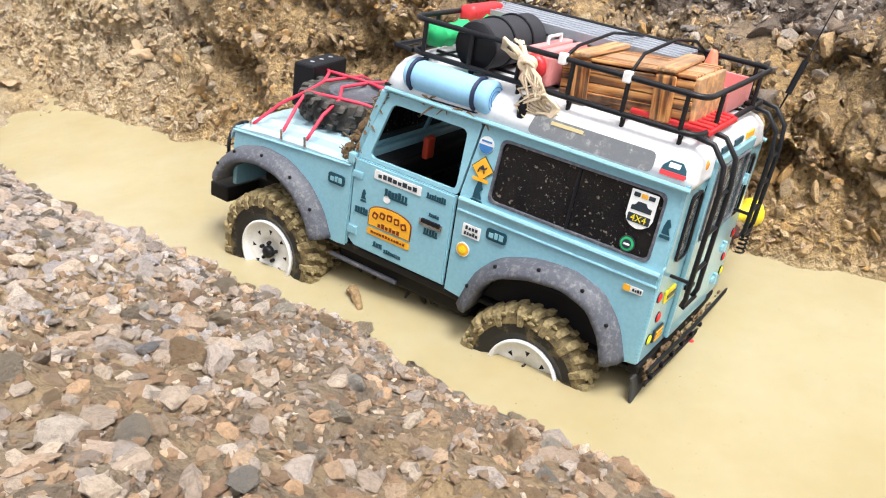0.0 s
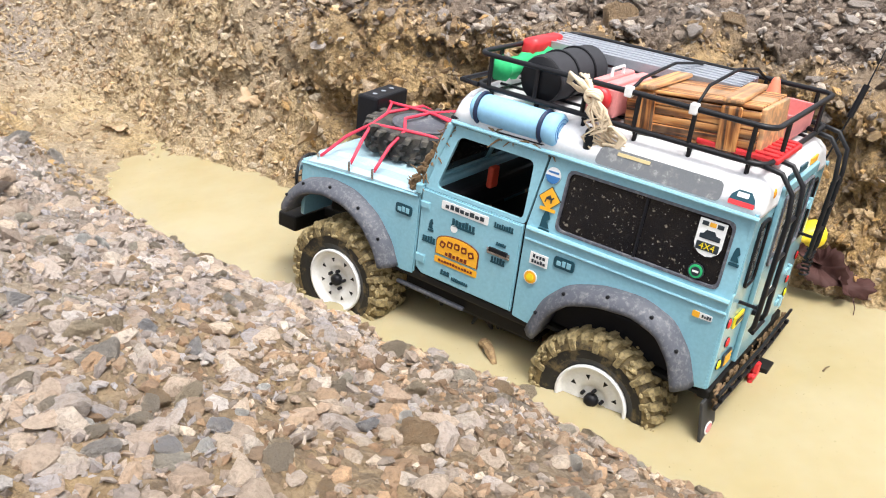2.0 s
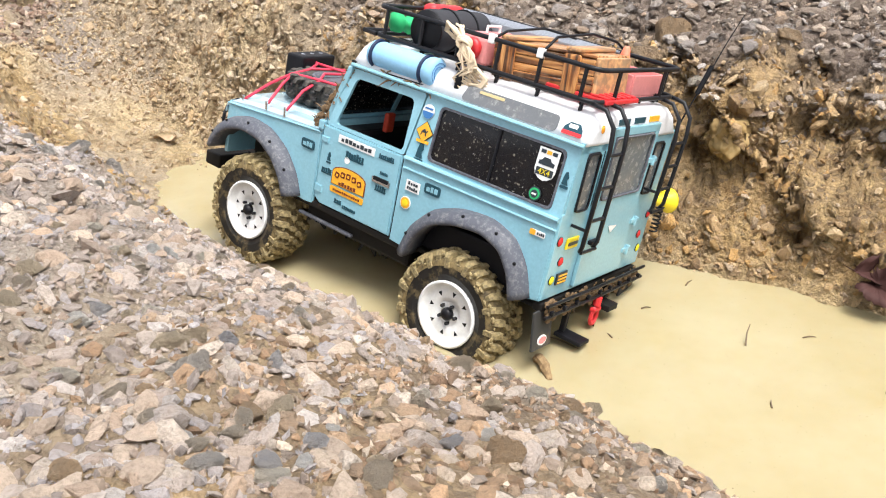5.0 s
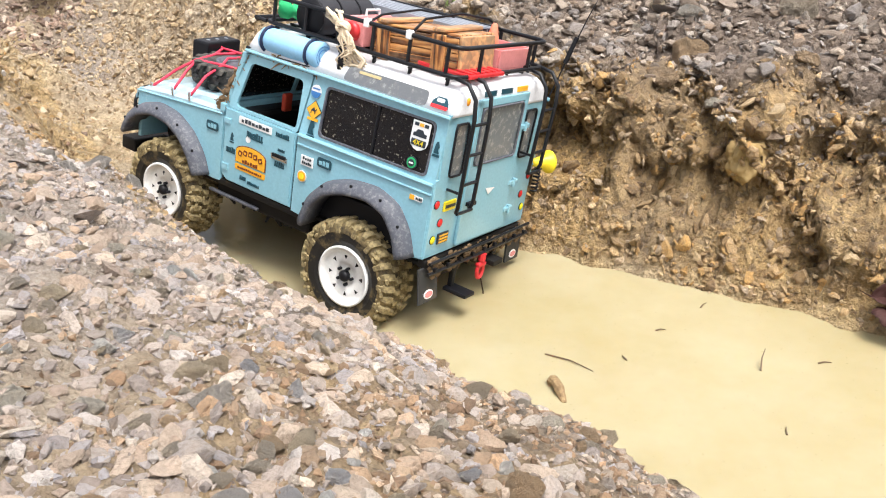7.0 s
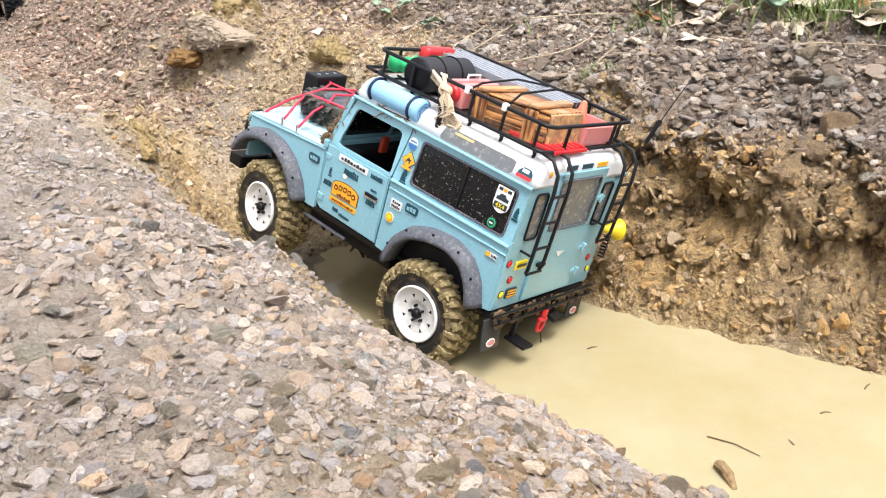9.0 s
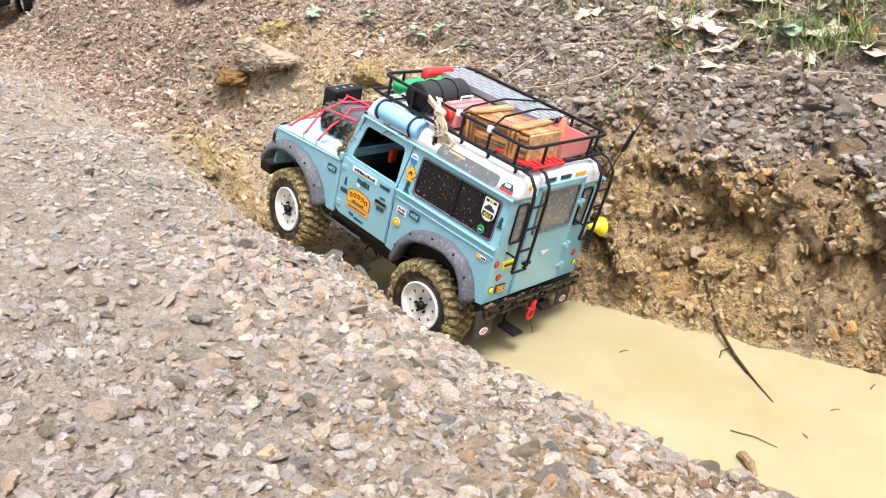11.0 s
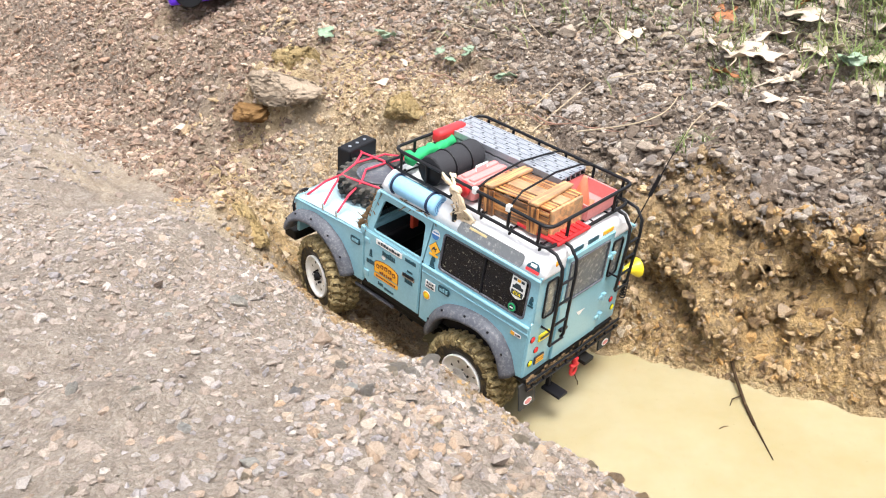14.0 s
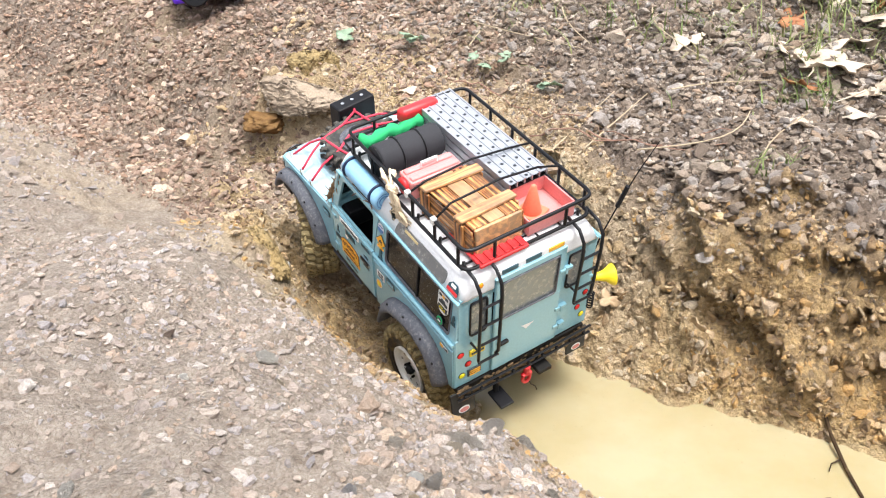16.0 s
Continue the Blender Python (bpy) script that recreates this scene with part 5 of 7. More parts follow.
def crate():
    """A crate of grooved planks between battens, with boards laid loosely over it."""
    rnd = random.Random(3)
    base = part("wooden_crate", boxed(-0.050, 0.050, -0.031, 0.031, -0.016, -0.013, 0.0006), WOOD)
    for side in (-1, 1):
        for k in range(4):
            z = -0.0125 + 0.0069 * k
            d = rnd.uniform(-0.0005, 0.0005)
            part("plank", boxed(-0.050, 0.050, side * 0.031 - 0.0012 + d, side * 0.031 + 0.0012 + d, z, z + 0.0064, 0.0008), WOOD, base)
        for x in (-0.030, 0.034):
            part("batten", boxed(x - 0.0075, x + 0.0075, side * 0.0338 - 0.0020, side * 0.0338 + 0.0020, -0.016, 0.0165, 0.0016), WOOD_UP, base)
    part("end_board", boxed(-0.0525, -0.0485, -0.0285, 0.0285, -0.015, 0.0165, 0.0010), WOOD_PALE, base, "pale end-grain board")
    part("end_board", boxed(0.0485, 0.0515, -0.0285, 0.0285, -0.015, 0.0150, 0.0008), WOOD_UP, base)
    for k in range(3):
        y = -0.030 + 0.0203 * k
        bm = boxed(-0.049, 0.049, y, y + 0.0192, 0.0152, 0.0178, 0.0008)
        bmesh.ops.rotate(bm, cent=(0, y + 0.01, 0.0165), matrix=Matrix.Rotation(rnd.uniform(-0.03, 0.03), 3, "X"), verts=bm.verts)
        part("lid_board", bm, WOOD if k != 1 else WOOD_PALE, base)
    for x, turn in ((-0.028, 0.06), (0.034, -0.03)):
        bm = boxed(x - 0.0070, x + 0.0070, -0.036, 0.036, 0.0184, 0.0222, 0.0012)
        bmesh.ops.rotate(bm, cent=(x, 0, 0.02), matrix=Matrix.Rotation(turn, 3, "Z"), verts=bm.verts)
        part("lid_batten", bm, WOOD_ACROSS, base, "pale lid batten")
    load(base, pose(-0.160, 0.030, 0.2945, 0, 5, 0), "small scorched-grain wooden crate lashed on the roof rack", "crate")


def roof_goods():
    # rolled dark mat across the rack, black at its ends
    bm = bmesh.new()
    r = 0.0190
    prof = [(0.004, -0.040), (r * 0.9, -0.040), (r, -0.037), (r, 0.037), (r * 0.9, 0.040), (0.004, 0.040)]
    turned(bm, prof, 32)
    roll = part("rolled_mat", bm, MAT_DARK, None, "", True)
    bm = bmesh.new()
    turned(bm, [(r * 0.96, 0.0402), (r * 0.93, 0.0415), (0.002, 0.0425)], 32)
    part("end_cap", bm, BLACK, roll, "black end cap", True)
    for y in (-0.014, 0.014):
        bm = bmesh.new()
        tube(bm, [((r + 0.0006) * math.cos(a), y, (r + 0.0006) * math.sin(a)) for a in [2 * math.pi * i / 28 for i in range(28)]], 0.0011, 6, True)
        part("strap", bm, BLACK, roll)
    load(roll, pose(-0.042, 0.035, 0.2990), "dark grey rolled mat with black end cap and straps", "rolled mat")
    # three perforated recovery boards
    for k in range(3):
        bm = bmesh.new()
        nx, ny = 19, 5
        length, width = 0.186, 0.050
        cell_x, cell_y = length / nx, width / ny
        fs = []
        for i in range(nx):
            for j in range(ny):
                cx, cy = -length / 2 + (i + 0.5) * cell_x, -width / 2 + (j + 0.5) * cell_y
                sq = [bm.verts.new((cx + a * cell_x / 2, cy + b * cell_y / 2, 0.004)) for a, b in ((-1, -1), (0, -1), (1, -1), (1, 0), (1, 1), (0, 1), (-1, 1), (-1, 0))]
                hole = (i + j) % 2 == 0
                rr = 0.0021 if hole else 0.0006
                ri = [bm.verts.new((cx + rr * math.cos(t), cy + rr * math.sin(t), 0.004 if hole else 0.0042)) for t in [math.radians(225 + 45 * q) for q in range(8)]]
                for q in range(8):
                    fs.append(bm.faces.new((sq[q], sq[(q + 1) % 8], ri[(q + 1) % 8], ri[q])))
                if hole:
                    lo = [bm.verts.new((v.co.x, v.co.y, 0.0)) for v in ri]
                    for q in range(8):
                        fs.append(bm.faces.new((ri[q], ri[(q + 1) % 8], lo[(q + 1) % 8], lo[q])))
                else:
                    fs.append(bm.faces.new(ri))
        bmesh.ops.remove_doubles(bm, verts=bm.verts, dist=0.00005)
        board = part("recovery_board", bm, ALLOY)
        for j in range(ny + 1):
            y = -width / 2 + j * cell_y
            part("rib", boxed(-length / 2, length / 2, y - 0.0009, y + 0.0009, -0.003, 0.0052, 0.0004), ALLOY, board)
        part("backing", boxed(-length / 2, length / 2, -width / 2, width / 2, -0.003, -0.0015, 0.0003), BLACK, board)
        load(board, pose(-0.070 - 0.002 * k, -0.038, 0.2855 + 0.0105 * k, 0, 0, 0.6 * k), "grey perforated metal recovery board lying on the rack", "recovery board", "stacked recovery boards")
    # faded red case with ridges and a pale handle
    case = part("tool_case", boxed(-0.014, 0.014, -0.033, 0.033, -0.013, 0.011, 0.003), FADED_RED)
    for x in (-0.007, 0.006):
        part("lid_ridge", boxed(x - 0.004, x + 0.004, -0.030, 0.030, 0.0095, 0.0135, 0.0015), FADED_RED, case)
    bm = bmesh.new()
    tube(bm, [(0.004, -0.010, 0.013), (0.004, -0.010, 0.019), (0.004, 0.010, 0.019), (0.004, 0.010, 0.013)], 0.0014, 6)
    part("handle", bm, STICKER_WHITE, case, "pale plastic handle")
    bm = bmesh.new()
    turned(bm, [(0.010, 0.0), (0.010, 0.004), (0.007, 0.006)], 16, Matrix.Translation((0.0, 0.0325, 0.0)))
    part("cap", bm, RED, case, "bright red round cap", True)
    load(case, pose(-0.090, 0.034, 0.2945), "faded red plastic tool case with pale handle", "tool case")
    # open tray with a traffic cone
    tray = part("tray", boxed(-0.026, 0.026, -0.030, 0.030, -0.003, -0.001, 0.0005), FADED_RED)
    for x in (-0.0255, 0.0255):
        part("tray_wall", boxed(x - 0.001, x + 0.001, -0.030, 0.030, -0.001, 0.017, 0.0006), FADED_RED, tray)
    for y in (-0.0295, 0.0295):
        part("tray_wall", boxed(-0.0245, 0.0245, y - 0.001, y + 0.001, -0.001, 0.017, 0.0006), FADED_RED, tray)
    load(tray, pose(-0.190, -0.034, 0.2845), "faded red open plastic tray at the rack's rear", "tray")
    bm = boxed(-0.014, 0.014, -0.014, 0.014, 0, 0.003, 0.001)
    cone = part("traffic_cone", bm, ORANGE)
    bm = bmesh.new()
    turned(bm, [(0.011, 0.0), (0.0105, 0.003), (0.0030, 0.034), (0.0018, 0.0355)], 20, pose(0, 0, 0.002, 90, 0, 0))
    part("cone_body", bm, ORANGE, cone, "", True)
    load(cone, pose(-0.190, -0.028, 0.2840, 0, 0, 20), "small orange model traffic cone standing in the tray", "traffic cone")
    # ribbed red can lying flat under the crate
    can = part("fuel_can", boxed(-0.030, 0.030, -0.030, 0.030, -0.0025, 0.0015, 0.001), RED)
    for k in range(6):
        y = -0.024 + 0.0096 * k
        part("rib", boxed(-0.028, 0.028, y - 0.0028, y + 0.0028, 0.0015, 0.0032, 0.0006), RED, can)
    load(can, pose(-0.199, 0.034, 0.2835), "flat bright red ribbed fuel can", "fuel can")
    # green and red cloth at the front of the rack
    rnd = random.Random(3)
    for name, m, y0, y1, x, lab in (("green_cloth", GREEN, -0.012, 0.074, 0.000, "rumpled bright green cloth at the rack's front"), ("red_bag", RED, -0.036, 0.016, 0.008, "rumpled red cloth bag at the rack's front")):
        bm = bmesh.new()
        rows = []
        for i in range(15):
            y = (i / 14 - 0.5) * (y1 - y0)
            rr = (0.0075 + 0.0028 * math.sin(i * 2.1) * (name != "red_bag") + rnd.uniform(-0.0012, 0.0012)) * (0.55 if i in (0, 14) else 1)
            rows.append([bm.verts.new((rr * math.cos(a) * rnd.uniform(0.85, 1.15), y, rr * math.sin(a) * rnd.uniform(0.85, 1.15) + 0.002 * math.sin(i))) for a in [2 * math.pi * k / 12 for k in range(12)]])
        fs = []
        for a, b in zip(rows, rows[1:]):
            for k in range(12):
                fs.append(bm.faces.new((a[k], a[(k + 1) % 12], b[(k + 1) % 12], b[k])))
        fs += [bm.faces.new(rows[0]), bm.faces.new(rows[-1])]
        bmesh.ops.recalc_face_normals(bm, faces=fs)
        if name == "red_bag":
            bm.free()
            bm = boxed(-0.008, 0.008, -0.026, 0.026, -0.008, 0.010, 0.005)
            for v in bm.verts:
                v.co += Vector((noise.noise(v.co * 90), noise.noise(v.co * 90 + Vector((3, 0, 0))), noise.noise(v.co * 90 + Vector((0, 3, 0))))) * 0.002
        load(part(name, bm, m, None, "", True), pose(x, (y0 + y1) / 2, 0.2965 + 0.0085 * (name == "red_bag")), lab, "cloth")
    # light blue roll on the gutter
    bm = bmesh.new()
    turned(bm, [(0.003, -0.038), (0.0085, -0.040), (0.0118, -0.037), (0.0108, -0.032), (0.0122, -0.028), (0.0126, 0.0), (0.0122, 0.024), (0.0110, 0.0275), (0.0130, 0.032), (0.0134, 0.039), (0.0110, 0.0415), (0.003, 0.0405)], 26)
    roll = part("sleeping_roll", bm, MAT_BLUE, None, "", True)
    for y in (-0.032, 0.0275):
        bm = bmesh.new()
        tube(bm, [(0.0124 * math.cos(a), y, 0.0124 * math.sin(a)) for a in [2 * math.pi * i / 24 for i in range(24)]], 0.0018, 6, True)
        part("strap", bm, STICKER_NAVY, roll, "navy strap")
    for rr in (0.0095, 0.0062):
        bm = bmesh.new()
        tube(bm, [(rr * math.cos(a), 0.0412, rr * math.sin(a)) for a in [2 * math.pi * i / 20 for i in range(20)]], 0.0005, 5, True)
        part("end_ring", bm, STICKER_BLUE, roll)
    load(roll, pose(-0.0300, 0.0835, 0.2665, 0, 0, 90), "light blue rolled camping mat strapped along the gutter", "camping mat")
    # frayed hemp rope over the rail
    bm = bmesh.new()
    for k in range(26):
        u, v, w = rnd.uniform(-1, 1), rnd.uniform(-1, 1), rnd.uniform(-1, 1)
        end = rnd.uniform(0.030, 0.048)
        tube(bm, [(0.016 + 0.003 * u, -0.004 + 0.003 * v, 0.002 + 0.005 * w), (0.008 + 0.002 * v, 0.003, 0.002 + 0.003 * u), (0.0, 0.0065 + 0.001 * w, -0.006 + 0.002 * v), (-0.004 + 0.008 * u, 0.0065 + 0.002 * v, -end * 0.35), (-0.012 + 0.006 * v, 0.0075 + 0.002 * w, -end * 0.6), (-0.008 + 0.012 * w, 0.006 + 0.003 * w, -end * 0.8), (-0.016 + 0.012 * u + 0.006 * v, 0.005 + 0.004 * v, -end * 0.95)], 0.0014, 5, r_end=0.0008)
    knot = part("rope", bm, ROPE, None, "", True)
    bm = bmesh.new()
    for q in range(12):
        ph, tip = rnd.uniform(0, 6), rnd.uniform(-0.5, 0.5)
        tube(bm, [(0.001 + 0.0050 * math.cos(a) + 0.002 * tip * math.sin(a), 0.0060 + 0.0040 * math.sin(a + ph * 0.3), -0.006 + 0.0045 * math.sin(a) + 0.004 * tip) for a in [2 * math.pi * i / 12 for i in range(12)]], 0.0013, 5, True)
    part("knot", bm, ROPE, knot, "", True)
    bm = bmesh.new()
    for q in range(8):
        d = rnd.uniform(-0.0016, 0.0016)
        tube(bm, [(0.004 + d, 0.006, -0.004), (0.012 + d, 0.008 + d, 0.004), (0.020 + 2 * d, 0.006, 0.006 + d), (0.024 + d, 0.003, 0.000), (0.016, 0.003 + d, -0.004 + d), (0.006, 0.004, -0.004)], 0.0016, 5)
        tube(bm, [(-0.010 + d, 0.006, -0.026), (-0.022 + d, 0.008 + d, -0.024 + d), (-0.030 + 2 * d, 0.007, -0.030), (-0.026 + d, 0.006, -0.038 + d), (-0.014, 0.006 + d, -0.038)], 0.0013, 5)
    tagged(part("bow", bm, ROPE, knot, "", True), kind="stuff")
    load(knot, pose(-0.094, 0.079, 0.305), "frayed tan hemp rope knotted over the rack rail", "rope")
    # cords over the load
    for x, zc in ((-0.118, 0.320), (-0.168, 0.3265)):
        bm = bmesh.new()
        tube(bm, [(0, 0.080, 0.309), (0, 0.060, zc - 0.004), (0, 0.0, zc), (0, -0.05, zc - 0.006), (0, -0.080, 0.309)], 0.0013, 6)
        cord = part("lashing_cord", bm, BLACK, None, "", True)
        bm = boxed(-0.003, 0.003, 0.0775, 0.0835, 0.305, 0.313, 0.001)
        part("cord_hook", bm, STICKER_WHITE, cord, "white plastic cord hook")
        load(cord, pose(x, 0, 0), "black elastic lashing cord with white hooks", "cord", "lashing cords")


def bonnet_goods():
    spare = part("spare_wheel", tyre_mesh(0.025), SPARE_TYRE)
    tread_blocks(spare, SPARE_TYRE, 22, 0.0585, 0.025)
    bm = bmesh.new()
    turned(bm, [(0.0310, 0.010), (0.0310, 0.0130), (0.028, 0.0125), (0.025, 0.008), (0.012, 0.0075), (0.004, 0.0075)], 28)
    part("rim", bm, FLARE, spare, "dull grey spare rim", True)
    for k in range(6):
        a = 2 * math.pi * k / 6
        bm = bmesh.new()
        turned(bm, [(0.0042, 0.0060), (0.0042, 0.0082)], 10, Matrix.Translation((0.019 * math.cos(a), 0, 0.019 * math.sin(a))))
        part("vent", bm, BLACK, spare)
    load(spare, pose(0.110, 0.014, 0.1998, 90, 0, 8), "dusty black knobbly spare wheel lying on the bonnet", "spare wheel")
    box = part("speaker_box", boxed(-0.012, 0.012, -0.030, 0.030, -0.022, 0.022, 0.0025), BLACK)
    for y in (-0.016, 0.0, 0.016):
        bm = bmesh.new()
        turned(bm, [(0.0024, 0.0), (0.0024, 0.0009), (0.0016, 0.0006)], 12, pose(0, y, 0.0215, 90, 0, 0))
        part("screw_ring", bm, ALLOY, box)
    load(box, pose(0.183, -0.010, 0.2005, 0, 0, 8), "small black box with ringed holes on the bonnet's front", "box")
    # red shock cord net over the spare
    net = [[(0.128, 0.0975, 0.1835), (0.133, 0.076, 0.211), (0.139, 0.058, 0.2195), (0.150, 0.022, 0.2215), (0.166, -0.004, 0.2235), (0.183, -0.012, 0.2245), (0.198, -0.018, 0.218)],
           [(0.100, 0.0975, 0.1840), (0.100, 0.078, 0.212), (0.104, 0.052, 0.2210), (0.126, 0.024, 0.2225), (0.124, -0.016, 0.2220), (0.118, -0.050, 0.2190), (0.115, -0.096, 0.1840)],
           [(0.176, 0.088, 0.1740), (0.160, 0.068, 0.2000), (0.139, 0.058, 0.2200), (0.104, 0.052, 0.2220), (0.078, 0.044, 0.2215), (0.058, 0.032, 0.2130)],
           [(0.166, -0.004, 0.2240), (0.130, -0.012, 0.2230), (0.090, -0.012, 0.2220), (0.056, -0.004, 0.2130)],
           [(0.124, -0.014, 0.2230), (0.090, -0.004, 0.2225), (0.054, 0.010, 0.2120)],
           [(0.150, 0.022, 0.2220), (0.146, -0.030, 0.2210), (0.148, -0.060, 0.2060), (0.150, -0.092, 0.1810)]]
    first = None
    for path in net:
        bm = bmesh.new()
        fine = []
        path = [(x, y, z - 0.0085 * min(1.0, max(0.0, (z - 0.19) / 0.02))) for x, y, z in path]
        for a, b in zip(path, path[1:]):
            fine += [Vector(a).lerp(Vector(b), q / 3) for q in range(3)]
        tube(bm, fine + [Vector(path[-1])], 0.0016, 7)
        if first is None:
            first = part("cord_net", bm, RED_CORD, None, "", True)
        else:
            part("cord", bm, RED_CORD, first, "", True)
    for p in ((0.128, 0.0985, 0.182), (0.100, 0.0985, 0.183), (0.172, 0.0925, 0.176)):
        bm = bmesh.new()
        tube(bm, [(p[0], p[1], p[2] - 0.005), (p[0], p[1] + 0.001, p[2] + 0.004)], 0.0014, 6)
        part("cord_hook", bm, CHROME, first, "steel cord hook")
    load(first, pose(0, 0, 0), "red elastic cord net stretched over the spare wheel", "cord net")


crate()
roof_goods()
bonnet_goods()


# ---- stickers on the truck's left side ----
def decal(name, outline, material, x, z, out=0.0014, label="", parent=None, at=None):
    bm = bmesh.new()
    slab(bm, [(x - dx, z + dz) for dx, dz in outline], at or skin(1, out), 0.0006)
    return part(name, bm, material, parent or TRUCK, label)


def oblong(w, h, r=0.0012, turn=0.0):
    c, s = math.cos(radians(turn)), math.sin(radians(turn))
    return [(a * c - b * s, a * s + b * c) for a, b in rounded([(-w / 2, -h / 2), (w / 2, -h / 2), (w / 2, h / 2), (-w / 2, h / 2)], min(r, w / 3, h / 3), 3)]


def disc(r, n=20):
    return [(r * math.cos(2 * math.pi * k / n), r * math.sin(2 * math.pi * k / n)) for k in range(n)]


def word_bars(parent, x, z, w, h, n, material, out, seed=0):
    """A word as a row of plain bars."""
    rnd = random.Random(seed)
    step = w / n
    for k in range(n):
        ww = step * rnd.uniform(0.62, 0.86)
        hh = h * rnd.choice((0.78, 0.9, 1.0, 1.12))
        decal("bar", [(-ww / 2, -h / 2), (ww / 2, -h / 2), (ww / 2, hh - h / 2), (-ww / 2, hh - h / 2)], material, x + w / 2 - step * (k + 0.5), z, out, "", parent)


def stickers():
    # name strip
    s = decal("name_strip", oblong(0.048, 0.0078, 0.001), STICKER_WHITE, -0.003, 0.1795, 0.0014, "white strip sticker with black lettering bars")
    word_bars(s, -0.003, 0.1795, 0.041, 0.0036, 8, STICKER_BLACK, 0.0019, 1)
    # two dark rounded badges
    for x, z in ((0.061, 0.161), (-0.101, 0.168)):
        s = decal("oval_badge", oblong(0.0185, 0.0098, 0.003), STICKER_TEAL, x, z, 0.0014, "dark rounded badge with pale lettering bars")
        word_bars(s, x, z, 0.0135, 0.0048, 3, BLUE, 0.0019, 2)
    # big arched yellow badge
    arch = [(-0.0225, -0.0085), (0.0225, -0.0085), (0.0225, 0.0045)] + [(0.0225 * math.cos(a), 0.0045 + 0.0078 * math.sin(a)) for a in [math.pi * k / 10 for k in range(1, 10)]] + [(-0.0225, 0.0045)]
    s = decal("arched_badge", arch, STICKER_MAROON, 0.0, 0.1415, 0.0014, "yellow-orange arched badge with dark border")
    decal("badge_field", [(a * 0.955, b * 0.93) for a, b in arch], STICKER_YELLOW, 0.0, 0.1415, 0.0018, "", s)
    for k in range(5):
        a = -0.0150 + 0.0075 * k
        lift = 0.0030 * (1 - (a / 0.016) ** 2)
        decal("bar", oblong(0.0056, 0.0058, 0.0012, -9 * (k - 2)), STICKER_MAROON, a, 0.1432 + lift, 0.0022, "", s)
        decal("bar_gap", oblong(0.0026, 0.0026, 0.0008), STICKER_YELLOW, a, 0.1430 + lift, 0.0024, "", s)
    word_bars(s, 0.0, 0.1362, 0.024, 0.0036, 6, STICKER_MAROON, 0.0022, 4)
    s = decal("badge_strip", oblong(0.045, 0.0062, 0.0015), STICKER_YELLOW, 0.0, 0.1278, 0.0014, "narrow yellow strip under the arched badge")
    word_bars(s, 0.0, 0.1278, 0.037, 0.0020, 12, STICKER_MAROON, 0.0018, 5)
    # teal word marks
    for x, z, w, h, n in ((-0.003, 0.1668, 0.024, 0.0055, 7), (-0.042, 0.179, 0.019, 0.0036, 8), (0.031, 0.1425, 0.014, 0.0045, 5), (-0.041, 0.148, 0.014, 0.0042, 5), (0.010, 0.1170, 0.010, 0.0032, 3), (-0.006, 0.1145, 0.018, 0.0024, 8), (-0.042, 0.1635, 0.010, 0.0022, 5)):
        s = decal("word_mark", oblong(w, h * 0.34, 0.0003), STICKER_TEAL, x, z - h * 0.55, 0.0012, "dark teal word mark")
        word_bars(s, x, z + h * 0.15, w, h, n, STICKER_TEAL, 0.0012, int(abs(x) * 1e4))
    s = decal("globe_mark", disc(0.0035), STICKER_WHITE, 0.006, 0.1612, 0.0012, "small pale globe mark")
    for x, z, k in ((0.030, 0.1565, 0.8), (-0.077, 0.1968, 1.35), (-0.2255, 0.2200, 1.0)):
        fig = [(-0.0030, -0.0050), (0.0030, -0.0050), (0.0010, -0.0010), (0.0026, 0.0010), (0.0006, 0.0058), (-0.0012, 0.0052), (-0.0024, 0.0008)]
        s = decal("tent_mark", [(a * k, b * k) for a, b in fig], STICKER_TEAL, x, z + 0.001, 0.0012, "dark teal figure sticker")
        decal("mark_bar", oblong(0.0075 * k, 0.0022 * k, 0.0003), STICKER_TEAL, x, z - 0.0062 * k, 0.0012, "", s)
    # pillar stickers
    s = decal("round_sticker", disc(0.0066), STICKER_WHITE, -0.0755, 0.2335, 0.0012, "round white and blue wave sticker")
    decal("wave", [(0.0062 * math.cos(a), 0.0062 * math.sin(a) - 0.0002) for a in [math.pi + math.pi * k / 12 for k in range(13)]], STICKER_BLUE, -0.0755, 0.2335, 0.0016, "blue half", s)
    decal("wave_top", oblong(0.009, 0.0014, 0.0004), STICKER_BLUE, -0.0755, 0.2362, 0.0016, "", s)
    k = 0.0100
    s = decal("diamond_sign", [(0, -k), (k, 0), (0, k), (-k, 0)], STICKER_BLACK, -0.0768, 0.2150, 0.0012, "yellow diamond warning sticker with a dark animal shape")
    k = 0.0092
    decal("sign_field", [(0, -k), (k, 0), (0, k), (-k, 0)], STICKER_YELLOW, -0.0768, 0.2150, 0.0016, "", s)
    decal("animal", [(-0.0038, -0.0034), (-0.0028, 0.0004), (0.0, 0.0030), (0.0018, 0.0006), (0.0036, 0.0022), (0.0040, 0.0010), (0.0024, -0.0006), (0.0026, -0.0034), (0.0016, -0.0034), (0.0012, -0.0008), (-0.0022, -0.0008), (-0.0028, -0.0034)], STICKER_BLACK, -0.0768, 0.2152, 0.0020, "dark animal silhouette", s)
    decal("sign_plate", oblong(0.014, 0.0026, 0.0005), STICKER_YELLOW, -0.0768, 0.2062, 0.0016, "", s)
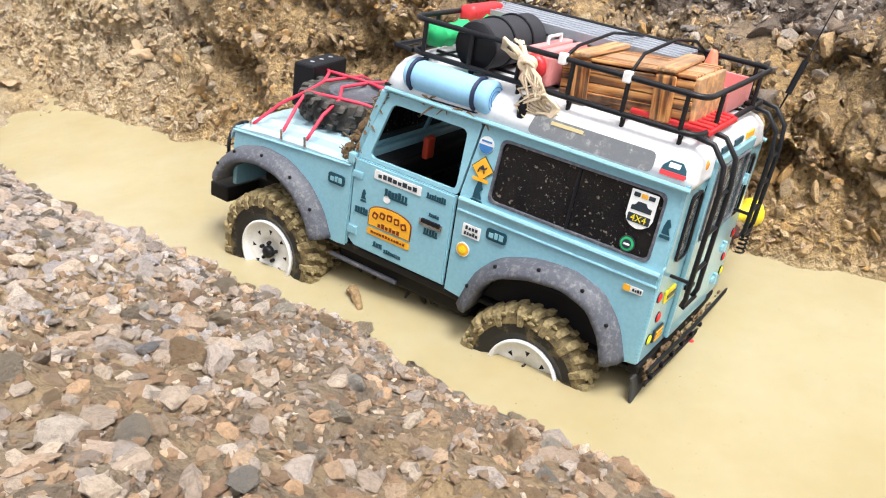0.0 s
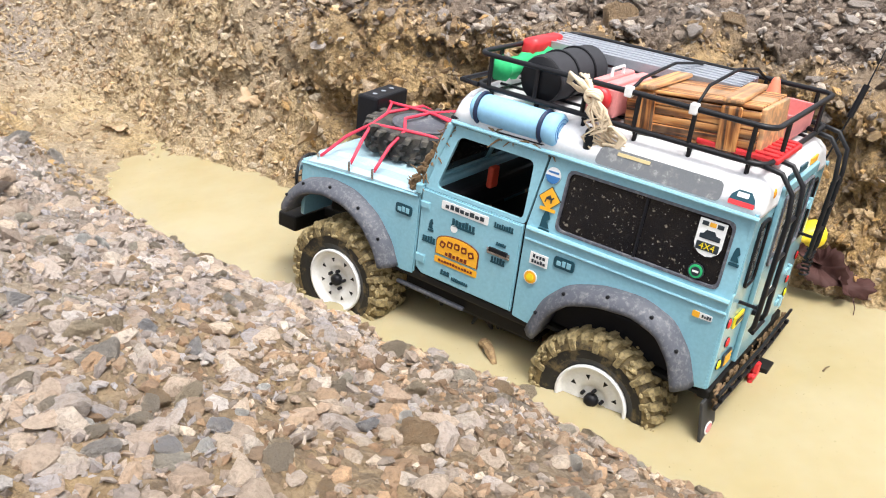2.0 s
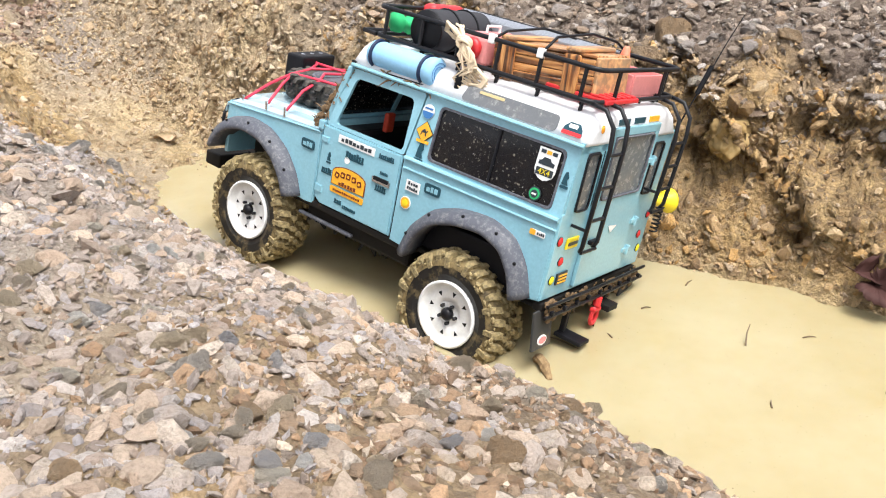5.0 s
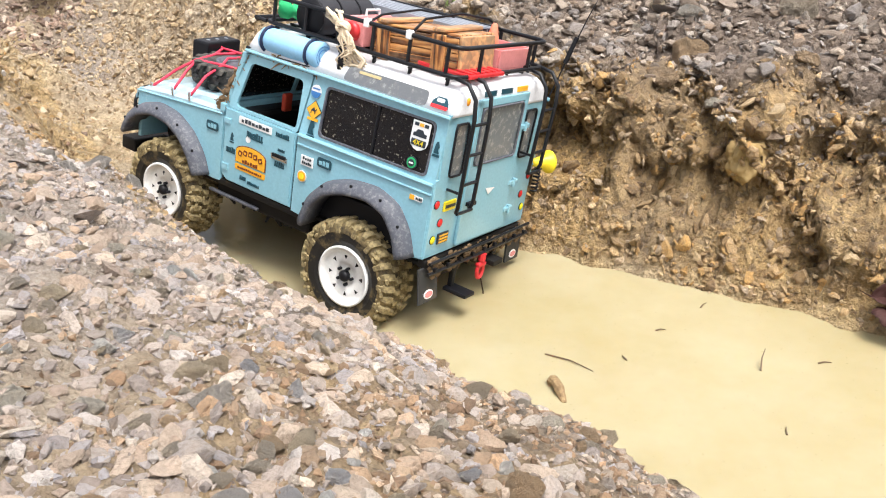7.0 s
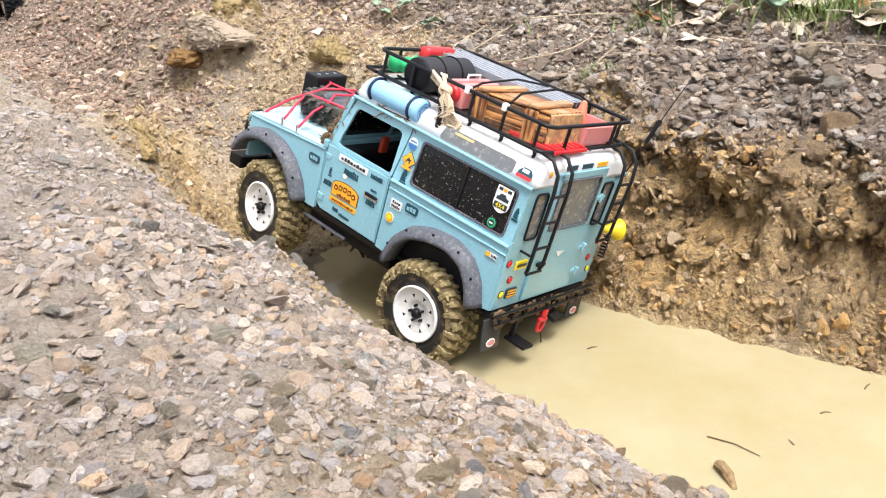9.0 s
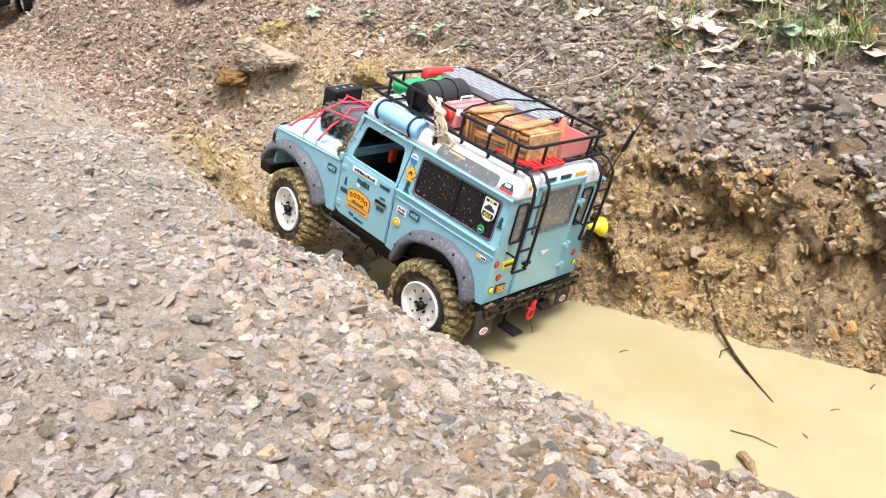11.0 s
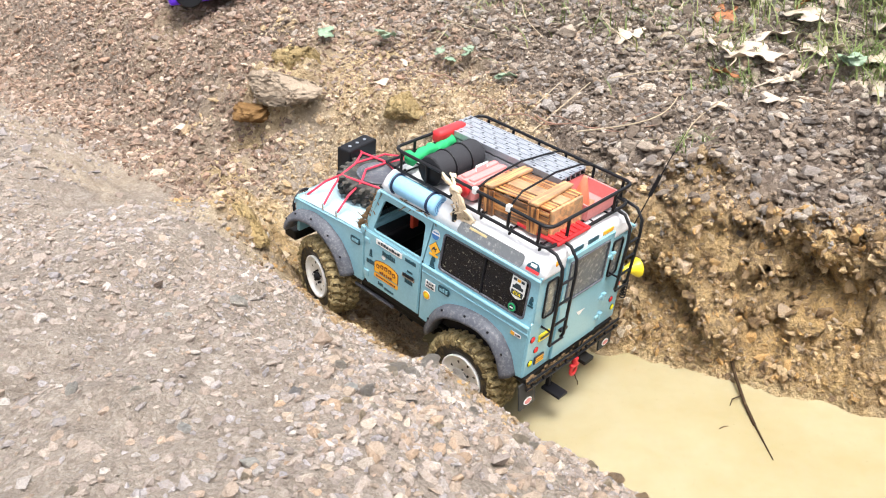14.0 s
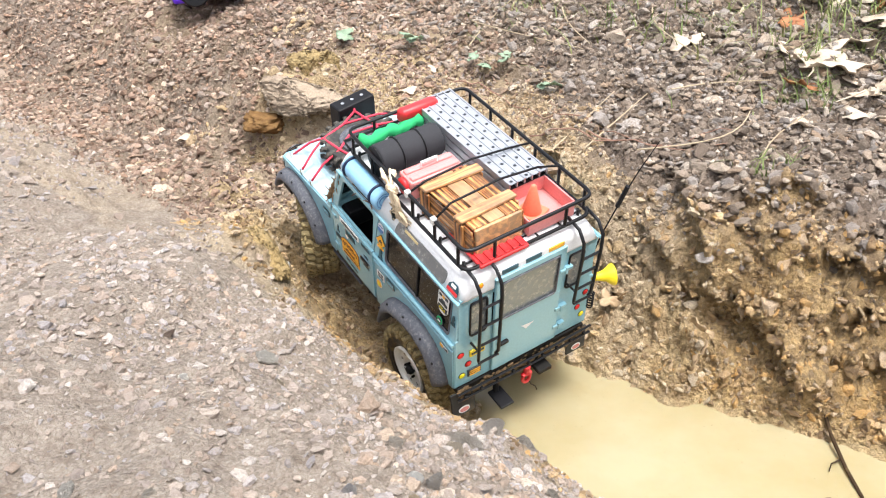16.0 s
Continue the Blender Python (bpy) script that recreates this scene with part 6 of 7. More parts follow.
    s = decal("white_label", oblong(0.0165, 0.0105, 0.0006), STICKER_WHITE, -0.0785, 0.1635, 0.0014, "white label with two rows of grey bars")
    word_bars(s, -0.0785, 0.1658, 0.012, 0.0028, 4, STICKER_BLACK, 0.0018, 8)
    word_bars(s, -0.0785, 0.1612, 0.013, 0.0028, 5, STICKER_BLACK, 0.0018, 9)
    s = decal("shell_sticker", disc(0.0062), STICKER_WHITE, -0.0735, 0.1462, 0.0014, "round yellow fan sticker")
    decal("fan", disc(0.0054, 14), STICKER_YELLOW, -0.0735, 0.1462, 0.0018, "", s)
    decal("fan_core", disc(0.0032, 12), YELLOW, -0.0735, 0.1462, 0.0022, "", s)
    # window stickers
    shield = [(-0.0100, 0.0125), (0.0100, 0.0125), (0.0100, -0.0060), (0.0085, -0.0100), (0.0045, -0.0130), (0.0, -0.0142), (-0.0045, -0.0130), (-0.0085, -0.0100), (-0.0100, -0.0060)]
    s = decal("shield_sticker", shield, STICKER_WHITE, -0.2045, 0.2265, 0.0006, "white shield sticker with a dark car shape and yellow band")
    decal("shield_car", [(-0.0075, -0.0025), (0.0075, -0.0025), (0.0075, 0.0008), (0.0042, 0.0014), (0.0026, 0.0040), (-0.0034, 0.0040), (-0.0052, 0.0012), (-0.0075, 0.0006)], STICKER_BLACK, -0.2045, 0.2275, 0.0010, "", s)
    for j in range(3):
        decal("shield_bar", oblong(0.0046, 0.0030, 0.0003), STICKER_BLACK if j % 2 == 0 else STICKER_YELLOW, -0.2045 + 0.0055 - 0.0055 * j, 0.2360, 0.0010, "", s)
    decal("shield_band", oblong(0.0165, 0.0060, 0.0008), STICKER_BLACK, -0.2045, 0.2195, 0.0010, "", s)
    txt = bpy.data.curves.new("numerals", "FONT")
    txt.body, txt.size, txt.align_x, txt.align_y, txt.extrude = "4X4", 0.0068, "CENTER", "CENTER", 0.0001
    ob = new("numerals", txt)
    ob.data.materials.append(YELLOW)
    ob.parent = s
    ob.matrix_basis = Matrix.Translation((-0.2045, wall_y(0.2195) + 0.0015, 0.2195)) @ pose(0, 0, 0, 0, 0, 180) @ pose(0, 0, 0, 84.3, 0, 0)
    s = decal("round_sticker", disc(0.0060), STICKER_BLACK, -0.2015, 0.2000, 0.0006, "round green and black sticker")
    decal("green_ring", disc(0.0050), GREEN, -0.2015, 0.2000, 0.0010, "", s)
    decal("ring_core", disc(0.0034), STICKER_BLACK, -0.2015, 0.2000, 0.0014, "", s)
    decal("core_bar", oblong(0.0045, 0.0014, 0.0003), STICKER_WHITE, -0.2015, 0.2000, 0.0018, "", s)
    # rear quarter and roof
    s = decal("speed_sticker", oblong(0.014, 0.0048, 0.001), STICKER_WHITE, -0.2155, 0.1700, 0.0014, "small yellow and white sticker")
    decal("speed_half", oblong(0.0055, 0.0048, 0.001), STICKER_YELLOW, -0.2105, 0.1700, 0.0018, "", s)
    word_bars(s, -0.2185, 0.1700, 0.0075, 0.0022, 4, STICKER_BLACK, 0.0018, 12)
    up = lambda x, z: 0.0935 - 0.50 * (z - 0.250) + 0.0012
    s = decal("roof_sticker", [(-0.0095, -0.0042), (0.0095, -0.0042), (0.0080, 0.0006), (0.0045, 0.0044), (-0.0045, 0.0044), (-0.0085, 0.0006)], STICKER_TEAL, -0.2185, 0.2605, 0, "teal car sticker over a red strip", None, up)
    up2 = lambda x, z: 0.0935 - 0.50 * (z - 0.250) + 0.0016
    decal("red_strip", oblong(0.018, 0.0030, 0.0006), RED, -0.2185, 0.2567, 0, "", s, up2)
    decal("car_window", oblong(0.008, 0.0030, 0.0006), STICKER_WHITE, -0.2180, 0.2622, 0, "", s, up2)
    gl = decal("dust_streak", oblong(0.026, 0.0022, 0.0005), TAG, -0.135, 0.2640, 0, "dusty brown lettering bar on the roof-side window", None, up2)


stickers()


# ---- the body's true width ----
WHEEL_PARTS = {p.name for w in WHEELS for p in w.children_recursive} | {w.name for w in WHEELS}
BUMPER = ("rear_bumper", "bumper_rail", "bumper_stud", "mud_flap", "oval_mark", "oval_centre", "tow_receiver", "step", "tow_hook", "hanging_wire", "mud_splash")


def draw_in():
    """Bring the far flank in to the model's width and set the bumper close under the tail."""
    done = set()
    for ob in TRUCK.children_recursive:
        if ob.type != "MESH" or ob.name in WHEEL_PARTS or ob.data.name in done:
            continue
        done.add(ob.data.name)
        kind = ob.name.split(".")[0]
        tail = kind in BUMPER
        for v in ob.data.vertices:
            if kind in ("tow_hook", "hanging_wire"):
                v.co.x += 0.008
                v.co.y += 0.016
            if tail and v.co.x < -0.2:
                v.co.x += 0.011
            if v.co.y < 0:
                v.co.y *= 0.93 + 0.07 * float(smoothed(0.19, 0.285, v.co.z))
    for w in WHEELS[2:]:
        w.location.y = -0.082


draw_in()
HUBS = [(x, y if y > 0 else -0.082, z) for x, y, z in HUBS]


# ---- stones ----
def stone_shape(rnd, level, cuts, flat=(0.42, 0.75)):
    bm = bmesh.new()
    bmesh.ops.create_icosphere(bm, subdivisions=level, radius=1.0)
    v = np.array([p.co[:] for p in bm.verts])
    f = [[p.index for p in q.verts] for q in bm.faces]
    bm.free()
    v *= 1 + rnd.uniform(-0.10, 0.10, (len(v), 1))
    for _ in range(cuts):
        n = rnd.normal(size=3)
        n /= np.linalg.norm(n)
        d = rnd.uniform(0.34, 0.78)
        over = np.maximum(0, v @ n - d)
        v -= over[:, None] * n * 0.93
    v += rnd.normal(0, 0.022, v.shape)
    v *= np.array([1.0, rnd.uniform(0.5, 1.0), rnd.uniform(*flat)])
    return v / np.abs(v).max(), np.array(f)


ROCK = np.random.RandomState(11)
def grain_shape(rnd):
    """A splinter of eight faces."""
    v = np.array([(1, 0, 0), (-1, 0, 0), (0, 1, 0), (0, -1, 0), (0, 0, 1), (0, 0, -1)], float)
    v += rnd.normal(0, 0.22, v.shape)
    v *= np.array([1.0, rnd.uniform(0.55, 0.9), rnd.uniform(0.4, 0.7)])
    f = [(0, 2, 4), (2, 1, 4), (1, 3, 4), (3, 0, 4), (2, 0, 5), (1, 2, 5), (3, 1, 5), (0, 3, 5)]
    return v / np.abs(v).max(), np.array(f)


GRAIN = [grain_shape(ROCK) for _ in range(20)]
GRIT = [stone_shape(ROCK, 1, 5, (0.24, 0.62)) for _ in range(20)]
COARSE = [stone_shape(ROCK, 2, 8, (0.26, 0.62)) for _ in range(26)]
FINE = [stone_shape(ROCK, 3, 10) for _ in range(22)]


def turn_matrices(rnd, n, lean):
    a, b, c = rnd.uniform(0, 2 * np.pi, n), rnd.normal(0, lean, n), rnd.normal(0, lean, n)
    ca, sa, cb, sb, cc, sc = np.cos(a), np.sin(a), np.cos(b), np.sin(b), np.cos(c), np.sin(c)
    z = np.zeros(n)
    o = np.ones(n)
    rz = np.stack([ca, -sa, z, sa, ca, z, z, z, o], -1).reshape(n, 3, 3)
    rx = np.stack([o, z, z, z, cb, -sb, z, sb, cb], -1).reshape(n, 3, 3)
    ry = np.stack([cc, z, sc, z, o, z, -sc, z, cc], -1).reshape(n, 3, 3)
    return rx @ ry @ rz


def strewn(name, rnd, xy, radius, shapes, material, sink, label, lean=0.35):
    """Stones laid on the ground at the given places, joined as stuff."""
    h = lay(xy[:, 0], xy[:, 1])[0]
    xy = np.stack(leaning(xy[:, 0], xy[:, 1], h), -1)
    turns = turn_matrices(rnd, len(xy), lean)
    kinds = rnd.randint(0, len(shapes), len(xy))
    verts, faces, base = [], [], 0
    for k, (v, f) in enumerate(shapes):
        pick = np.where(kinds == k)[0]
        if not len(pick):
            continue
        p = np.einsum("nij,vj->nvi", turns[pick], v) * radius[pick, None, None]
        p += np.stack([xy[pick, 0], xy[pick, 1], h[pick] + radius[pick] * sink], -1)[:, None, :]
        verts.append(p.reshape(-1, 3))
        faces.append((f[None] + base + (np.arange(len(pick)) * len(v))[:, None, None]).reshape(-1, 3))
        base += p.shape[0] * p.shape[1]
    verts, faces = np.concatenate(verts), np.concatenate(faces)
    me = bpy.data.meshes.new(name)
    me.vertices.add(len(verts))
    me.vertices.foreach_set("co", verts.ravel())
    me.loops.add(faces.size)
    me.loops.foreach_set("vertex_index", faces.ravel())
    me.polygons.add(len(faces))
    me.polygons.foreach_set("loop_start", np.arange(0, faces.size, 3))
    me.update(calc_edges=True)
    me.polygons.foreach_set("use_smooth", np.zeros(len(faces), bool))
    me.materials.append(material)
    return tagged(new(name, me), label, "gravel", kind="stuff")


def places(rnd, n, x0, x1, y0, y1, keep):
    x, y = rnd.uniform(x0, x1, n), rnd.uniform(y0, y1, n)
    df, dn = (y - far_edge(x)) * 0.88, (near_edge(x) - y) * 0.8
    ok = rnd.uniform(0, 1, n) < keep(x, y, df, dn)
    return np.stack([x[ok], y[ok]], -1)


def sizes(rnd, n, lo, mid, hi):
    return np.clip(mid * np.exp(rnd.normal(0, 0.42, n)), lo, hi)


def patchy(x, y, size, seed):
    return np.clip(0.55 + 1.6 * rough_noise(x + seed, y + seed * 0.7, size, 3), 0.05, 1)


def gravel():
    r = np.random.RandomState(21)
    near_left = lambda x: 1 - 0.5 * (1 - smoothed(-0.75, -0.35, x))
    brown_side = lambda x, y: smoothed(-0.34, -0.02, x + 0.25 * rough_noise(x + 3, y, 0.12, 3))
    off_rut = lambda x, dn: 1 - 0.93 * (1 - smoothed(-0.52, -0.44, x)) * smoothed(-1.0, -0.85, x) * (1 - smoothed(0.05, 0.12, dn))
    for share, material, sink, label in ((lambda x, y: 1 - brown_side(x, y), GREY_STONE, 0.08, "tan and grey"), (brown_side, BANK_STONE, 0.12, "damp brown")):
        xy = places(r, 95000, -1.25, 0.40, 0.02, 1.1, lambda x, y, df, dn: (dn > -0.008) * near_left(x) * patchy(x, y, 0.12, 3) * share(x, y) * off_rut(x, dn))
        strewn("bank_grit", r, xy, sizes(r, len(xy), 0.0014, 0.0025, 0.004), GRAIN, material, sink, "fine %s grit on the bank" % label, 0.8)
        xy = places(r, 34000, -1.25, 0.40, 0.02, 1.1, lambda x, y, df, dn: (dn > -0.008) * near_left(x) * np.maximum(patchy(x, y, 0.14, 6), 0.42) * share(x, y) * off_rut(x, dn))
        strewn("bank_gravel", r, xy, sizes(r, len(xy), 0.0026, 0.0039, 0.0065), GRIT, material, sink, "loose %s angular gravel on the bank" % label)
    xy = places(r, 9000, -1.0, -0.44, 0.6, 1.3, lambda x, y, df, dn: (dn > -0.03) * (dn < 0.11) * 0.5)
    strewn("rut_clods", r, xy, sizes(r, len(xy), 0.002, 0.0042, 0.009), GRIT, FACE_STONE, -0.25, "wet brown mud clods in the wheel rut", 0.6)
    xy = places(r, 3600, -0.62, 0.30, 0.05, 0.72, lambda x, y, df, dn: (dn > -0.004) * near_left(x) * patchy(x, y, 0.2, 9) * off_rut(x, dn))
    strewn("bank_pebbles", r, xy, sizes(r, len(xy), 0.0045, 0.0066, 0.011), COARSE, MIXED_STONE, -0.02, "mixed grey, tan and white stones on the bank")
    xy = places(r, 3200, -1.25, -0.45, 0.15, 1.1, lambda x, y, df, dn: (dn > -0.004) * 0.55 * patchy(x, y, 0.2, 9) * off_rut(x, dn))
    strewn("crest_pebbles", r, xy, sizes(r, len(xy), 0.0035, 0.0050, 0.0095), GRIT, GREY_STONE, -0.1, "tan and white stones pressed into the bank's top")
    xy = places(r, 62000, -1.5, 0.75, 0.6, 2.35, lambda x, y, df, dn: (df > 0.09) * smoothed(0.08 + 0.12 * (1 - smoothed(-0.50, -0.26, x)), 0.16 + 0.42 * (1 - smoothed(-0.60, -0.30, x)), df) * smoothed(-1.3, -0.7, x) * (1 - smoothed(0.5, 0.75, x)) * (1 - smoothed(2.0, 2.35, y)) * patchy(x, y, 0.25, 5))
    strewn("plateau_gravel", r, xy, sizes(r, len(xy), 0.0036, 0.0058, 0.0115), GRIT, DARK_STONE, 0.16, "dark grey-brown gravel on the far bank's top")
    xy = places(r, 118000, -1.4, 0.65, 0.6, 2.25, lambda x, y, df, dn: (df > 0.09) * smoothed(0.08 + 0.12 * (1 - smoothed(-0.50, -0.26, x)), 0.15 + 0.42 * (1 - smoothed(-0.60, -0.30, x)), df) * smoothed(-1.4, -0.8, x) * (1 - smoothed(0.45, 0.65, x)) * (1 - smoothed(1.95, 2.25, y)) * (0.45 + 0.55 * patchy(x, y, 0.3, 8)))
    strewn("plateau_grit", r, xy, sizes(r, len(xy), 0.0022, 0.0040, 0.0065), GRAIN, DARK_STONE, 0.12, "fine dark brown grit between the far bank's stones", 0.8)
    xy = places(r, 620, -1.1, 0.70, 0.6, 1.7, lambda x, y, df, dn: (df > 0.07) * smoothed(0.05, 0.14, df) * smoothed(-0.9, 0.0, x))
    strewn("plateau_stones", r, xy, sizes(r, len(xy), 0.008, 0.0112, 0.020), COARSE, DARK_STONE, 0.15, "larger grey stones set in the far bank's top")
    for share, material, label in ((lambda x: 1 - smoothed(-0.42, -0.16, x), CREAM_STONE, "pale cream"), (lambda x: smoothed(-0.42, -0.16, x), FACE_STONE, "wet brown")):
        xy = places(r, 130000, -1.3, 0.7, 0.4, 1.9, lambda x, y, df, dn: share(x) * ((df > 0.002) * (df < 0.16 + 0.12 * (x < -0.4)) * (0.45 - 0.20 * smoothed(-0.35, -0.05, x)) * smoothed(-1.0, -0.6, x) + 0.03 * (x < -0.55) * (df < 0.1) * (dn < 0.0) * (df > -0.35)))
        strewn("clay_clods", r, xy, sizes(r, len(xy), 0.0026, 0.0047, 0.012), GRIT, material, -0.25, label + " clay clods on the trench face", 0.8)
        xy = places(r, 150000, -1.2, 0.6, 0.5, 1.7, lambda x, y, df, dn: share(x) * (df > 0.004) * (df < 0.17 + 0.12 * (x < -0.4)) * smoothed(-0.95, -0.6, x) * (0.25 + 0.5 * patchy(x, y, 0.1, 7)))
        strewn("clay_crumbs", r, xy, sizes(r, len(xy), 0.0020, 0.0037, 0.008), GRAIN, material, 0.0, label + " clay crumbs on the trench face", 0.9)
    xy = places(r, 5200, -0.45, 0.7, 0.4, 1.4, lambda x, y, df, dn: (df > 0.008) * (df < 0.15) * smoothed(-0.40, -0.15, x) * patchy(x, y, 0.09, 23))
    strewn("face_blocks", r, xy, sizes(r, len(xy), 0.004, 0.0075, 0.013), COARSE, FACE_STONE, 0.0, "angular wet brown earth blocks in the trench face", 0.9)
    off_mound = lambda x, y: 1 - 0.92 * np.exp(-(((x + 0.905) / 0.075) ** 2 + ((y - 1.555) / 0.062) ** 2) ** 2) - 0.9 * np.exp(-(((x + 0.838) / 0.055) ** 2 + ((y - 1.108) / 0.045) ** 2) ** 2)
    cream_side = lambda x, y: smoothed(-1.02, -0.82, x + 0.3 * rough_noise(x, y + 3, 0.12, 3)) * (1 - smoothed(0.12, 0.34, (y - far_edge(x)) * 0.88 + 0.3 * rough_noise(x + 5, y, 0.15, 3)))
    for share, material, label in ((lambda x, y: 1 - cream_side(x, y), RAMP_STONE, "brown and tan"), (cream_side, CREAM_STONE, "cream and ochre")):
        xy = places(r, 40000, -2.1, -0.55, 0.7, 2.4, lambda x, y, df, dn: off_mound(x, y) * share(x, y) * (dn < 0.02) * np.maximum(1 - smoothed(-1.0, -0.75, x), (1 - smoothed(-0.75, -0.5, x)) * smoothed(0.16, 0.36, df)) * (0.3 + 0.7 * patchy(x, y, 0.15, 13)) * (df > -0.5))
        strewn("ramp_gravel", r, xy, sizes(r, len(xy), 0.003, 0.0054, 0.013), GRIT, material, 0.05, label + " gravel on the trench's shallow end")
        xy = places(r, 64000, -2.0, -0.45, 0.9, 2.3, lambda x, y, df, dn: off_mound(x, y) * share(x, y) * (dn < 0.05) * (df > -0.30) * (1 - smoothed(-0.8, -0.45, x) * (df < 0.02)) * (0.3 + 0.7 * patchy(x, y, 0.12, 15)))
        strewn("ramp_crumbs", r, xy, sizes(r, len(xy), 0.0025, 0.0045, 0.009), GRAIN, material, 0.0, label + " clay crumbs on the trench's end", 0.8)
    xy = places(r, 17000, -2.1, -1.15, 0.2, 1.9, lambda x, y, df, dn: (dn > 0.0) * (0.4 + 0.6 * patchy(x, y, 0.2, 4)))
    strewn("track_grit", r, xy, sizes(r, len(xy), 0.0025, 0.0042, 0.007), GRAIN, GREY_STONE, 0.1, "pale tan grit on the bank beyond the ramp", 0.8)
    # far surroundings
    for name, material, side in (("outer_gravel", GREY_STONE, -1), ("outer_dark_gravel", DARK_STONE, 1)):
        xy = places(r, 17000, -3.2, 2.6, -1.6, 3.4, lambda x, y, df, dn: ((dn > 0.02) if side < 0 else (df > 0.25)) * (0.15 + 0.85 * ((x < -1.2) | (x > 0.38) | (y < 0.1) | (y > 2.1))) * (0.3 + 0.7 * patchy(x, y, 0.4, 19)))
        strewn(name, r, xy, sizes(r, len(xy), 0.004, 0.0085, 0.018), GRAIN, material, 0.2, "loose gravel on the open ground around the trench", 0.7)
    xy = places(r, 5000, -3.0, 1.6, 1.9, 3.6, lambda x, y, df, dn: (df > 0.3) * 1.0)
    strewn("distant_gravel", r, xy, sizes(r, len(xy), 0.006, 0.011, 0.02), GRAIN, DARK_STONE, 0.3, "dark gravel stretching away behind the bank")


gravel()


def stone_meshes():
    out = []
    for v, f in FINE:
        me = bpy.data.meshes.new("stone")
        me.from_pydata(v.tolist(), [], f.tolist())
        me.polygons.foreach_set("use_smooth", np.zeros(len(f), bool))
        me.materials.append(LOOSE_STONE)
        out.append(me)
    return out


STONES = stone_meshes()


def loose_stone(rnd, x, y, radius, sink=0.2, lean=0.25, material=None):
    ob = new("stone", STONES[rnd.randint(0, len(STONES))])
    ob.parent = GROUND
    h = lay(np.array([x]), np.array([y]))[0][0]
    ob.location = (x, y, h + radius * sink)
    ob.rotation_euler = (rnd.normal(0, lean), rnd.normal(0, lean), rnd.uniform(0, 6.28))
    ob.scale = (radius, radius, radius)
    if material:
        ob.material_slots[0].link = "OBJECT"
        ob.material_slots[0].material = material
    return ob


def scatter_loose():
    r = np.random.RandomState(31)
    known = (
        (PALE_ROCK, ((-0.250, 0.316, 0.0165), (-0.222, 0.249, 0.0080), (-0.088, 0.575, 0.0150), (-0.112, 0.592, 0.0110), (-0.383, 0.270, 0.0095), (-0.559, 0.620, 0.0130), (-0.558, 0.725, 0.0160), (-0.596, 0.670, 0.0098), (-0.530, 0.775, 0.0160), (-0.500, 0.780, 0.0130), (-0.545, 0.745, 0.0120))),
        (ORANGE_ROCK, ((-0.208, 0.370, 0.0125), (-0.199, 0.251, 0.0036), (-0.150, 0.305, 0.0050))),
        (BLUE_ROCK, ((-0.229, 0.364, 0.0085), (-0.201, 0.257, 0.0072), (-0.158, 0.325, 0.0066), (-0.141, 0.327, 0.0072), (-0.324, 0.383, 0.0100), (-0.255, 0.373, 0.0088), (-0.607, 0.572, 0.0065), (-0.186, 0.272, 0.0070))),
        (WHITE_ROCK, ((-0.235, 0.265, 0.0064), (-0.188, 0.259, 0.0058), (-0.192, 0.341, 0.0058), (-0.125, 0.336, 0.0048), (-0.049, 0.322, 0.0075), (-0.321, 0.354, 0.0095), (-0.354, 0.521, 0.0105), (-0.186, 0.294, 0.0038), (-0.448, 0.438, 0.0075), (-0.347, 0.325, 0.0060), (-0.341, 0.520, 0.0090), (-0.769, 0.529, 0.0078), (-0.669, 0.500, 0.0104), (-0.606, 0.465, 0.0082), (-0.772, 0.705, 0.0074), (-0.717, 0.746, 0.0120), (-0.572, 0.611, 0.0100))),
        (None, ((0.077, 1.035, 0.024), (0.040, 0.996, 0.025), (0.026, 1.154, 0.018), (0.052, 1.16, 0.018), (0.087, 1.10, 0.022), (0.095, 0.955, 0.018), (0.072, 1.20, 0.020), (-0.09, 1.08, 0.013), (-0.02, 1.06, 0.012), (0.16, 1.02, 0.020), (0.20, 1.07, 0.024), (0.19, 0.97, 0.016))))
    for material, rows in known:
        for x, y, radius in rows:
            loose_stone(r, x, y, radius, 0.12 if material else 0.0, 0.25, material)
    xy = places(r, 640, -0.75, 0.12, 0.16, 0.72, lambda x, y, df, dn: (dn > 0.0) * (1 - 0.5 * (x < -0.4)))
    for x, y in xy[:200]:
        loose_stone(r, x, y, float(np.clip(0.0064 * math.exp(r.normal(0, 0.35)), 0.0045, 0.013)))


scatter_loose()


def boulder(x, y, radius, tall, turn, material, label, seed, sunk=0.55):
    rnd = np.random.RandomState(seed)
    v, f = stone_shape(rnd, 5, 14)
    v = v * np.array([radius, radius, tall / 0.5])
    bump_up = rough_noise(v[:, 0] * 1.0 + seed, v[:, 1] + v[:, 2], radius * 0.5, 4)
    v = v * (1 + 0.16 * bump_up[:, None])
    me = bpy.data.meshes.new("boulder")
    me.from_pydata(v.tolist(), [], f.tolist())
    me.polygons.foreach_set("use_smooth", np.ones(len(f), bool))
    me.materials.append(material)
    ob = new("boulder", me)
    h = lay(np.array([x]), np.array([y]))[0][0]
    ob.location, ob.rotation_euler = (x, y, h - sunk * tall), (0.06, -0.04, turn)
    return tagged(ob, label, "boulder")


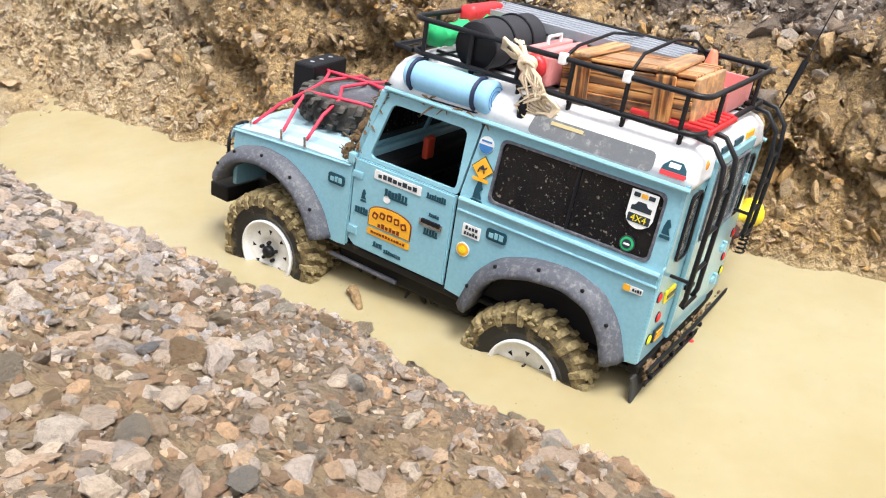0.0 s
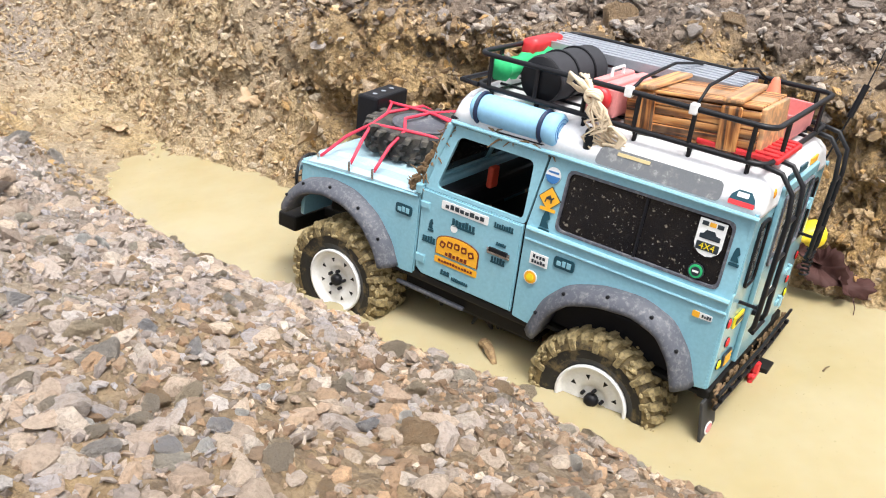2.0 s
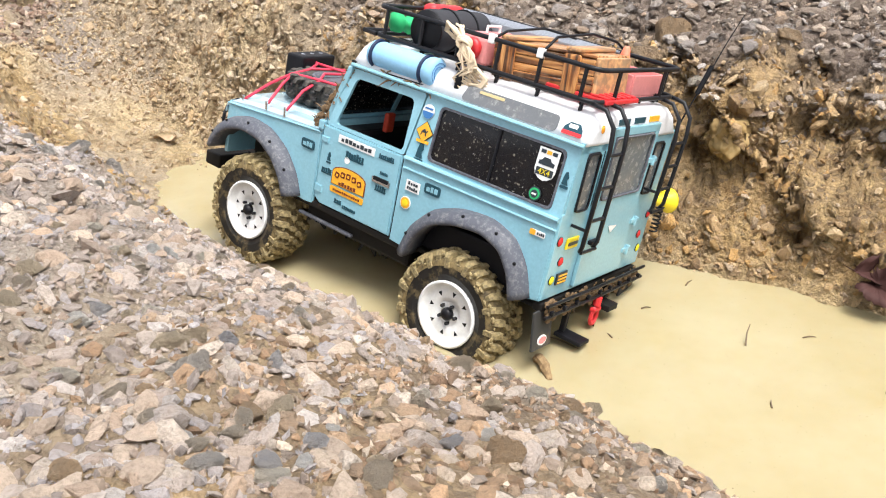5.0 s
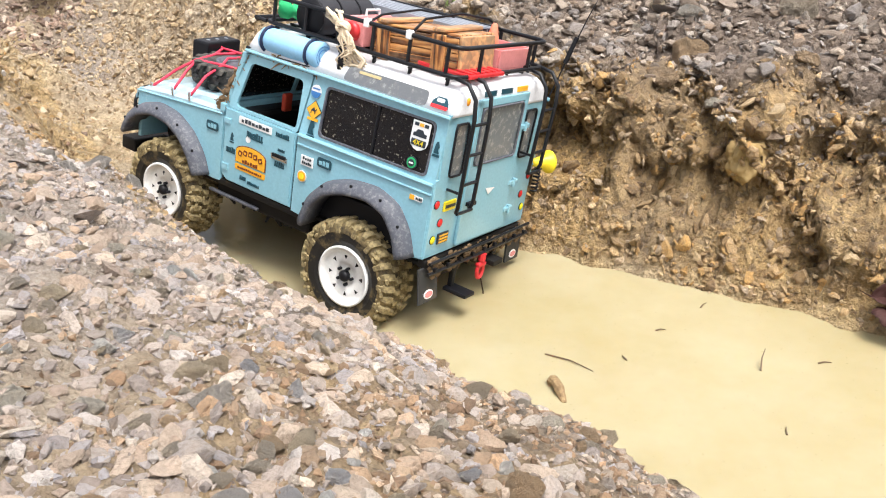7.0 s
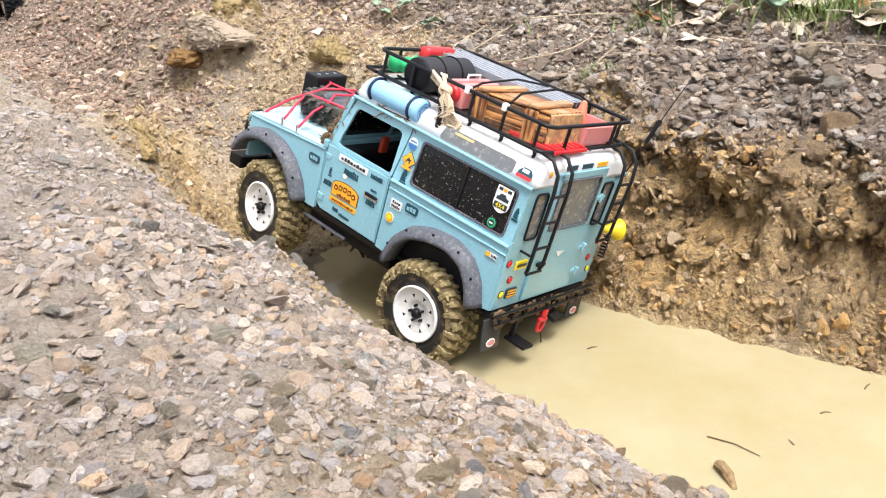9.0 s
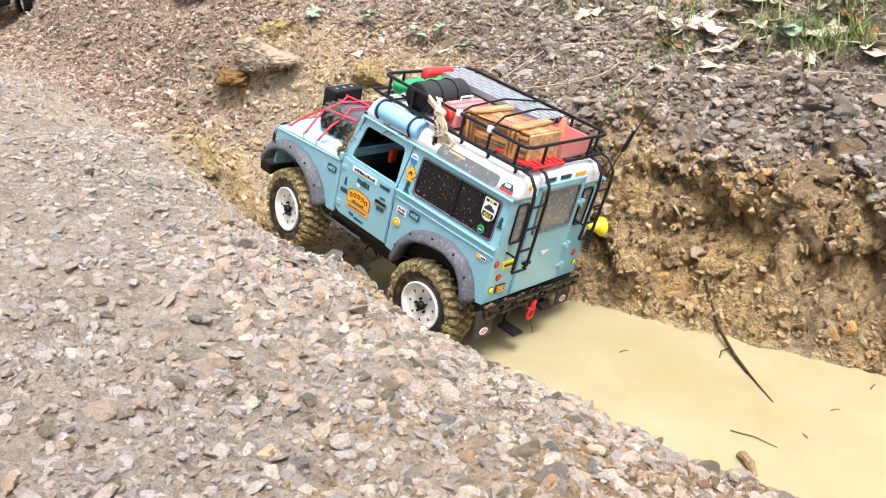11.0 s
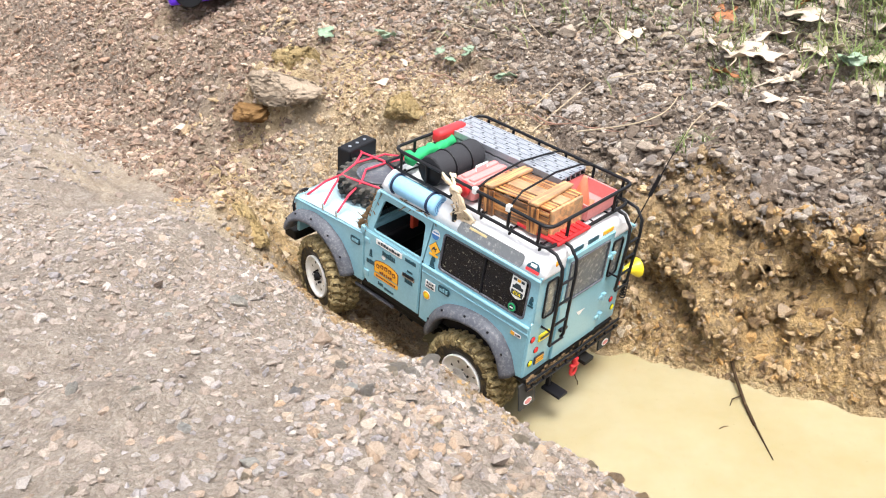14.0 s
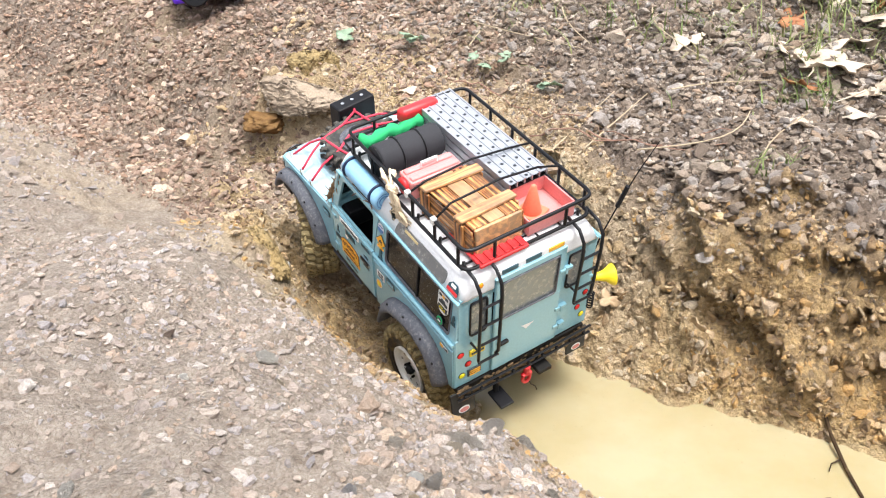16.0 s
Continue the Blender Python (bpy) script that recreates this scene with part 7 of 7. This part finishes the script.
boulder(-0.903, 1.545, 0.098, 0.032, 2.6, BOULDER, "pale pinkish-cream boulder half sunk in gravel", 3, 0.40)
boulder(-0.884, 1.615, 0.046, 0.022, 0.4, MOSSY, "yellow-brown clay boulder beside a larger pale one", 5)
boulder(-0.651, 1.465, 0.056, 0.026, 1.0, MOSSY, "mossy ochre clay boulder in gravel", 8, 0.3)
boulder(-0.836, 1.104, 0.062, 0.046, 2.2, OCHRE, "pale ochre clay boulder beside the wheel track", 9, -0.05)


# ---- lumps, leaves, stems, sticks and grass ----
def height_at(x, y):
    return float(lay(np.array([x]), np.array([y]))[0][0])


def clay_lump(x, y, size, tall, seed, label, material=None):
    bm = bmesh.new()
    bmesh.ops.create_icosphere(bm, subdivisions=5, radius=1.0)
    off = Vector((seed * 3.1, seed * 1.7, 0))
    for v in bm.verts:
        n = noise.fractal(v.co * 1.3 + off, 0.7, 2.1, 5) * 0.26 + noise.fractal(v.co * 3 + off, 0.8, 2.1, 4) * 0.06
        v.co = v.co * (1 + n)
        v.co.z = min(v.co.z, 0.75 + 0.2 * n + 0.15 * v.co.x)
        v.co.x *= size
        v.co.y *= size * 0.8
        v.co.z *= tall
    ob = part("clay_lump", bm, material or LUMP, None, "", True)
    ob.location = (x, y, height_at(x, y) - tall * 0.85)
    ob.rotation_euler = (0, 0, seed)
    return tagged(ob, label, "clay lump")


LUMP = painted("clay_lump", (0.36, 0.25, 0.11), 0.85, gloss=0.2, dirt=0.55, dirt_colour=(0.25, 0.15, 0.05), scale=22, relief=0.9)
HOLLOW_EARTH = painted("dark_orange_earth", (0.15, 0.080, 0.030), 0.8, gloss=0.2, dirt=0.5, dirt_colour=(0.30, 0.18, 0.07), scale=90, relief=1.0)
clay_lump(-0.962, 1.538, 0.046, 0.018, 2, "dark orange wet earth lump below a pale boulder", HOLLOW_EARTH)
clay_lump(0.118, 0.900, 0.024, 0.026, 4, "orange-yellow clay lump in the trench face")


def leaf_mesh(rnd, size, lobes, curl, fold=0.0):
    """A dead leaf: a lobed blade, curled, with a raised midrib and a stalk."""
    bm = bmesh.new()
    n = 56
    rim, mid = [], []
    for k in range(n):
        a = 2 * math.pi * k / n
        r = 0.40 + 0.50 * abs(math.cos(a * lobes / 2)) ** 1.3 + 0.12 * math.cos(a) + rnd.uniform(-0.10, 0.10)
        rim.append((r * math.cos(a) * size, r * math.sin(a) * size * 0.8))
        mid.append((0.5 * r * math.cos(a) * size, 0.5 * r * math.sin(a) * size * 0.8))
    ph = rnd.uniform(0, 6)

    def lift(x, y):
        u, v = x / size, y / size
        return size * (fold * abs(v) + curl * (v * v * 0.35 - 0.12 * u * u) + 0.13 * math.sin(5 * u + ph) * math.cos(4 * v + ph) + 0.05 * math.sin(11 * u - 7 * v + ph) - 0.03 * (abs(v) < 0.05))
    c = bm.verts.new((0, 0, lift(0, 0)))
    m1 = [bm.verts.new((x, y, lift(x, y))) for x, y in mid]
    m2 = [bm.verts.new((x, y, lift(x, y))) for x, y in rim]
    for k in range(n):
        j = (k + 1) % n
        bm.faces.new((c, m1[k], m1[j]))
        bm.faces.new((m1[k], m2[k], m2[j], m1[j]))
    r = bmesh.ops.extrude_face_region(bm, geom=bm.faces[:])
    bmesh.ops.translate(bm, vec=(0, 0, -0.0006), verts=[v for v in r["geom"] if isinstance(v, bmesh.types.BMVert)])
    bmesh.ops.recalc_face_normals(bm, faces=bm.faces)
    return bm


def leaf(rnd, x, y, size, material, label, lobes=5, curl=0.5, lean=(0, 0), lift=0.004, z=None, fold=0.0):
    ob = part("leaf", leaf_mesh(rnd, size, lobes, curl, fold), material, None, "", True)
    bm = bmesh.new()
    tube(bm, [(-size * 0.5, 0, 0.001), (-size * 0.9, size * 0.06, 0.002), (-size * 1.25, size * 0.2, 0.001)], size * 0.025, 5, r_end=size * 0.012)
    part("stalk", bm, material, ob)
    ob.location = (x, y, (height_at(x, y) if z is None else z) + lift)
    ob.rotation_euler = (radians(lean[0]), radians(lean[1]), rnd.uniform(0, 6.28))
    return tagged(ob, label, "leaf", "fallen leaves")


def litter():
    rnd = random.Random(17)
    pale, brown = "pale curled dead leaf lying on gravel", "dark wet brown leaf at the waterline"
    for x, y, s, lobes, curl in ((-0.261, 1.524, 0.030, 3, 0.2), (-0.101, 1.423, 0.050, 5, 0.9), (-0.061, 1.401, 0.050, 5, 0.7), (-0.030, 1.349, 0.050, 7, 0.7), (-0.055, 1.312, 0.040, 5, 0.6), (-0.026, 1.472, 0.045, 5, 0.8), (0.095, 1.371, 0.042, 5, 0.9), (0.076, 1.311, 0.036, 5, 0.7), (0.040, 1.481, 0.045, 5, 0.6), (-0.149, 1.269, 0.022, 3, 0.4), (0.183, 1.241, 0.045, 5, 0.7), (0.215, 1.201, 0.045, 7, 0.6), (0.160, 1.271, 0.035, 5, 0.6), (0.236, 1.261, 0.05, 5, 0.7), (0.015, 1.380, 0.035, 5, 0.8), (-0.171, 1.611, 0.05, 5, 0.6), (-0.061, 1.593, 0.05, 5, 0.6), (0.098, 1.552, 0.05, 7, 0.6), (0.011, 1.609, 0.055, 5, 0.7), (0.160, 1.441, 0.045, 5, 0.8), (0.240, 1.361, 0.04, 5, 0.6)):
        leaf(rnd, x, y, s * 1.3, LEAF_PALE, pale, lobes, curl, (rnd.uniform(-15, 15), rnd.uniform(-15, 15)))
    for x, y, s, m in ((-0.123, 1.372, 0.034, LEAF_RUST), (0.150, 1.366, 0.040, LEAF_RUST), (0.160, 1.329, 0.04, LEAF_RUST), (0.050, 1.561, 0.04, LEAF_RUST), (-0.101, 1.554, 0.035, LEAF_RUST)):
        leaf(rnd, x, y, s, m, "rust-brown dead leaf among grass", 5, 0.7, (20, 10))
    leaf(rnd, -0.617, 1.184, 0.030, LEAF_TAN, "tan leaf pressed into wet clay", 3, 0.25, (5, 20))
    leaf(rnd, -0.467, 1.302, 0.030, LEAF_TAN, pale, 5, 0.8, (25, 0))
    leaf(rnd, -0.278, 1.119, 0.020, LEAF_TAN, pale, 5, 0.7, (20, 0))
    leaf(rnd, -0.299, 1.045, 0.024, LEAF_TAN, pale, 3, 0.8, (50, 0), 0.0, 0.092)
    leaf(rnd, -0.405, 1.130, 0.020, LEAF_TAN, pale, 3, 0.8, (40, 30))
    leaf(rnd, -0.303, 1.030, 0.026, LEAF_TAN, "pale brown leaf hanging on the trench face", 3, 0.9, (60, 0), 0.0, 0.066)
    leaf(rnd, -0.674, 1.639, 0.022, LEAF_PALE, pale, 3, 0.6)
    leaf(rnd, -0.715, 1.550, 0.030, LEAF_PALE, pale, 3, 0.5)
    leaf(rnd, -1.125, 1.570, 0.026, LEAF_PALE, pale, 3, 0.5)
    leaf(rnd, 0.234, 0.752, 0.031, LEAF_BROWN, brown, 1, 0.5, (40, 10), 0.006, 0.020, 0.8)
    leaf(rnd, 0.258, 0.733, 0.027, LEAF_BROWN, brown, 3, 0.5, (14, -30), 0.006, 0.008, 0.6)
    leaf(rnd, 0.222, 0.765, 0.024, LEAF_BROWN, brown, 1, 0.5, (60, 20), 0.004, 0.030, 1.0)
    # green sprigs
    for x, y, s in ((-0.851, 1.730, 0.032), (-0.725, 1.693, 0.036), (-0.596, 1.585, 0.018), (-0.552, 1.575, 0.026), (-0.484, 1.451, 0.026), (-0.581, 1.571, 0.018), (0.030, 1.336, 0.040), (0.149, 1.496, 0.06)):
        base = None
        for k in range(3):
            bm = leaf_mesh(rnd, s * rnd.uniform(0.5, 0.75), 1, 0.4)
            bmesh.ops.transform(bm, matrix=pose(rnd.uniform(-0.6, 0.6) * s, rnd.uniform(-0.6, 0.6) * s, 0.006 + 0.003 * k, rnd.uniform(-25, 25), rnd.uniform(-25, 25), rnd.uniform(0, 360)), verts=bm.verts)
            if base is None:
                base = part("green_sprig", bm, LEAF_GREEN, None, "", True)
                base.location = (x, y, height_at(x, y) + 0.009)
                tagged(base, "low green broad-leaved weed sprig in gravel", "weed", "weeds")
            else:
                part("blade", bm, LEAF_GREEN, base, "", True)
    # dry stems
    for a, b, bend in (((-0.435, 1.289), (-0.330, 1.393), 0.0), ((-0.472, 1.296), (-0.377, 1.423), 0.0), ((-0.485, 1.316), (-0.435, 1.289), 0.0), ((-0.359, 1.251), (-0.205, 1.305), -0.03), ((-0.211, 1.109), (-0.140, 1.268), 0.03), ((-0.301, 1.365), (-0.161, 1.389), 0.01), ((-0.608, 1.705), (-0.418, 1.538), 0.03), ((-0.302, 1.618), (-0.253, 1.459), 0.02), ((-0.611, 1.647), (-0.491, 1.795), 0.01), ((0.060, 1.211), (0.160, 1.179), 0.02), ((-0.448, 1.699), (-0.407, 1.562), 0.01)):
        bm = bmesh.new()
        pts = []
        for k in range(9):
            f = k / 8
            x, y = a[0] + (b[0] - a[0]) * f - bend * math.sin(math.pi * f), a[1] + (b[1] - a[1]) * f + bend * math.sin(math.pi * f)
            pts.append((x, y, height_at(x, y)))
        za, zb = pts[0][2], pts[-1][2]
        rise = min(0.014, max(p[2] - za - (zb - za) * k / 8 for k, p in enumerate(pts)))
        pts = [(p[0], p[1], za + (zb - za) * k / 8 + rise + 0.004) for k, p in enumerate(pts)]
        tube(bm, pts, 0.0012, 6, r_end=0.0007)
        tagged(part("dry_stem", bm, STRAW), "thin dry straw-coloured stem lying on gravel", "stem", "dry stems")
    # long thin runners
    for line in (((-0.639, 1.550), (-0.591, 1.556), (-0.535, 1.474), (-0.482, 1.392), (-0.403, 1.334), (-0.329, 1.270)), ((-0.513, 1.384), (-0.457, 1.336), (-0.411, 1.310), (-0.314, 1.270), (-0.262, 1.278), (-0.207, 1.261)), ((-0.419, 1.321), (-0.359, 1.286), (-0.291, 1.254), (-0.221, 1.257))):
        bm = bmesh.new()
        pts = []
        for (xa, ya), (xb, yb) in zip(line, line[1:]):
            for k in range(4):
                f = k / 4
                x, y = xa + (xb - xa) * f, ya + (yb - ya) * f
                pts.append((x, y, height_at(x, y) + 0.005 + 0.002 * math.sin(40 * x)))
        tube(bm, pts, 0.0012, 5, r_end=0.0007)
        tagged(part("runner", bm, RUNNER), "long thin reddish-brown runner lying on gravel", "stem", "runners")
    # lump of driftwood by the near shore
    bm = bmesh.new()
    tube(bm, [(-0.020, 0.006, 0.002), (-0.012, 0.003, 0.007), (-0.004, 0.001, 0.008), (0.005, -0.002, 0.007), (0.013, -0.005, 0.003), (0.021, -0.009, -0.003)], 0.0068, 9, r_end=0.0045)
    for v in bm.verts:
        v.co += Vector((noise.noise(v.co * 130), noise.noise(v.co * 130 + Vector((5, 0, 0))), noise.noise(v.co * 130 + Vector((0, 5, 0))))) * 0.003
    ob = part("driftwood", bm, BARK)
    ob.location, ob.rotation_euler = (-0.083, 0.646, 0.0), (0, 0, -0.9)
    ob.scale = (0.72, 0.72, 0.72)
    tagged(ob, "short brown flaking piece of driftwood in muddy water", "driftwood")
    for x, y, l, rz, up in ((0.103, 0.694, 0.018, 1.2, 0.012), (-0.072, 0.690, 0.05, -0.55, 0.0), (0.02, 0.75, 0.010, 0.2, 0.0), (0.07, 0.80, 0.012, 0.9, 0.0), (0.16, 0.70, 0.012, 0.1, 0.0), (-0.02, 0.70, 0.008, 2.0, 0.0), (0.20, 0.62, 0.010, 0.7, 0.0), (-0.20, 0.86, 0.012, 0.4, 0.0), (0.10, 0.60, 0.010, 1.4, 0.0)):
        bm = bmesh.new()
        tube(bm, [(-l / 2, 0, 0.0005), (0, l * 0.06, 0.0015 + up * 0.6), (l / 2, 0, 0.0008 + up)], 0.0009, 5, r_end=0.0004)
        ob = part("floating_twig", bm, WET_TWIG)
        ob.location, ob.rotation_euler = (x, y, 0), (0, 0, rz)
        tagged(ob, "small dark twig floating on muddy water", "twig", "floating twigs")


BARK = painted("flaking_bark", (0.15, 0.085, 0.038), 0.7, dirt=0.75, dirt_colour=(0.40, 0.28, 0.14), scale=150, relief=1.0)
WET_TWIG = painted("brown_twig", (0.13, 0.082, 0.042), 0.6, dirt=0.3, scale=90)
RUNNER = painted("reddish_runner", (0.30, 0.17, 0.12), 0.7, dirt=0.3, dirt_colour=(0.42, 0.32, 0.22), scale=60)
LEAF_RUST = painted("rust_leaf", (0.34, 0.13, 0.05), 0.6, dirt=0.3, dirt_colour=(0.5, 0.3, 0.12), scale=30)
litter()


def drift_stick():
    bm = bmesh.new()
    tube(bm, [(-0.008, 0.072, 0.052), (-0.006, 0.045, 0.030), (-0.003, 0.015, 0.010), (0.0, -0.035, 0.003), (0.004, -0.075, 0.001)], 0.0024, 8, r_end=0.0021)
    ob = part("drift_stick", bm, TWIG, None, "", True)
    bm = bmesh.new()
    tube(bm, [(0.004, -0.072, 0.001), (0.008, -0.105, 0.0008), (0.012, -0.135, 0.0005)], 0.0015, 6, r_end=0.0006)
    part("stick_end", bm, TWIG, ob)
    bm = bmesh.new()
    tube(bm, [(0.000, -0.020, 0.004), (-0.014, -0.030, 0.006), (-0.018, -0.038, 0.002)], 0.0012, 5, r_end=0.0005)
    part("side_twig", bm, TWIG, ob)
    return tagged(ob, "long bent dark stick leaning from water to bank", "stick")


STICK = drift_stick()


def grass():
    r = random.Random(41)
    verts, faces = [], []

    def blade(x, y, length, lean, way, width):
        z = height_at(x, y)
        base = len(verts)
        for k in range(5):
            f = k / 4
            px, py = x + math.cos(way) * length * lean * f * f, y + math.sin(way) * length * lean * f * f
            pz = z - 0.002 + length * (f - 0.45 * lean * f * f)
            w = width * (1 - f) ** 0.7 + 0.0001
            verts.append((px - math.sin(way) * w, py + math.cos(way) * w, pz))
            verts.append((px + math.sin(way) * w, py - math.cos(way) * w, pz))
        for k in range(4):
            faces.append((base + 2 * k, base + 2 * k + 1, base + 2 * k + 3, base + 2 * k + 2))
    for cx, cy, spread, n, length in ((0.040, 1.361, 0.05, 90, 0.05), (0.120, 1.301, 0.05, 90, 0.06), (0.160, 1.451, 0.09, 160, 0.08), (-0.121, 1.352, 0.03, 35, 0.04), (-0.137, 1.467, 0.10, 80, 0.04), (0.000, 1.551, 0.10, 110, 0.06), (0.093, 1.623, 0.12, 150, 0.08), (0.30, 1.50, 0.14, 170, 0.08), (-0.542, 1.714, 0.05, 25, 0.03), (-0.204, 1.179, 0.03, 20, 0.03), (-0.435, 1.707, 0.10, 40, 0.03), (-0.256, 1.637, 0.12, 80, 0.05), (0.216, 1.272, 0.05, 60, 0.05)):
        for _ in range(int(n * 1.5)):
            blade(r.gauss(cx, spread * 0.6), r.gauss(cy, spread * 0.6), length * r.uniform(0.5, 1.3), r.uniform(0.3, 1.3), r.uniform(0, 6.28), r.uniform(0.0007, 0.0016))
    tagged(soup("grass", verts, faces, GRASS), "sparse green and straw grass tufts at the gravel's edge", "grass", kind="stuff")


grass()


# ---- other model cars beyond ----
def roller_car():
    """A yellow model with big tyres that drives away beyond the trench."""
    car = tagged(new("model_car"), "yellow and white model car with big black knobbly tyres", "model car")
    part("body", boxed(-0.15, 0.15, -0.075, 0.075, 0.095, 0.135, 0.012), YELLOW, car)
    part("cabin", boxed(-0.06, 0.08, -0.065, 0.065, 0.132, 0.185, 0.015), YELLOW, car)
    part("tail_panel", boxed(-0.158, -0.148, -0.070, 0.070, 0.098, 0.118, 0.003), STICKER_WHITE, car, "white tail panel")
    part("chassis", boxed(-0.14, 0.14, -0.040, 0.040, 0.055, 0.096, 0.006), BLACK, car)
    for wx in (-0.12, 0.13):
        for wy in (-0.088, 0.088):
            w = part("wheel", tyre_mesh(), BLACK, car)
            tread_blocks(w, BLACK)
            w.location = (wx, wy, 0.058)
            bm = bmesh.new()
            turned(bm, [(0.030, -0.014), (0.030, 0.014)], 20)
            part("rim", bm, CHROME, w)
    return car


def low_car():
    """A low purple and magenta model; its skirts almost reach the ground."""
    car = tagged(new("model_car"), "low purple and magenta model car standing on gravel", "model car")
    z = height_at(-1.127, 1.932)
    car.matrix_basis = pose(-1.127, 1.932, z + 0.006, 0, 0, 24)
    part("body", boxed(-0.12, 0.02, -0.085, 0.085, 0.008, 0.060, 0.008), PURPLE, car)
    part("front_body", boxed(0.022, 0.17, -0.084, 0.084, 0.012, 0.055, 0.008), MAGENTA, car, "magenta front half")
    part("cabin", boxed(-0.08, 0.06, -0.065, 0.065, 0.058, 0.095, 0.012), PURPLE, car)
    for wx in (-0.075, 0.105):
        for wy in (-0.080, 0.080):
            bm = bmesh.new()
            turned(bm, [(0.012, -0.011), (0.027, -0.013), (0.030, -0.009), (0.030, 0.009), (0.027, 0.013), (0.012, 0.011)], 24)
            w = part("wheel", bm, BLACK, car)
            w.location = (wx, wy, 0.030)


ROLLER = roller_car()
low_car()


# ---- what moves ----
def drive_rows():
    """The truck's poses every tenth of a second or so, from its keyed rows."""
    keys = [(r[0], pose(*r[1:])) for r in DRIVE]
    out = []
    for (ta, a), (tb, b) in zip(keys, keys[1:]):
        n = max(1, round((tb - ta) / 0.25))
        for k in range(n):
            f = k / n
            q = a.to_quaternion().slerp(b.to_quaternion(), f)
            out.append((ta + (tb - ta) * f, Matrix.LocRotScale(a.translation.lerp(b.translation, f), q, None)))
    return out + [keys[-1]]


def motions():
    rows = drive_rows()
    walk(TRUCK, rows)
    for thing, place in LOADS:
        walk(thing, [(t, m @ place) for t, m in rows])
    gone, spins = 0.0, []
    for i, (t, m) in enumerate(rows):
        if i:
            gone += (m.translation - rows[i - 1][1].translation).length
        spins.append((t, gone))
    for w, (hx, hy, hz) in zip(WHEELS, HUBS):
        out = []
        for t, d in spins:
            steer = np.interp(t, [0, 7, 9, 13, 16], [0, 0, -6, -10, -20]) if hx > 0 else 0.0
            out.append((t, pose(hx, hy, hz, 0, 0, steer) @ pose(0, 0, 0, 0, math.degrees(d / 0.06), 0)))
        walk(w, out)
    # the yellow model drives off
    here, there = (-1.80, 2.01), (-2.125, 2.325)
    za, zb = height_at(-1.72, 1.98), height_at(-2.08, 2.30)
    walk(ROLLER, [(0.0, pose(*here, za, 0, 0, 140)), (9.8, pose(*here, za, 0, 0, 140)), (11.6, pose(*there, zb, 0, 0, 140)), (16.0, pose(*there, zb, 0, 0, 140))])
    # the stick drifts along the trench and comes to rest against the bank
    walk(STICK, [(0.0, pose(0.85, 0.30, 0, 0, 0, 70)), (9.6, pose(0.62, 0.52, 0, 0, 0, 60)), (10.6, pose(0.10, 0.80, 0, 0, 0, 25)), (11.6, pose(-0.168, 0.938, 0, 0, 0, 0)), (16.0, pose(-0.168, 0.938, 0, 0, 0, 0))])


motions()
